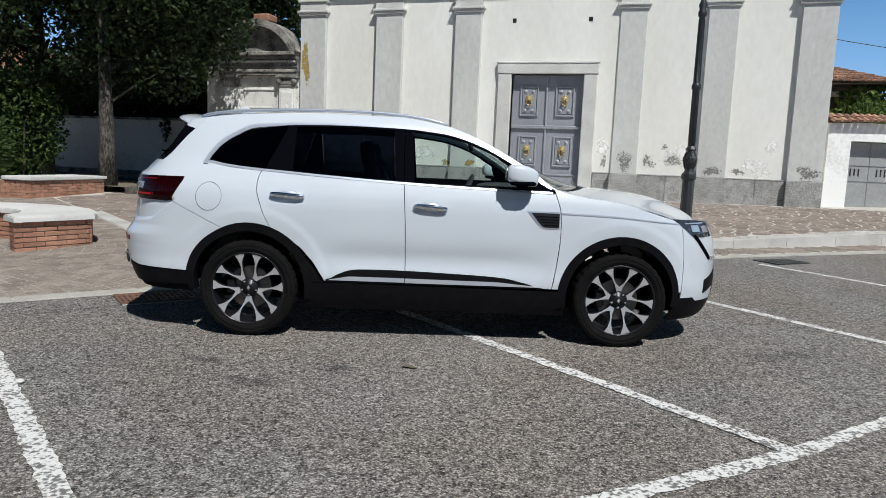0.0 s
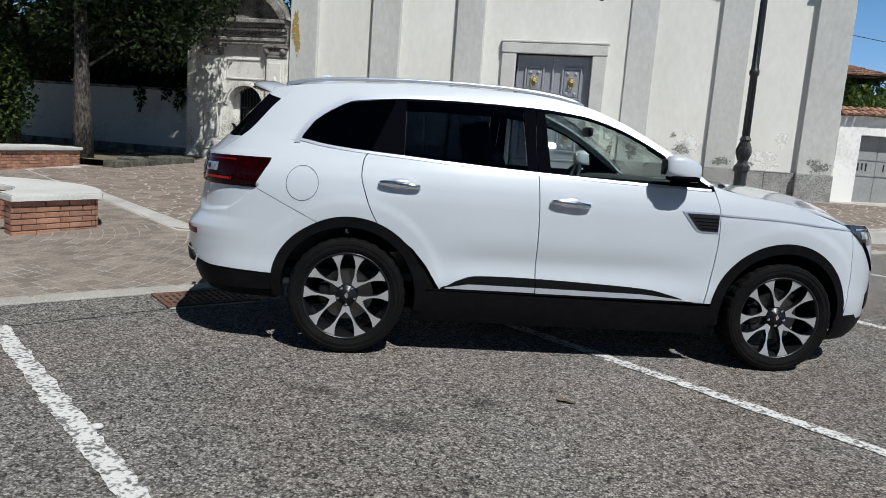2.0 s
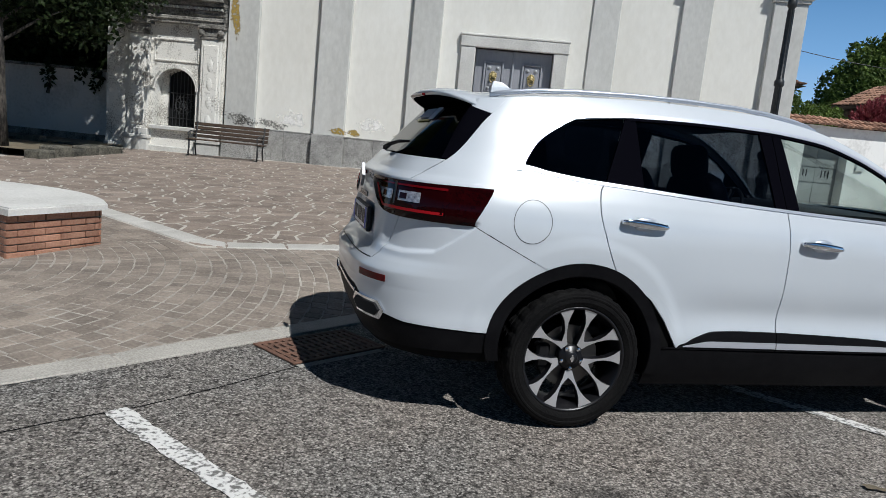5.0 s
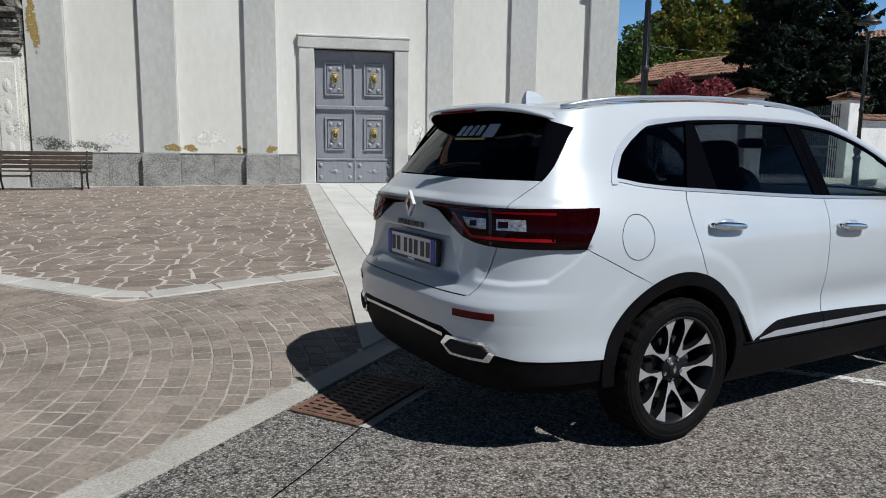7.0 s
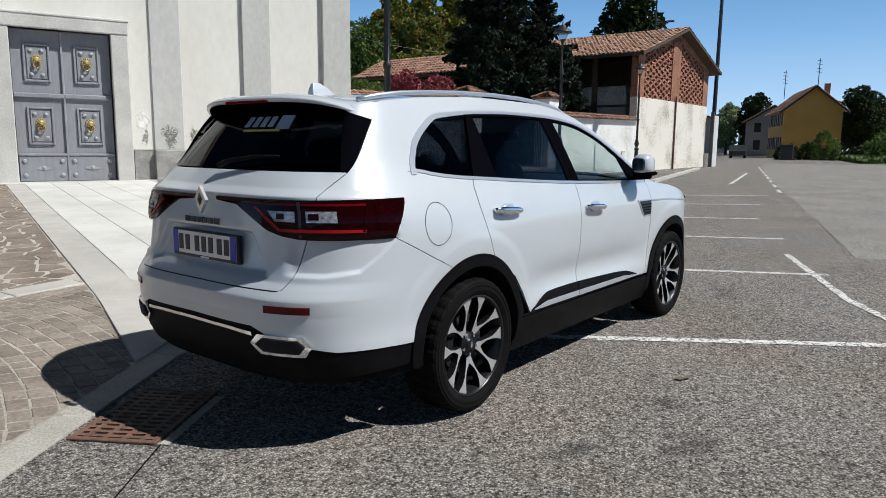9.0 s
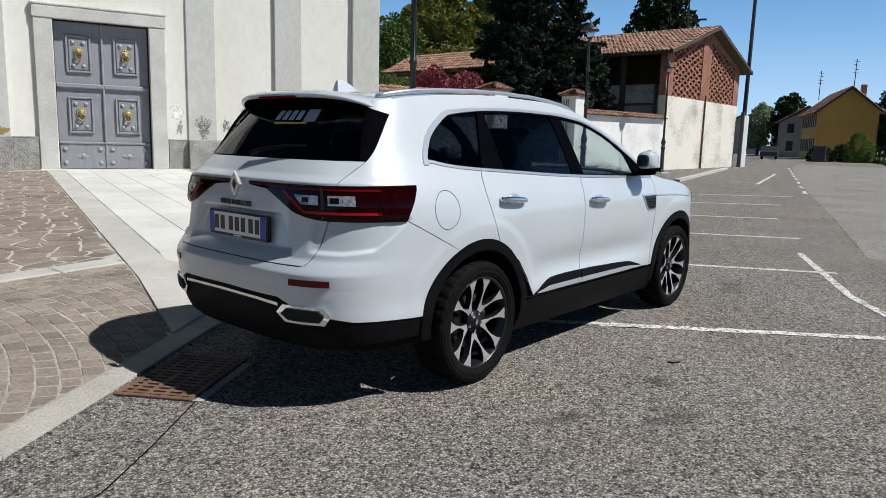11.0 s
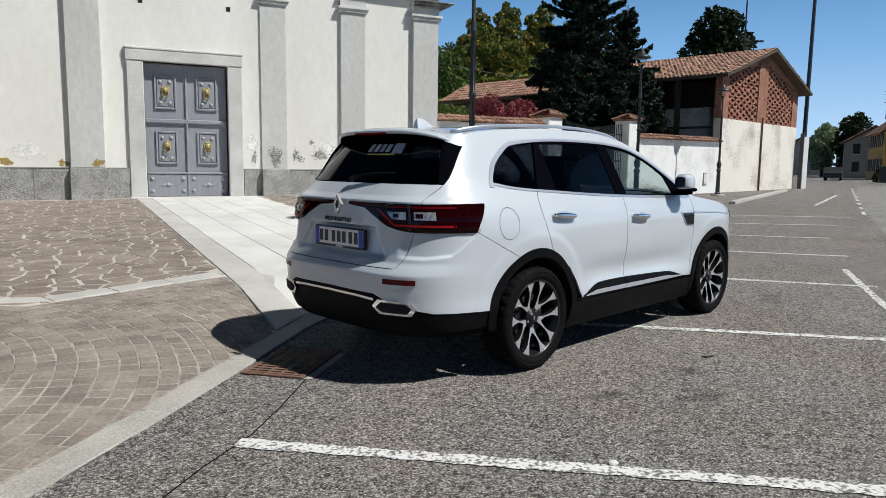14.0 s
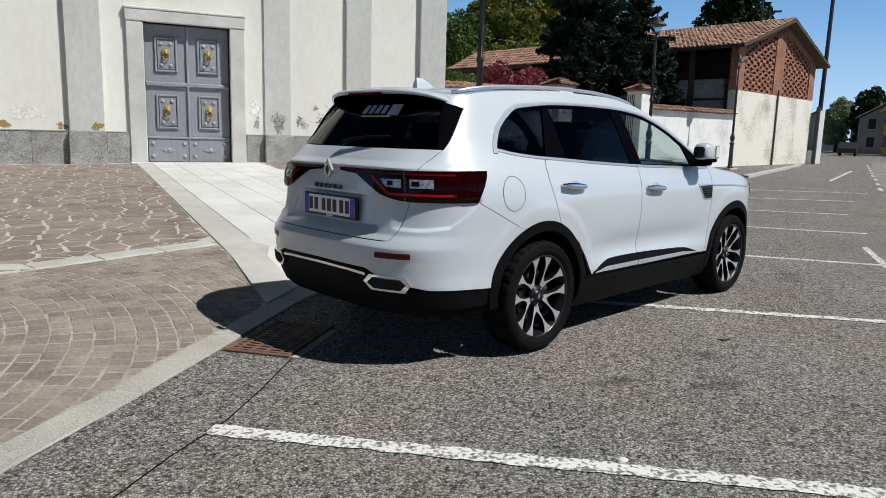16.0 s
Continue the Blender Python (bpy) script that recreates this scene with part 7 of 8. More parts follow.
border = thing("stone_border", "low border of rough stones with tree shade in their colour", "border")
rb = random.Random(5)
for i in range(12):
    x = -18.5 + 0.64 * i
    yb = 12.9 + 0.10 * (x + 11) * -0.2
    part("border_stone", boxes((x, yb - 0.18 + rb.uniform(-0.03, 0.03), 0.0, x + 0.6, yb + 0.2, 0.42 + rb.uniform(-0.05, 0.06)), bevel=0.03), M_border_shaded, border)
for i in range(6):
    y0 = 9.25 + 0.56 * i
    part("border_stone", boxes((-10.0 + rb.uniform(-0.03, 0.03) - 0.03 * i, y0, 0.0, -9.6 - 0.03 * i, y0 + 0.53, 0.40 + rb.uniform(-0.06, 0.05)), bevel=0.04), M_border_shaded, border)
tagged(sheet("soil_bed", steps((-16, -9.9, 6)), steps((9.4, 12.98, 4)), lambda x, y: 0.33, M_soil), "dark soil bed inside the stone border", "soil", "", "structure")
tagged(sheet("soil_bed", steps((-40, -10.9, 16)), steps((13.0, F + 0.5, 4)), lambda x, y: 0.36, M_soil), "dark soil bed under the trees", "soil", "", "structure")
CROWN_GAPS = ((-11.7, 9.0, 4.3, 0.95), (-13.0, 10.3, 4.55, 1.1), (-14.4, 11.7, 4.85, 1.2), (-16.3, 13.5, 5.2, 1.3), (-13.1, 9.0, 3.35, 0.7), (-15.3, 11.0, 3.65, 0.8), (-16.6, 12.2, 3.9, 0.8))
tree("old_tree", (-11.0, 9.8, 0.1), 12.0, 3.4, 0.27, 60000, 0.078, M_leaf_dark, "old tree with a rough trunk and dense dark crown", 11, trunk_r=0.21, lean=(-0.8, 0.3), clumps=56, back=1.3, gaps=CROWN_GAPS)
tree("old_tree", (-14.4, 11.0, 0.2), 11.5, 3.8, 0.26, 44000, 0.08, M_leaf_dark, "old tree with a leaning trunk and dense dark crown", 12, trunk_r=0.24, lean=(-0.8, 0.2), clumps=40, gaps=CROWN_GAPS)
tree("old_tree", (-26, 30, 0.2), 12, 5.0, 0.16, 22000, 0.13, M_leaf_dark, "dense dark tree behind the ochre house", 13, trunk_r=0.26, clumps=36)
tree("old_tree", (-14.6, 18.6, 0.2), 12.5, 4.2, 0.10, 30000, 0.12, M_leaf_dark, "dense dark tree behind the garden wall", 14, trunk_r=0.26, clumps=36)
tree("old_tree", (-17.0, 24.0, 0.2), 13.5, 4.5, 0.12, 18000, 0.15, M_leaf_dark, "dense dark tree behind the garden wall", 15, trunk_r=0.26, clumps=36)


def hedge(name, blobs, n, leaf, material, label, seed, category="hedge", stems=True):
    rnd = np.random.RandomState(seed)
    v, f = leaves(blob_points(rnd, blobs, n, 0.6), leaf, seed)
    h = thing(name, label, category, pose(0, 0, 0))
    mesh_of("foliage", v, f, material, h)
    bm = bmesh.new()
    for b in blobs if stems else blobs[:1]:
        tube([(b[0], b[1], 0.0 if stems else 1.6), (b[0] + 0.1, b[1], b[2])], [0.05, 0.02], 6, bm)
    part("branchwork", bm, M_bark, h)
    return h


rh = random.Random(9)
hedge("hedge", [(-12.6 - 0.9 * i, 7.2 + 0.75 * i + rh.uniform(-0.3, 0.3), 1.1 + rh.uniform(-0.15, 0.25) + 0.09 * i, 1.0, 0.95, 1.35 + 0.08 * i) for i in range(8)]
      + [(-14.0 - 0.9 * i, 9.9 + 0.5 * i, 1.9, 1.2, 1.1, 1.6) for i in range(6)], 30000, 0.062, M_leaf_hedge, "dense green hedge behind the brick seat", 21)
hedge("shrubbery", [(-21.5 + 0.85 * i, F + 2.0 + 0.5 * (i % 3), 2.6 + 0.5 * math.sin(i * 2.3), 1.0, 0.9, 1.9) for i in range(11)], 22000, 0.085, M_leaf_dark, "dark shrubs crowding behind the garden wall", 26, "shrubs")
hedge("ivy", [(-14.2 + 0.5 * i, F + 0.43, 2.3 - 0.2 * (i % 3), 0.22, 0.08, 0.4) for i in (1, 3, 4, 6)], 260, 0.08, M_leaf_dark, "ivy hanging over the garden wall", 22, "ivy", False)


# ---- tiled roofs ----
def tiles(bm, a, b, c, d, tw=0.21, tl=0.36, seed=1):
    """Rows of half-round tiles between eave a-b and ridge d-c."""
    a, b, c, d = (Vector(p) for p in (a, b, c, d))
    nx, ny = max(2, round((b - a).length / tw)), max(2, round((d - a).length / tl))
    rnd = random.Random(seed)
    up = (b - a).cross(d - a).normalized()
    if up.z < 0:
        up = -up

    def P(s, t):
        return (a * (1 - s) + b * s) * (1 - t) + (d * (1 - s) + c * s) * t
    for j in range(ny):
        for i in range(nx):
            s0, s1 = i / nx, (i + 0.92) / nx
            t0, t1 = j / ny, min(1, (j + 1.06) / ny)
            o = rnd.uniform(-0.012, 0.012)
            q = []
            for t, lift in ((t0 + o / 4, 0.035), (t1, 0.0)):
                for k, hgt in ((0, 0.0), (0.25, 0.06), (0.75, 0.06), (1, 0.0)):
                    q.append(bm.verts.new(P(s0 + (s1 - s0) * k, t) + up * (hgt + lift + o)))
            for k in range(3):
                bm.faces.new((q[k], q[k + 1], q[k + 5], q[k + 4]))
            bm.faces.new((q[0], q[1], q[2], q[3]))
    return bm


WD = Vector((0.944, 0.33))      # way of the long wall from the church corner to the barn
WN = Vector((-0.33, 0.944))     # behind it
W0 = Vector((6.95, 15.15))


def wp(s, n=0.0):
    p = W0 + WD * s + WN * n
    return p.x, p.y


WALL_M = Matrix(((WD.x, WN.x, 0, W0.x), (WD.y, WN.y, 0, W0.y), (0, 0, 1, 0), (0, 0, 0, 1)))


def coped_wall(name, s0, s1, h0, h1, label):
    t = thing(name, label, "wall", kind="structure")
    z0 = min(ground_z(*wp(s0)), piazza_z(*wp(s0))) - 0.2
    bm = bmesh.new()
    vs = box(bm, s0, 0, z0, s1, 0.35, h0)
    for v in vs:
        if v.co.z > z0 + 0.1:
            v.co.z = h0 + (h1 - h0) * (v.co.x - s0) / (s1 - s0)
        v.co = WALL_M @ v.co
    part("wall_body", bm, M_whitewall, t)
    bm = bmesh.new()
    f = lambda s, n, z: WALL_M @ Vector((s, n, z))
    tiles(bm, f(s0, -0.18, h0 - 0.02), f(s1, -0.18, h1 - 0.02), f(s1, 0.18, h1 + 0.2), f(s0, 0.18, h0 + 0.2), 0.19, 0.2, 3)
    tiles(bm, f(s1, 0.52, h1 - 0.02), f(s0, 0.52, h0 - 0.02), f(s0, 0.18, h0 + 0.2), f(s1, 0.18, h1 + 0.2), 0.19, 0.2, 4)
    part("coping_tiles", bm, M_tile, t, "red clay tile coping")
    return t


# by the church corner: wall with a grey metal gate
t = coped_wall("wall_gate", 0.0, 0.62, 2.72, 2.74, "cream wall with clay tile coping beside the church")
coped_wall("wall_gate", 2.05, 5.4, 2.76, 2.85, "cream wall with clay tile coping beside the church")
part("gate_lintel", boxes((0.62, 0.0, 2.28, 2.05, 0.35, 2.75), m=WALL_M), M_whitewall, t)
bm = bmesh.new()
f = lambda s, n, z: WALL_M @ Vector((s, n, z))
tiles(bm, f(0.62, -0.18, 2.72), f(2.05, -0.18, 2.74), f(2.05, 0.18, 2.96), f(0.62, 0.18, 2.94), 0.19, 0.2, 5)
part("lintel_tiles", bm, M_tile, t, "red clay tile coping")
mg = thing("metal_gate", "grey painted double-leaf metal gate with scrawled marks", "gate", WALL_M.copy())
for a, b in ((0.63, 1.33), (1.34, 2.04)):
    lf = part("gate_leaf", boxes((a, 0.28, 0.42, b, 0.32, 2.27), bevel=0.005), M_greymetal, mg)
    part("gate_rail", boxes((a, 0.26, 1.25, b, 0.28, 1.31)), M_greymetal, lf)
    part("gate_rail", boxes((a, 0.26, 1.66, b, 0.28, 1.70)), M_greymetal, lf)
    for i in range(3):
        part("scrawl_bar", boxes((a + 0.2 + 0.11 * i, 0.272, 1.38 + 0.02 * (i % 2), a + 0.235 + 0.11 * i, 0.279, 1.58)), M_plateblack, lf)
lb = tagged(part("letter_box", boxes((2.35, -0.06, 1.65, 2.62, -0.003, 1.95), bevel=0.01, m=WALL_M), M_whitemetal), "small pale metal letter box on the wall", "letter box")
part("box_flap", boxes((2.40, -0.066, 1.80, 2.57, -0.061, 1.90), m=WALL_M), M_greymetal, lb)


def pillar(s, top_z):
    t = thing("gate_pillar", "white plastered gate pillar with a tiled cap", "pillar", group="gate pillars")
    g = ground_z(*wp(s)) - 0.1
    part("shaft", boxes((s - 0.42, -0.1, g, s + 0.42, 0.6, top_z - 0.25), bevel=0.02, m=WALL_M), M_whitewall, t)
    bm = bmesh.new()
    tiles(bm, f(s - 0.55, -0.22, top_z - 0.25), f(s + 0.55, -0.22, top_z - 0.25), f(s + 0.1, 0.25, top_z), f(s - 0.1, 0.25, top_z), 0.2, 0.3, 6)
    tiles(bm, f(s + 0.55, 0.72, top_z - 0.25), f(s - 0.55, 0.72, top_z - 0.25), f(s - 0.1, 0.25, top_z), f(s + 0.1, 0.25, top_z), 0.2, 0.3, 7)
    part("tiled_cap", bm, M_tile, t)
    part("cap_bed", boxes((s - 0.5, -0.17, top_z - 0.30, s + 0.5, 0.67, top_z - 0.23), m=WALL_M), M_brick, t)


SA, SB, SG = 6.1, 11.75, 20.5    # pillars and the barn's near corner along the wall line
pillar(SA, 3.45)
pillar(SB, 3.62)
gate = thing("iron_gate", "black iron driveway gate between the pillars", "gate", WALL_M.copy())
n = 36
for i in range(n):
    s = SA + 0.45 + (SB - SA - 0.9) * i / (n - 1)
    k = abs(i - (n - 1) / 2) / (n / 2)
    part("gate_bar", tube([(s, 0.25, 0.25), (s, 0.25, 2.95 + 0.25 * k)], 0.016, 5), M_iron, gate)
for z in (0.4, 1.6, 2.7):
    part("gate_rail", boxes((SA + 0.43, 0.235, z, SB - 0.43, 0.265, z + 0.05)), M_iron, gate)
coped_wall("wall_street", SB + 0.42, SG, 2.62, 2.72, "whitewashed street wall with clay tile coping")


# ---- old barn with a lattice brick gable ----
def barn():
    t = thing("barn", "old brick barn with a lattice gable and tiled roof", "barn", WALL_M.copy())
    s0, s1, dep = SG, SG + 11.0, 15.0
    sm = (s0 + s1) / 2
    ez, rz, bz = 6.3, 7.95, 3.95
    part("plaster_wall", boxes((s0, 0, -0.2, s1, 0.4, bz)), M_barnplaster, t, "cream plaster flaking off the barn foot")
    # brick border of the gable
    bm = boxes((s0, 0.03, bz, s0 + 0.85, 0.4, ez), (s1 - 0.9, 0.03, bz, s1, 0.4, ez), (sm - 0.75, 0.03, bz, sm + 0.55, 0.4, ez + 1.2))
    prism([(s0, ez), (s1, ez), (sm, rz)], 0.05, bm, pose(0, 0.32, 0))
    part("gable_brick", bm, M_oldbrickwall, t, "weathered red brick gable")
    # black sheet behind the lattice, painting the loft's inner shade
    part("gable_shade", boxes((s0 + 0.5, 0.37, bz, s1 - 0.5, 0.39, ez)), M_gapshade, t)
    # rake of solid brick over the lattice
    bm = bmesh.new()
    for sgn in (-1, 1):
        a, b = (s0, sm) if sgn < 0 else (s1, sm)
        prism([(a, ez - 0.35), (a, ez), (b, rz), (b, rz - 0.55)], 0.3, bm, pose(0, 0.03, 0))
    part("gable_rake", bm, M_oldbrickwall, t)
    # lattice: crossing slanted courses with lozenge openings
    for a, b in ((s0 + 0.85, sm - 0.75), (sm + 0.55, s1 - 0.9)):
        w, hgt, step, rows = b - a, 3.6, 0.78, 54
        reach = hgt * 2.3
        lv, lf = [], []
        k = -reach
        while k < w:
            for sgn in (1, -1):
                for i in range(rows):
                    u = k + reach * (i / rows if sgn > 0 else 1 - i / rows)
                    z = bz + hgt * i / rows
                    lim = ez + (rz - ez) * (1 - abs(a + u - sm) / ((s1 - s0) / 2)) - 0.5
                    if -0.05 <= u <= w + 0.05 and z < lim:
                        x0, x1 = a + max(0.0, u - 0.15), a + min(w, u + 0.15)
                        y0 = 0.06 + (0.004 if sgn > 0 else 0) + 0.012 * (i % 3)
                        n = len(lv)
                        lv += [(x0, y0, z), (x1, y0, z), (x1, 0.25, z), (x0, 0.25, z), (x0, y0, z + 0.064), (x1, y0, z + 0.064), (x1, 0.25, z + 0.064), (x0, 0.25, z + 0.064)]
                        lf += [tuple(n + q for q in f) for f in ((0, 1, 5, 4), (1, 2, 6, 5), (3, 0, 4, 7), (4, 5, 6, 7), (0, 3, 2, 1))]
            k += step
        me = bpy.data.meshes.new("lattice")
        me.from_pydata(lv, [], lf)
        bm = bmesh.new()
        bm.from_mesh(me)
        bpy.data.meshes.remove(me)
        part("lattice", bm, M_brick_i, t, "open lattice of red bricks")
    part("side_wall", boxes((s0, 0.4, -0.2, s0 + 0.4, dep, 2.6), (s0, 6.5, 2.6, s0 + 0.4, 7.1, ez), (s0, dep - 0.6, 2.6, s0 + 0.4, dep, ez), (s1 - 0.4, 0.4, -0.2, s1, dep, ez), (s0, dep, -0.2, s1, dep + 0.4, ez)), M_oldbrickwall, t)
    part("loft_back", boxes((s0 + 3.5, 0.5, 0, s0 + 3.6, dep, ez)), M_oldwood, t)
    for v in (2.4, 4.4, 8.6, 10.6, 12.6):
        part("loft_post", boxes((s0 + 0.06, v, 2.6, s0 + 0.30, v + 0.24, ez - 0.25), bevel=0.01), M_oldwood, t)
    part("loft_rail", boxes((s0 + 0.10, 0.6, 3.45, s0 + 0.20, dep - 0.6, 3.57)), M_oldwood, t)
    # plaster-coloured blocks standing for hay stacked inside the barn
    for v in (1.2, 5.2, 9.2):
        part("inner_block", boxes((s0 + 1.2, v, 0.0, s0 + 3.4, v + 2.6, 4.4 + 0.2 * (v % 3)), bevel=0.08), M_barnplaster, t)
    part("eave_beam", boxes((s0 - 0.1, 0.4, ez - 0.25, s0 + 0.3, dep, ez)), M_oldwood, t)
    bm = bmesh.new()
    ov = 0.75
    sl = (rz - ez) / (sm - s0)
    tiles(bm, (s0 - ov, dep + 0.5, ez - sl * ov), (s0 - ov, -0.55, ez - sl * ov), (sm, -0.55, rz + 0.1), (sm, dep + 0.5, rz + 0.1), 0.23, 0.42, 8)
    tiles(bm, (s1 + ov, -0.55, ez - sl * ov), (s1 + ov, dep + 0.5, ez - sl * ov), (sm, dep + 0.5, rz + 0.1), (sm, -0.55, rz + 0.1), 0.23, 0.42, 9)
    part("roof_tiles", bm, M_tile, t, "uneven old clay roof tiles")
    bm = bmesh.new()
    for a in (s0 - ov, s1 + ov):
        prism([(a, ez - sl * ov - 0.14), (a, ez - sl * ov), (sm, rz + 0.07), (sm, rz - 0.07)], dep + 1.0, bm, pose(0, -0.55, 0))
    part("roof_deck", bm, M_oldwood, t)
    part("drain_pipe", tube([(sm - 0.15, -0.06, -0.1), (sm - 0.15, -0.06, bz + 0.3)], 0.05, 8), M_rust, t)


M_barnplaster = mat("flaking_plaster", (0.42, 0.38, 0.31), 0.9, color2=(0.76, 0.72, 0.64), scale=0.55, fine=9, mix=0.35, bump=0.2, bump_scale=10, contrast=(0.36, 0.5))
M_oldbrickwall = mat("old_brickwork", (0.19, 0.075, 0.045), 0.9, color2=(0.38, 0.19, 0.12), scale=1.2, fine=9, mix=0.5, bump=0.4, bump_scale=12)
barn()
ft = thing("fuse_box", "small grey meter box on the street wall", "meter box", WALL_M.copy())
part("box_body", boxes((SG - 1.75, -0.05, 0.55, SG - 1.35, -0.003, 1.15), bevel=0.01), M_greymetal, ft)
part("box_door", boxes((SG - 1.71, -0.06, 0.6, SG - 1.39, -0.051, 1.1)), M_whitemetal, ft)
bk = thing("kerb", "pale kerb along the foot of the barn wall", "kerb", kind="structure")
for k in range(9):
    a, b = Vector((18.6, 13.85)).lerp(Vector((32.4, 22.5)), k / 9), Vector((18.6, 13.85)).lerp(Vector((32.4, 22.5)), (k + 0.99) / 9)
    nn = Vector((-0.53, 0.85)) * 0.22
    slab("kerbstone", [a, b, b + nn, a + nn], ground_z, 0.10, 0.2, M_granite, bk)
# gate leaf and post past the barn
gp = thing("side_gate", "white metal gate leaf standing beside the barn", "gate", WALL_M.copy())
part("gate_sheet", boxes((SG + 11.2, -0.4, 0.1, SG + 12.2, -0.32, 3.4)), M_whitemetal, gp)
part("gate_post", boxes((SG + 11.05, -0.45, 0.0, SG + 11.2, -0.25, 3.6)), M_iron, gp)


def mast(name, x, y, h, r, label, lean=(0, 0)):
    t = thing(name, label, "pole", pose(x, y, 0))
    part("pole", tube([(0, 0, 0), (lean[0], lean[1], h)], [r, r * 0.6], 10), M_iron, t)
    return t


mast("utility_pole", 39.6, 27.2, 17, 0.15, "tall dark utility pole standing beside the barn", (0.0, -0.1))
mast("utility_pole", 50.8, 42.5, 20, 0.10, "thin far mast above the roofs")
m2 = mast("street_light", 43.8, 35.4, 11.2, 0.07, "tall double-headed street light behind the barn")
part("light_head", boxes((-0.7, -0.12, 11.2, -0.2, 0.12, 11.32), (0.2, -0.12, 11.2, 0.7, 0.12, 11.32), (-0.25, -0.04, 11.1, 0.25, 0.04, 11.2), m=pose(0, 0, 0, 0, 0, -50)), M_iron, m2)
cb = thing("overhead_cable", "thin black overhead cable sagging across the yard", "cable")
part("cable", tube([(4.5 + 13 * k, 23 + 1.0 * k, 7.1 - 1.6 * k - 0.5 * math.sin(math.pi * k)) for k in [i / 12 for i in range(13)]], 0.014, 5), M_iron, cb)


# ---- low house behind the yard ----
def low_house():
    t = thing("farm_house", "low farm building with a red tiled roof", "house", pose(16.2, 34.8, 0, 0, 0, -70.7))
    part("wall", boxes((0.4, 0.5, -0.2, 8.4, 4.8, 5.0)), M_oldwood, t)
    bm = bmesh.new()
    tiles(bm, (0, 0, 5.2), (8.8, 0, 5.2), (8.8, 2.65, 6.45), (0, 2.65, 6.45), 0.24, 0.40, 12)
    tiles(bm, (8.8, 5.3, 5.2), (0, 5.3, 5.2), (0, 2.65, 6.45), (8.8, 2.65, 6.45), 0.24, 0.40, 13)
    part("roof_tiles", bm, M_tile, t, "red clay roof tiles")
    bm = prism([(0.02, 5.05), (5.28, 5.05), (5.28, 5.17), (2.65, 6.40), (0.02, 5.17)], 8.7, m=pose(0, 0, 0, 0, 0, 90) @ Matrix.Scale(-1, 4, (0, 1, 0)))
    part("roof_deck", bm, M_oldwood, t, recalc=True)


low_house()


# ---- far row of houses along the street ----
def house(x, y, ang, w, d, h, rh, material, label, wins):
    t = thing("house", label, "house", pose(x, y, ground_z(x, y), 0, 0, ang))
    part("wall", boxes((0, 0, -0.3, w, d, h)), material, t)
    bm = bmesh.new()
    prism([(0, h), (w, h), (w / 2, h + rh)], d - 0.02, bm, pose(0, 0.01, 0))
    part("gable", bm, material, t)
    bm = bmesh.new()
    o = 0.6
    sl = rh / (w / 2)
    tiles(bm, (-o, d + o, h - sl * o), (-o, -o, h - sl * o), (w / 2, -o, h + rh + 0.15), (w / 2, d + o, h + rh + 0.15), 0.4, 0.6, 20)
    tiles(bm, (w + o, -o, h - sl * o), (w + o, d + o, h - sl * o), (w / 2, d + o, h + rh + 0.15), (w / 2, -o, h + rh + 0.15), 0.4, 0.6, 21)
    part("roof", bm, M_tile, t, "brown tiled roof")
    for sx in (0, 1):
        e = (-o, h - sl * o) if sx == 0 else (w + o, h - sl * o)
        part("verge_board", prism([e, (w / 2, h + rh + 0.12), (w / 2, h + rh - 0.16), (e[0], e[1] - 0.28)], 0.12, m=pose(0, -o - 0.1, 0)), M_oldwood, t, "dark verge board")
    part("chimney", boxes((w * 0.78, d * 0.3, h + rh * 0.2, w * 0.78 + 0.6, d * 0.3 + 0.6, h + rh + 0.7), bevel=0.03), M_brick, t)
    for (face, u, z, ww, hh) in wins:
        if face == "front":
            wd = part("window", boxes((u, -0.05, z, u + ww, 0.04, z + hh)), M_plateblack, t)
            part("window_frame", boxes((u - 0.1, -0.08, z - 0.1, u + ww + 0.1, -0.051, z)), M_stone_frame, wd)
        else:
            wd = part("window", boxes((-0.05, u, z, 0.04, u + ww, z + hh)), M_plateblack, t)
            for v in (u - 0.55, u + ww + 0.03):
                part("shutter", boxes((-0.10, v, z, -0.051, v + 0.52, z + hh)), M_oldwood, wd, "brown wooden shutter")
    return t


side = [("side", 1.5 + 3.0 * i, z, 0.9, 1.5) for i in range(4) for z in (1.0, 3.9)]
yh = house(77.6, 45.8, -50, 6.2, 13, 5.9, 2.4, M_yellow, "ochre plastered house with a tiled gable roof", side)
ant = thing("roof_aerial", "television aerial on the roof of the ochre house", "aerial", pose(80.9, 43.9, 8.3))
part("aerial_mast", tube([(0, 0, 0), (0, 0, 3.6)], 0.05, 6), M_iron, ant)
for z in (2.0, 2.4, 2.9, 3.3):
    part("aerial_rod", boxes((-0.5, -0.03, z, 0.5, 0.03, z + 0.05)), M_iron, ant)
copy_thing(ant, pose(84.0, 50.0, 7.6))
M_greyhouse = mat("grey_render", (0.26, 0.25, 0.235), 0.9, color2=(0.36, 0.35, 0.33), scale=0.5, fine=6)
house(92.0, 60.5, -52, 7, 20, 5.2, 2.0, M_greyhouse, "grey rendered house farther along the street", side + [("front", u, z, 0.9, 1.4) for u in (1.0, 3.1, 5.2) for z in (0.9, 3.4)])
house(96, 38, -40, 14, 9, 4.2, 1.8, M_greyhouse, "low grey house behind the garden", [("front", 2 + 3.2 * i, 1.2, 1.0, 1.3) for i in range(4)])
house(118, 92, -58, 8, 20, 5.2, 2.2, M_greyhouse, "grey rendered house farther along the street", side)
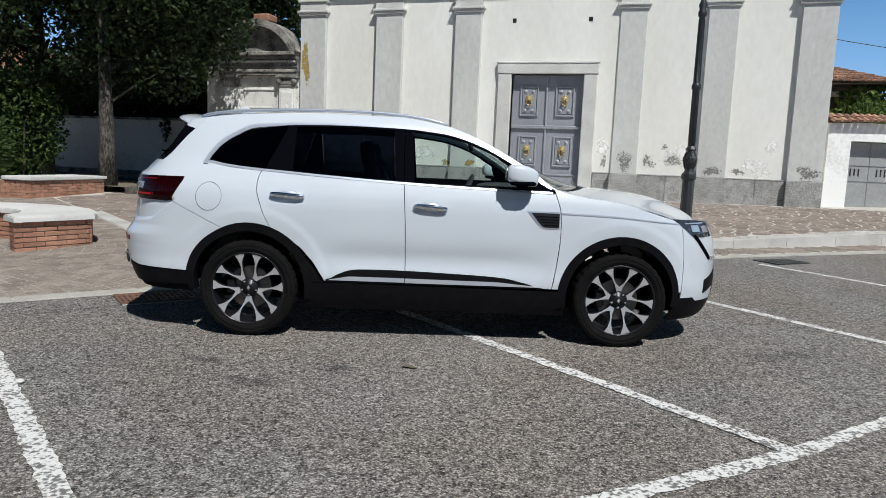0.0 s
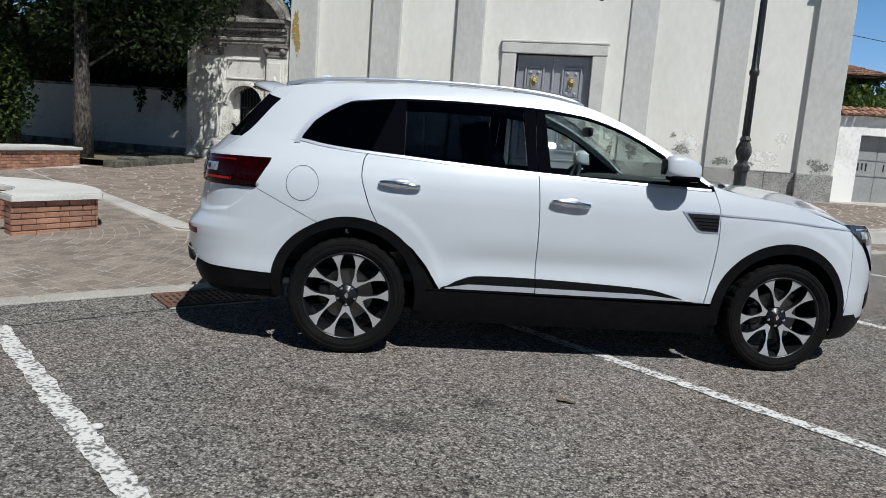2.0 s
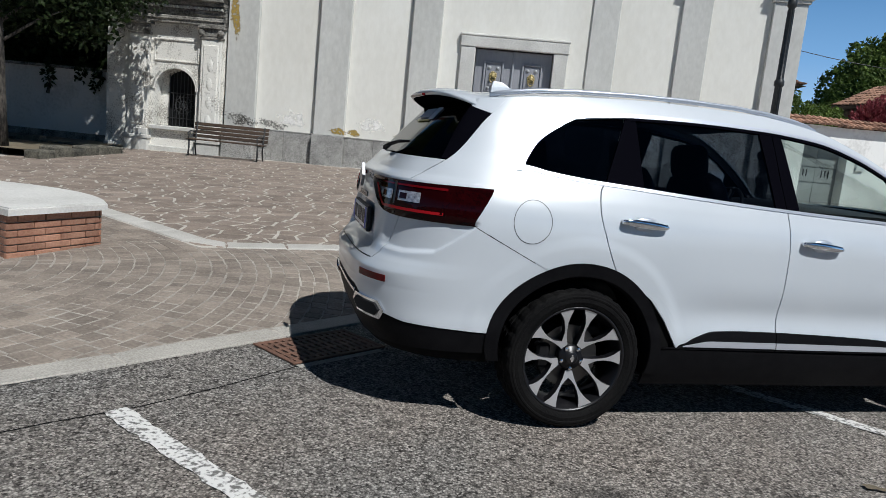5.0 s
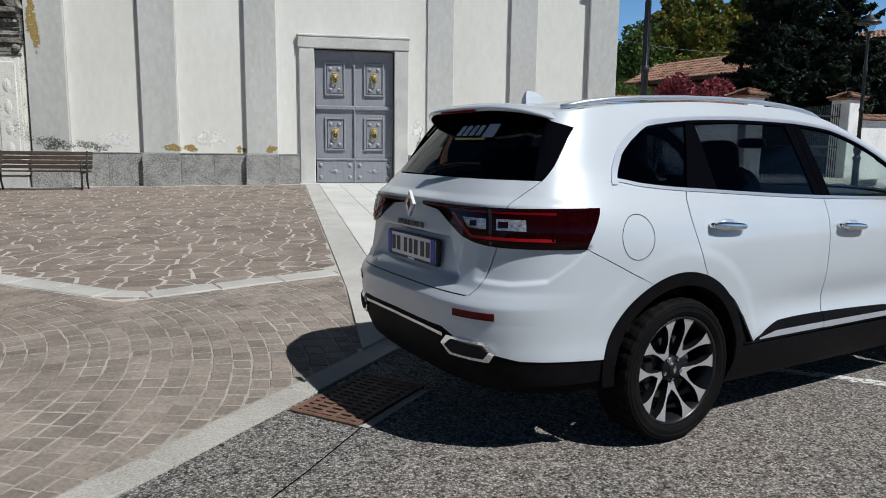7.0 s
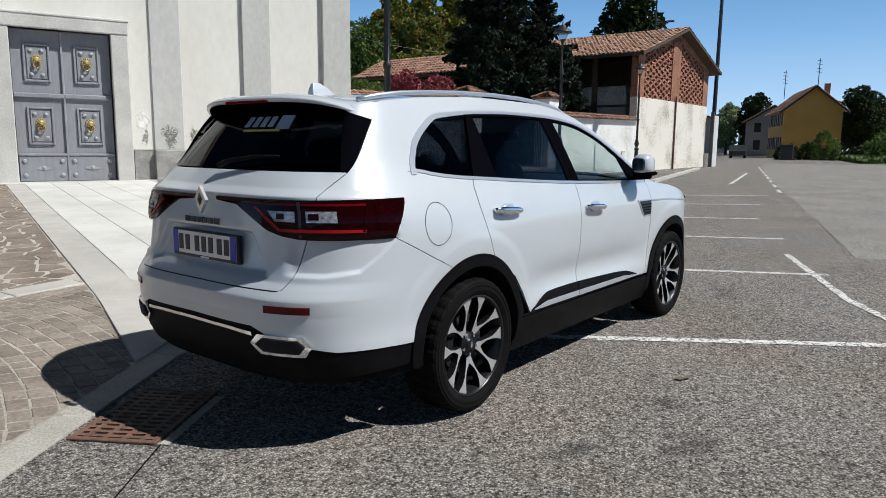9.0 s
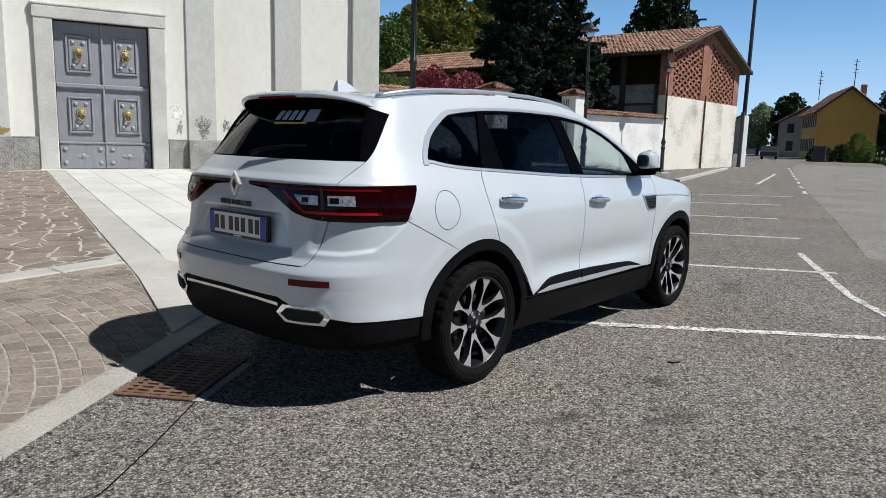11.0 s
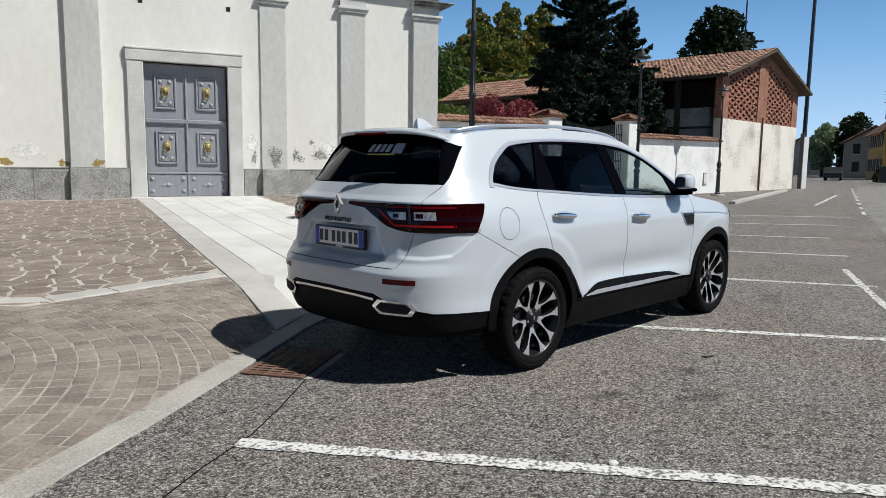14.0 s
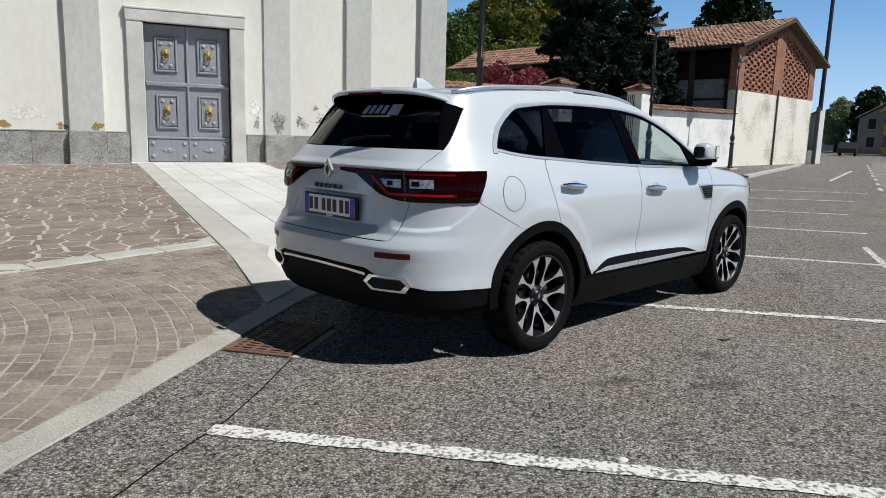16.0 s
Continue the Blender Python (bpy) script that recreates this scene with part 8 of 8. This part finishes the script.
house(-34.5, 18.5, 0, 8.7, 9, 4.7, 1.6, M_yellow, "ochre house half hidden by the trees", [("front", 4.8, 2.5, 0.9, 1.3)])


def loggia_house(x, y, w, d, h, rise):
    """House with a hipped tile roof over a deep open loggia."""
    t = thing("house", "old house with a hipped tile roof and a shaded loggia", "house", pose(x, y, 0))
    part("wall", boxes((0, 2.2, -0.2, w, d, h), (0, 0, -0.2, w, 2.2, 2.2)), M_barnplaster, t)
    part("loggia_back", boxes((0.2, 2.15, 2.2, w - 0.2, 2.195, h - 0.3)), M_oldwood, t)
    for k in range(4):
        part("loggia_post", boxes((k * (w - 0.3) / 3, 0.0, 2.2, k * (w - 0.3) / 3 + 0.3, 0.3, h - 0.25), bevel=0.02), M_barnplaster, t)
    part("loggia_beam", boxes((0, 0.0, h - 0.25, w, 0.3, h)), M_oldwood, t)
    o = 0.65
    bm = bmesh.new()
    r0, r1 = d * 0.45, w - d * 0.45
    tiles(bm, (-o, -o, h), (w + o, -o, h), (r1, d / 2, h + rise), (r0, d / 2, h + rise), 0.24, 0.40, 33)
    tiles(bm, (w + o, -o, h), (w + o, d + o, h), (r1, d / 2, h + rise), (r1, d / 2, h + rise), 0.24, 0.40, 34)
    tiles(bm, (-o, d + o, h), (-o, -o, h), (r0, d / 2, h + rise), (r0, d / 2, h + rise), 0.24, 0.40, 35)
    tiles(bm, (w + o, d + o, h), (-o, d + o, h), (r0, d / 2, h + rise), (r1, d / 2, h + rise), 0.24, 0.40, 36)
    part("roof_tiles", bm, M_tile, t, "dark weathered clay roof tiles")
    bm = bmesh.new()
    c = [bm.verts.new(p) for p in ((-o, -o, h - 0.06), (w + o, -o, h - 0.06), (w + o, d + o, h - 0.06), (-o, d + o, h - 0.06), (r0, d / 2, h + rise - 0.06), (r1, d / 2, h + rise - 0.06))]
    for q in ((3, 2, 1, 0), (0, 1, 5, 4), (1, 2, 5), (2, 3, 4, 5), (3, 0, 4)):
        bm.faces.new([c[i] for i in q])
    part("roof_deck", bm, M_oldwood, t)


loggia_house(-1.4, 26.2, 12.0, 7.0, 5.0, 1.55)
bin1 = thing("rubbish_bin", "dark wheeled rubbish container by the street", "container", pose(58.6, 33.4, ground_z(58.6, 33.4), 0, 0, 30))
part("bin_body", boxes((-0.6, -0.5, 0.1, 0.6, 0.5, 1.35), bevel=0.05), M_iron, bin1)
part("bin_lid", boxes((-0.65, -0.55, 1.35, 0.65, 0.55, 1.5), bevel=0.05), M_iron, bin1)
pc = thing("parked_car", "dark car parked far along the street", "car", pose(68.5, 45.3, ground_z(68.5, 45.3), 0, 0, 33))
part("body", prism([(-2.1, 0.3), (-2.1, 0.8), (-1.5, 0.95), (-0.9, 1.45), (0.7, 1.45), (1.3, 0.95), (2.1, 0.8), (2.1, 0.3)], 1.7, m=pose(0, -0.85, 0)), M_iron, pc)
for x in (-1.35, 1.35):
    for y in (-0.8, 0.62):
        part("wheel", lathe([(0.32, 0), (0.32, 0.18)], 14, m=pose(x, y + 0.18, 0.32, 90, 0, 0)), M_rubber, pc)

# ---- trees behind the walls ----
def conifer(base, height, radius, n, label, seed, leaf=0.10, low=0.02):
    """A fir: whorls of drooping boughs, each feathered with needle sprays, and a bare tip."""
    rnd = np.random.RandomState(seed)
    t = thing("fir_tree", label, "tree", pose(*base))
    part("trunk", tube([(0, 0, height * k / 6) for k in range(7)], [0.028 * height * (1 - 0.92 * k / 6) for k in range(7)], 8), M_bark, t, smooth=True)
    boughs, bm = [], bmesh.new()
    z = low * height
    while z < height * 0.985:
        q = z / height
        env = radius * (1 - q) ** 0.72 * (0.72 + 0.28 * min(1, q / 0.15))
        for k in range(6 if q < 0.8 else 5):
            a = rnd.uniform(0, 6.283)
            ln = env * rnd.uniform(0.62, 1.18) + 0.10
            lift = ln * rnd.uniform(-0.18, 0.22) + (0.25 * ln if q > 0.7 else 0)
            boughs.append((z, a, ln, lift))
            d = Vector((math.cos(a), math.sin(a), 0))
            tube([Vector((0, 0, z)), d * ln * 0.6 + Vector((0, 0, z + lift * 0.4)), d * ln * 0.95 + Vector((0, 0, z + lift))], [0.035, 0.02, 0.006], 4, bm)
        z += height * 0.020 + 0.05
    part("boughs", bm, M_bark, t)
    w = np.array([b[2] for b in boughs])
    cnt = np.maximum(8, (n * w / w.sum())).astype(int)
    pts = []
    for (z, a, ln, lift), c in zip(boughs, cnt):
        u = rnd.uniform(0.12, 1.0, c) ** 0.8
        side = rnd.normal(size=c) * 0.17 * ln * (1.12 - u) + rnd.normal(size=c) * 0.04
        drop = -np.abs(rnd.normal(size=c)) * 0.10 * (0.5 + ln * 0.25)
        x, y = np.cos(a) * ln * u - np.sin(a) * side, np.sin(a) * ln * u + np.cos(a) * side
        pts.append(np.stack([x, y, z + lift * u * u + drop], 1))
    v, f = leaves(np.concatenate(pts), leaf, seed + 1)
    mesh_of("crown", v, f, M_leaf_fir, t)
    return t


conifer((18.4, 23.2, 0.1), 11.6, 4.1, 62000, "tall dark fir tree behind the gate", 31, leaf=0.12)
conifer((21.1, 23.3, 0.1), 9.2, 2.9, 30000, "dark fir tree beside the barn", 32, leaf=0.12)
conifer((16.6, 21.6, 0.1), 6.4, 2.0, 12000, "low dark fir behind the gate", 35)
conifer((22.7, 23.4, 0.1), 6.2, 1.8, 11000, "low dark fir beside the barn", 36)
k = 0
for x, y, h, r, two in ((27.5, 56, 12.8, 4.2, None), (24.0, 52, 7.2, 2.6, None), (31.0, 57, 16.5, 3.2, M_leaf_yel), (34.5, 57.5, 17.5, 3.4, M_leaf_yel), (38.2, 57, 17.5, 3.4, M_leaf_yel), (42, 58, 16.5, 3.8, None)):
    tree("poplar_tree", (x, y, 0), h, r, 0.12, 17000, 0.20, M_leaf_mid, "tall leafy tree turning yellow behind the farm" if two else "tall green leafy tree behind the farm", 50 + k, trunk_r=0.25, clumps=34, shape="column", second=two)
    k += 1
tree("lone_tree", (57.0, 51.5, 0), 18.0, 4.3, 0.3, 9000, 0.34, M_leaf_dark, "dark round-topped tree behind the barn roof", 70, trunk_r=0.35, clumps=36)
hedge("red_shrub", [(11.2 + 0.45 * i, 19.9 + 0.3 * (i % 3), 2.85 + 0.30 * math.sin(i * 1.7), 0.75, 0.7, 1.1) for i in range(6)], 6000, 0.085, M_leaf_red, "shrub with red leaves behind the wall", 23, "shrub")
tree("garden_tree", (10.6, 26.5, 0.1), 4.9, 1.7, 0.2, 5000, 0.13, M_leaf_mid, "small green garden tree behind the wall", 72, trunk_r=0.08, clumps=20)
hedge("gate_shrub", [(8.2 + 0.5 * i, 17.4 + 0.2 * i, 2.6, 0.5, 0.5, 0.9) for i in range(3)], 2200, 0.07, M_leaf_mid, "green shrub rising over the wall", 24, "shrub")
# far street trees; the palest have distance haze in their leaf colour
for i, (x, y, h, r, lm) in enumerate(((104, 72.5, 8.6, 2.6, M_leaf_haze), (96, 62.0, 9.3, 2.9, M_leaf_dark), (97, 47.5, 9.4, 3.0, M_leaf_dark), (106, 50, 9, 4.0, M_leaf_dark),
                                       (84, 32, 6, 2.6, M_leaf_mid), (90, 28, 7.5, 3.2, M_leaf_mid), (128, 78, 9, 4.0, M_leaf_haze), (135, 62, 10, 4.2, M_leaf_mid), (98, 24, 8, 3.4, M_leaf_mid), (110, 30, 9, 3.8, M_leaf_dark))):
    tree("street_tree", (x, y, 0.2), h, r, 0.15, 4200, 0.26, lm, "far street tree with haze painted into its leaves" if lm is M_leaf_haze else "green garden tree far along the street", 90 + i, trunk_r=0.2, clumps=22)
hedge("garden_bush", [(66.6, 34.6, 1.7, 0.85, 0.8, 1.5), (67.6, 34.2, 1.2, 0.7, 0.7, 1.2), (65.8, 35.0, 1.1, 0.6, 0.6, 1.1)], 3000, 0.11, M_leaf_bush, "bright green bush before the ochre house", 27, "bush")
hedge("garden_hedge", [(63.5 + 1.15 * i, 36.9 - 0.55 * i + 0.3 * (i % 2), 0.75, 0.9, 0.7, 0.85 + 0.2 * (i % 3)) for i in range(9)], 6000, 0.12, M_leaf_dark, "dark low hedge before the ochre house", 28)
hedge("verge_bushes", [(68 + 2.6 * i, 30.5 + 0.9 * i - 0.4 * (i % 2), 1.0, 1.4, 1.2, 1.2 + 0.5 * (i % 3)) for i in range(7)], 5000, 0.22, M_leaf_mid, "green bushes on the verge before the ochre house", 25, "bushes")
# grass verge along the street
rg = np.random.RandomState(3)
pts = []
for _ in range(15000):
    u, w = rg.uniform(0, 1), rg.uniform(0, 1) ** 1.5
    x, y = 56 + 22 * u + 13 * w, 25.5 + 14.5 * u - 18 * w
    pts.append((x, y, ground_z(x, y) + 0.15 + 0.25 * rg.uniform()))
v, fcs = leaves(np.array(pts), 0.22, 77)
tagged(mesh_of("grass", v, fcs, M_grass), "rough green grass on the verge", "grass", "", "stuff")
verge = strip_mesh("verge", [(56, 25.3), (78, 39.8), (124, 57), (203, 96)], [(70, -10), (110, 0), (160, 15), (260, 40)], ground_z, M_grass, 0.02, "grassy verge beside the street", "verge")


# ---- paving stones, one by one ----
def band_y(x):
    return float(np.interp(x, [-16, -7.5, -4.4, -3.0, -1.19, 2.4], [11.4, 5.4, 3.15, 2.15, 2.95, 4.6]))


def path_x(y):
    """Left edge of the pale stone path to the church door."""
    return -1.12 - 0.040 * (y - 0.9)


def prism_stone(poly, z, h, bev=0.008):
    """Vertices and faces of a flat stone with a chamfered rim over a plan polygon."""
    c = sum(poly, Vector((0, 0))) / len(poly)
    n = len(poly)
    vs, fs = [], []
    for p in poly:
        vs.append((p.x, p.y, z(p.x, p.y) - 0.012))
    for p in poly:
        vs.append((p.x, p.y, z(p.x, p.y) + h - bev * 0.6))
    for p in poly:
        q = p + (c - p).normalized() * min(bev, (c - p).length * 0.3)
        vs.append((q.x, q.y, z(p.x, p.y) + h))
    for k in (0, n):
        for i in range(n):
            j = (i + 1) % n
            fs.append((k + i, k + j, k + n + j, k + n + i))
    fs.append(tuple(range(2 * n, 3 * n)))
    return vs, fs


def lay(stones, z, name, parent, material, joint_material, near, h=0.008, seed=1, label="", limit=300):
    """Stones near the given spot become parts of their own; the rest join one mesh."""
    rnd = random.Random(seed)
    order = sorted(range(len(stones)), key=lambda i: (sum(stones[i], Vector((0, 0))) / len(stones[i]) - Vector(near)).length)
    allv, allf = [], []
    for rank, i in enumerate(order):
        vs, fs = prism_stone(stones[i], z, h + rnd.uniform(-0.003, 0.003))
        if rank < limit:
            me = bpy.data.meshes.new(name)
            me.from_pydata(vs, [], fs)
            me.materials.append(material)
            ob = new(name, me)
            ob.parent = parent
        else:
            k = len(allv)
            allv += vs
            allf += [tuple(a + k for a in f) for f in fs]
    if allv:
        me = bpy.data.meshes.new(name + "_field")
        me.from_pydata(allv, [], allf)
        me.materials.append(joint_material)
        ob = new(name + "_field", me)
        tagged(ob, label, "paving", "", "stuff")


def clip(poly, p, n):
    """Keep the part of a convex polygon on the side of p that n points away from."""
    out = []
    for i in range(len(poly)):
        a, b = poly[i], poly[(i + 1) % len(poly)]
        da, db = (a - p).dot(n), (b - p).dot(n)
        if da <= 0:
            out.append(a)
        if da * db < 0:
            out.append(a + (b - a) * (da / (da - db)))
    return out


def crazy(x0, x1, y0, y1, pitch, inside, seed, joint=0.018):
    """Irregular stones: cells about jittered seeds, shrunk to leave the joints."""
    rnd = random.Random(seed)
    nx, ny = int((x1 - x0) / pitch), int((y1 - y0) / pitch)
    sd = {(i, j): Vector((x0 + (i + 0.5 + rnd.uniform(-0.42, 0.42)) * pitch, y0 + (j + 0.5 + rnd.uniform(-0.42, 0.42)) * pitch)) for i in range(-2, nx + 2) for j in range(-2, ny + 2)}
    out = []
    for i in range(nx):
        for j in range(ny):
            s = sd[i, j]
            if not inside(s.x, s.y):
                continue
            poly = [s + Vector(v) * pitch * 1.6 for v in ((-1, -1), (1, -1), (1, 1), (-1, 1))]
            for di in range(-2, 3):
                for dj in range(-2, 3):
                    if (di or dj) and (i + di, j + dj) in sd:
                        o = sd[i + di, j + dj]
                        n = (o - s).normalized()
                        poly = clip(poly, (s + o) / 2 - n * joint * rnd.uniform(0.35, 0.75), n)
                        if len(poly) < 3:
                            break
            if len(poly) >= 3:
                poly = [p + Vector((rnd.uniform(-0.008, 0.008), rnd.uniform(-0.008, 0.008))) for p in poly]
                out.append(poly)
    return out


field = lambda x, y: band_y(x) - 0.05 < y < F - 0.32 and x < path_x(y) + 0.12 and math.hypot(x + 5.15, y - 0.95) > 1.60 and not (x < -10.2 and y < 9.5) and not (x < -10.8 and y > 12.4)
st = crazy(-15.0, -1.2, 2.2, F - 0.1, 0.275, field, 5, 0.030)
trimmed = []
for poly in st:
    m = sum(poly, Vector((0, 0))) / len(poly)
    d = Vector((0.2, band_y(m.x + 0.1) - band_y(m.x - 0.1))).normalized()
    poly = clip(poly, Vector((path_x(m.y) - 0.012, m.y)), Vector((1, 0.04)).normalized())
    if len(poly) >= 3:
        poly = clip(poly, Vector((m.x, band_y(m.x))) + Vector((-d.y, d.x)) * 0.05, Vector((d.y, -d.x)))
    if len(poly) >= 3 and abs(sum(poly[i].x * poly[i - 1].y - poly[i - 1].x * poly[i].y for i in range(len(poly)))) > 0.01:
        trimmed.append(poly)
st = trimmed
lay(st, square_z, "paving_stone", pavement, M_porphyry, M_porphyry_i, (-2.6, 4.6), 0.006, 6, "irregular brown porphyry slabs with pale joints")
field2 = lambda x, y: y > max(raised_y(x) + 0.5 if x > 2.4 else kerb_y(x) + 0.6, 0) and y < F - 0.32 and x > path_x(y) + 3.08
st = crazy(1.2, 11, 3.5, F + 1.0, 0.285, lambda x, y: field2(x, y) and y < 15.0 + 0.35 * max(0, x - 7) - 0.2, 7, 0.036)
lay(st, lambda x, y: square_z(x, y) if x < 2.4 else piazza_z(x, y) + 0.004, "paving_stone", pavement, M_porphyry, M_porphyry_i, (3.0, 12.0), 0.006, 8, "irregular brown porphyry slabs before the church", limit=60)


# setts in rings about the round seat
def setts():
    rnd = random.Random(3)
    c = Vector((-5.2, 0.2))
    out = []
    r = 0.4
    while r < 9.5:
        w = 0.119 + rnd.uniform(-0.007, 0.007)
        a = -70 * math.pi / 180 + rnd.uniform(0, 0.1)
        while a < 5.06:
            ln = rnd.uniform(0.10, 0.155)
            da = ln / r
            m = c + Vector((math.cos(a + da / 2), math.sin(a + da / 2))) * (r + w / 2)
            ok = m.y < band_y(m.x) + 0.15 and m.x < path_x(m.y) + 0.1 and (m.y - kerb_y(m.x)) * 0.62 > 0.11 and m.x > -12
            if ok:
                g, gr = rnd.uniform(0.002, 0.006) / r, rnd.uniform(0.002, 0.0055)
                q = [(r + gr, a + g), (r + w - gr, a + g), (r + w - gr, a + da - g), (r + gr, a + da - g)]
                poly = [c + Vector((math.cos(b), math.sin(b))) * (k + rnd.uniform(-0.006, 0.006)) for k, b in q]
                for edge, side in ((lambda x: kerb_y(x), 1), (lambda x: band_y(x), -1)):
                    x0, x1 = m.x - 0.1, m.x + 0.1
                    d = Vector((0.2, edge(x1) - edge(x0))).normalized()
                    n = Vector((d.y, -d.x)) * side
                    off = 0.195 if side > 0 else 0.005
                    if len(poly) >= 3:
                        poly = clip(poly, Vector((m.x, edge(m.x))) - n * off, n)
                if len(poly) >= 3:
                    poly = clip(poly, Vector((path_x(m.y) - 0.008, m.y)), Vector((1, 0.04)))
                if len(poly) >= 3:
                    area = abs(sum(poly[i].x * poly[i - 1].y - poly[i - 1].x * poly[i].y for i in range(len(poly)))) / 2
                    if area > 0.002:
                        out.append(poly)
            a += da
        r += w
    return [[p for p in q] for q in out]


bm = bmesh.new()
bx = steps((-12, -1.17, 60))
rows = [[bm.verts.new((x, y, square_z(x, y) + 0.0025)) for y in [kerb_y(x) + 0.25 + (max(band_y(x), kerb_y(x) + 0.3) - kerb_y(x) - 0.25) * j / 24 for j in range(25)]] for x in bx]
for a, b in zip(rows, rows[1:]):
    for j in range(24):
        bm.faces.new((a[j], b[j], b[j + 1], a[j + 1]))
tagged(part("sett_bed", bm, M_bed, smooth=True), "dirty sand between the small setts", "paving", "", "structure")
lay(setts(), square_z, "sett", pavement, M_sett, M_sett_i, (-2.6, -0.2), 0.006, 9, "rings of small grey-brown porphyry setts")

# pale band between setts and slabs
bd = thing("paving_band", "pale stone band crossing the brown paving", "paving band", kind="structure")
rw = along([(-1.20, 2.98), (-3.0, 2.18), (-4.4, 3.18), (-7.5, 5.42)], 0.58)
for (p, d), (q, e) in zip(rw, rw[1:]):
    s0, s1 = Vector((d.y, -d.x)) * 0.26, Vector((e.y, -e.x)) * 0.26
    dd = (q - p).normalized() * 0.005
    slab("band_stone", [p + dd, q - dd, q + s1 - dd, p + s0 + dd], square_z, 0.012, 0.06, M_granite, bd)

# pale slabs of the path to the door
pt = thing("stone_path", "pale granite slab path leading to the church door", "path", kind="structure")
rs = random.Random(12)
cols = [0.0, 0.36, 0.88, 1.40, 1.92, 2.44, 2.95]
for k in range(6):
    y = kerb_y(path_x(1) + cols[k + 1]) + 0.40
    first = True
    while y < F - 0.36:
        ln = rs.uniform(1.3, 2.4) if k else rs.uniform(0.7, 1.0)
        y2 = min(F - 0.36, y + ln)
        if F - 0.36 - y2 < 0.4:
            y2 = F - 0.36
        a, b = cols[k] + 0.004, cols[k + 1] - 0.004
        low_l, low_r = y + 0.003, y + 0.003
        if first:
            low_l, low_r = kerb_y(path_x(y) + a) + 0.33, kerb_y(path_x(y) + b) + 0.33
            first = False
        n = max(1, int((y2 - y) / 0.8))
        slab("path_slab", [Vector((path_x(y) + a, low_l)), Vector((path_x(y) + b, low_r)), Vector((path_x(y2) + b, y2 - 0.003)), Vector((path_x(y2) + a, y2 - 0.003))], square_z, 0.016, 0.06, M_whitestone if k else M_granite, pt, bev=0.006)
        y = y2
# rubble row behind the raised kerb
st = crazy(2.4, 16, 3, 16, 0.16, lambda x, y: raised_y(x) + 0.18 < y < raised_y(x) + 0.48, 15, 0.02)
lay(st, lambda x, y: piazza_z(x, y) + 0.004, "kerb_sett", pavement, M_granite, M_granite_i, (4, 8), 0.012, 4, "row of small pale setts behind the kerb", limit=40)
# dark setts on the low side of the kerb
st = crazy(2.4, 14, 5, 16, 0.15, lambda x, y: kerb_y(x) + 0.36 < y < raised_y(x) - 0.06, 16, 0.012)
lay(st, lambda x, y: ground_z(x, y) + 0.006, "gutter_sett", pavement, M_sett, M_sett_i, (4, 7), 0.008, 5, "brown setts along the foot of the kerb", limit=60)
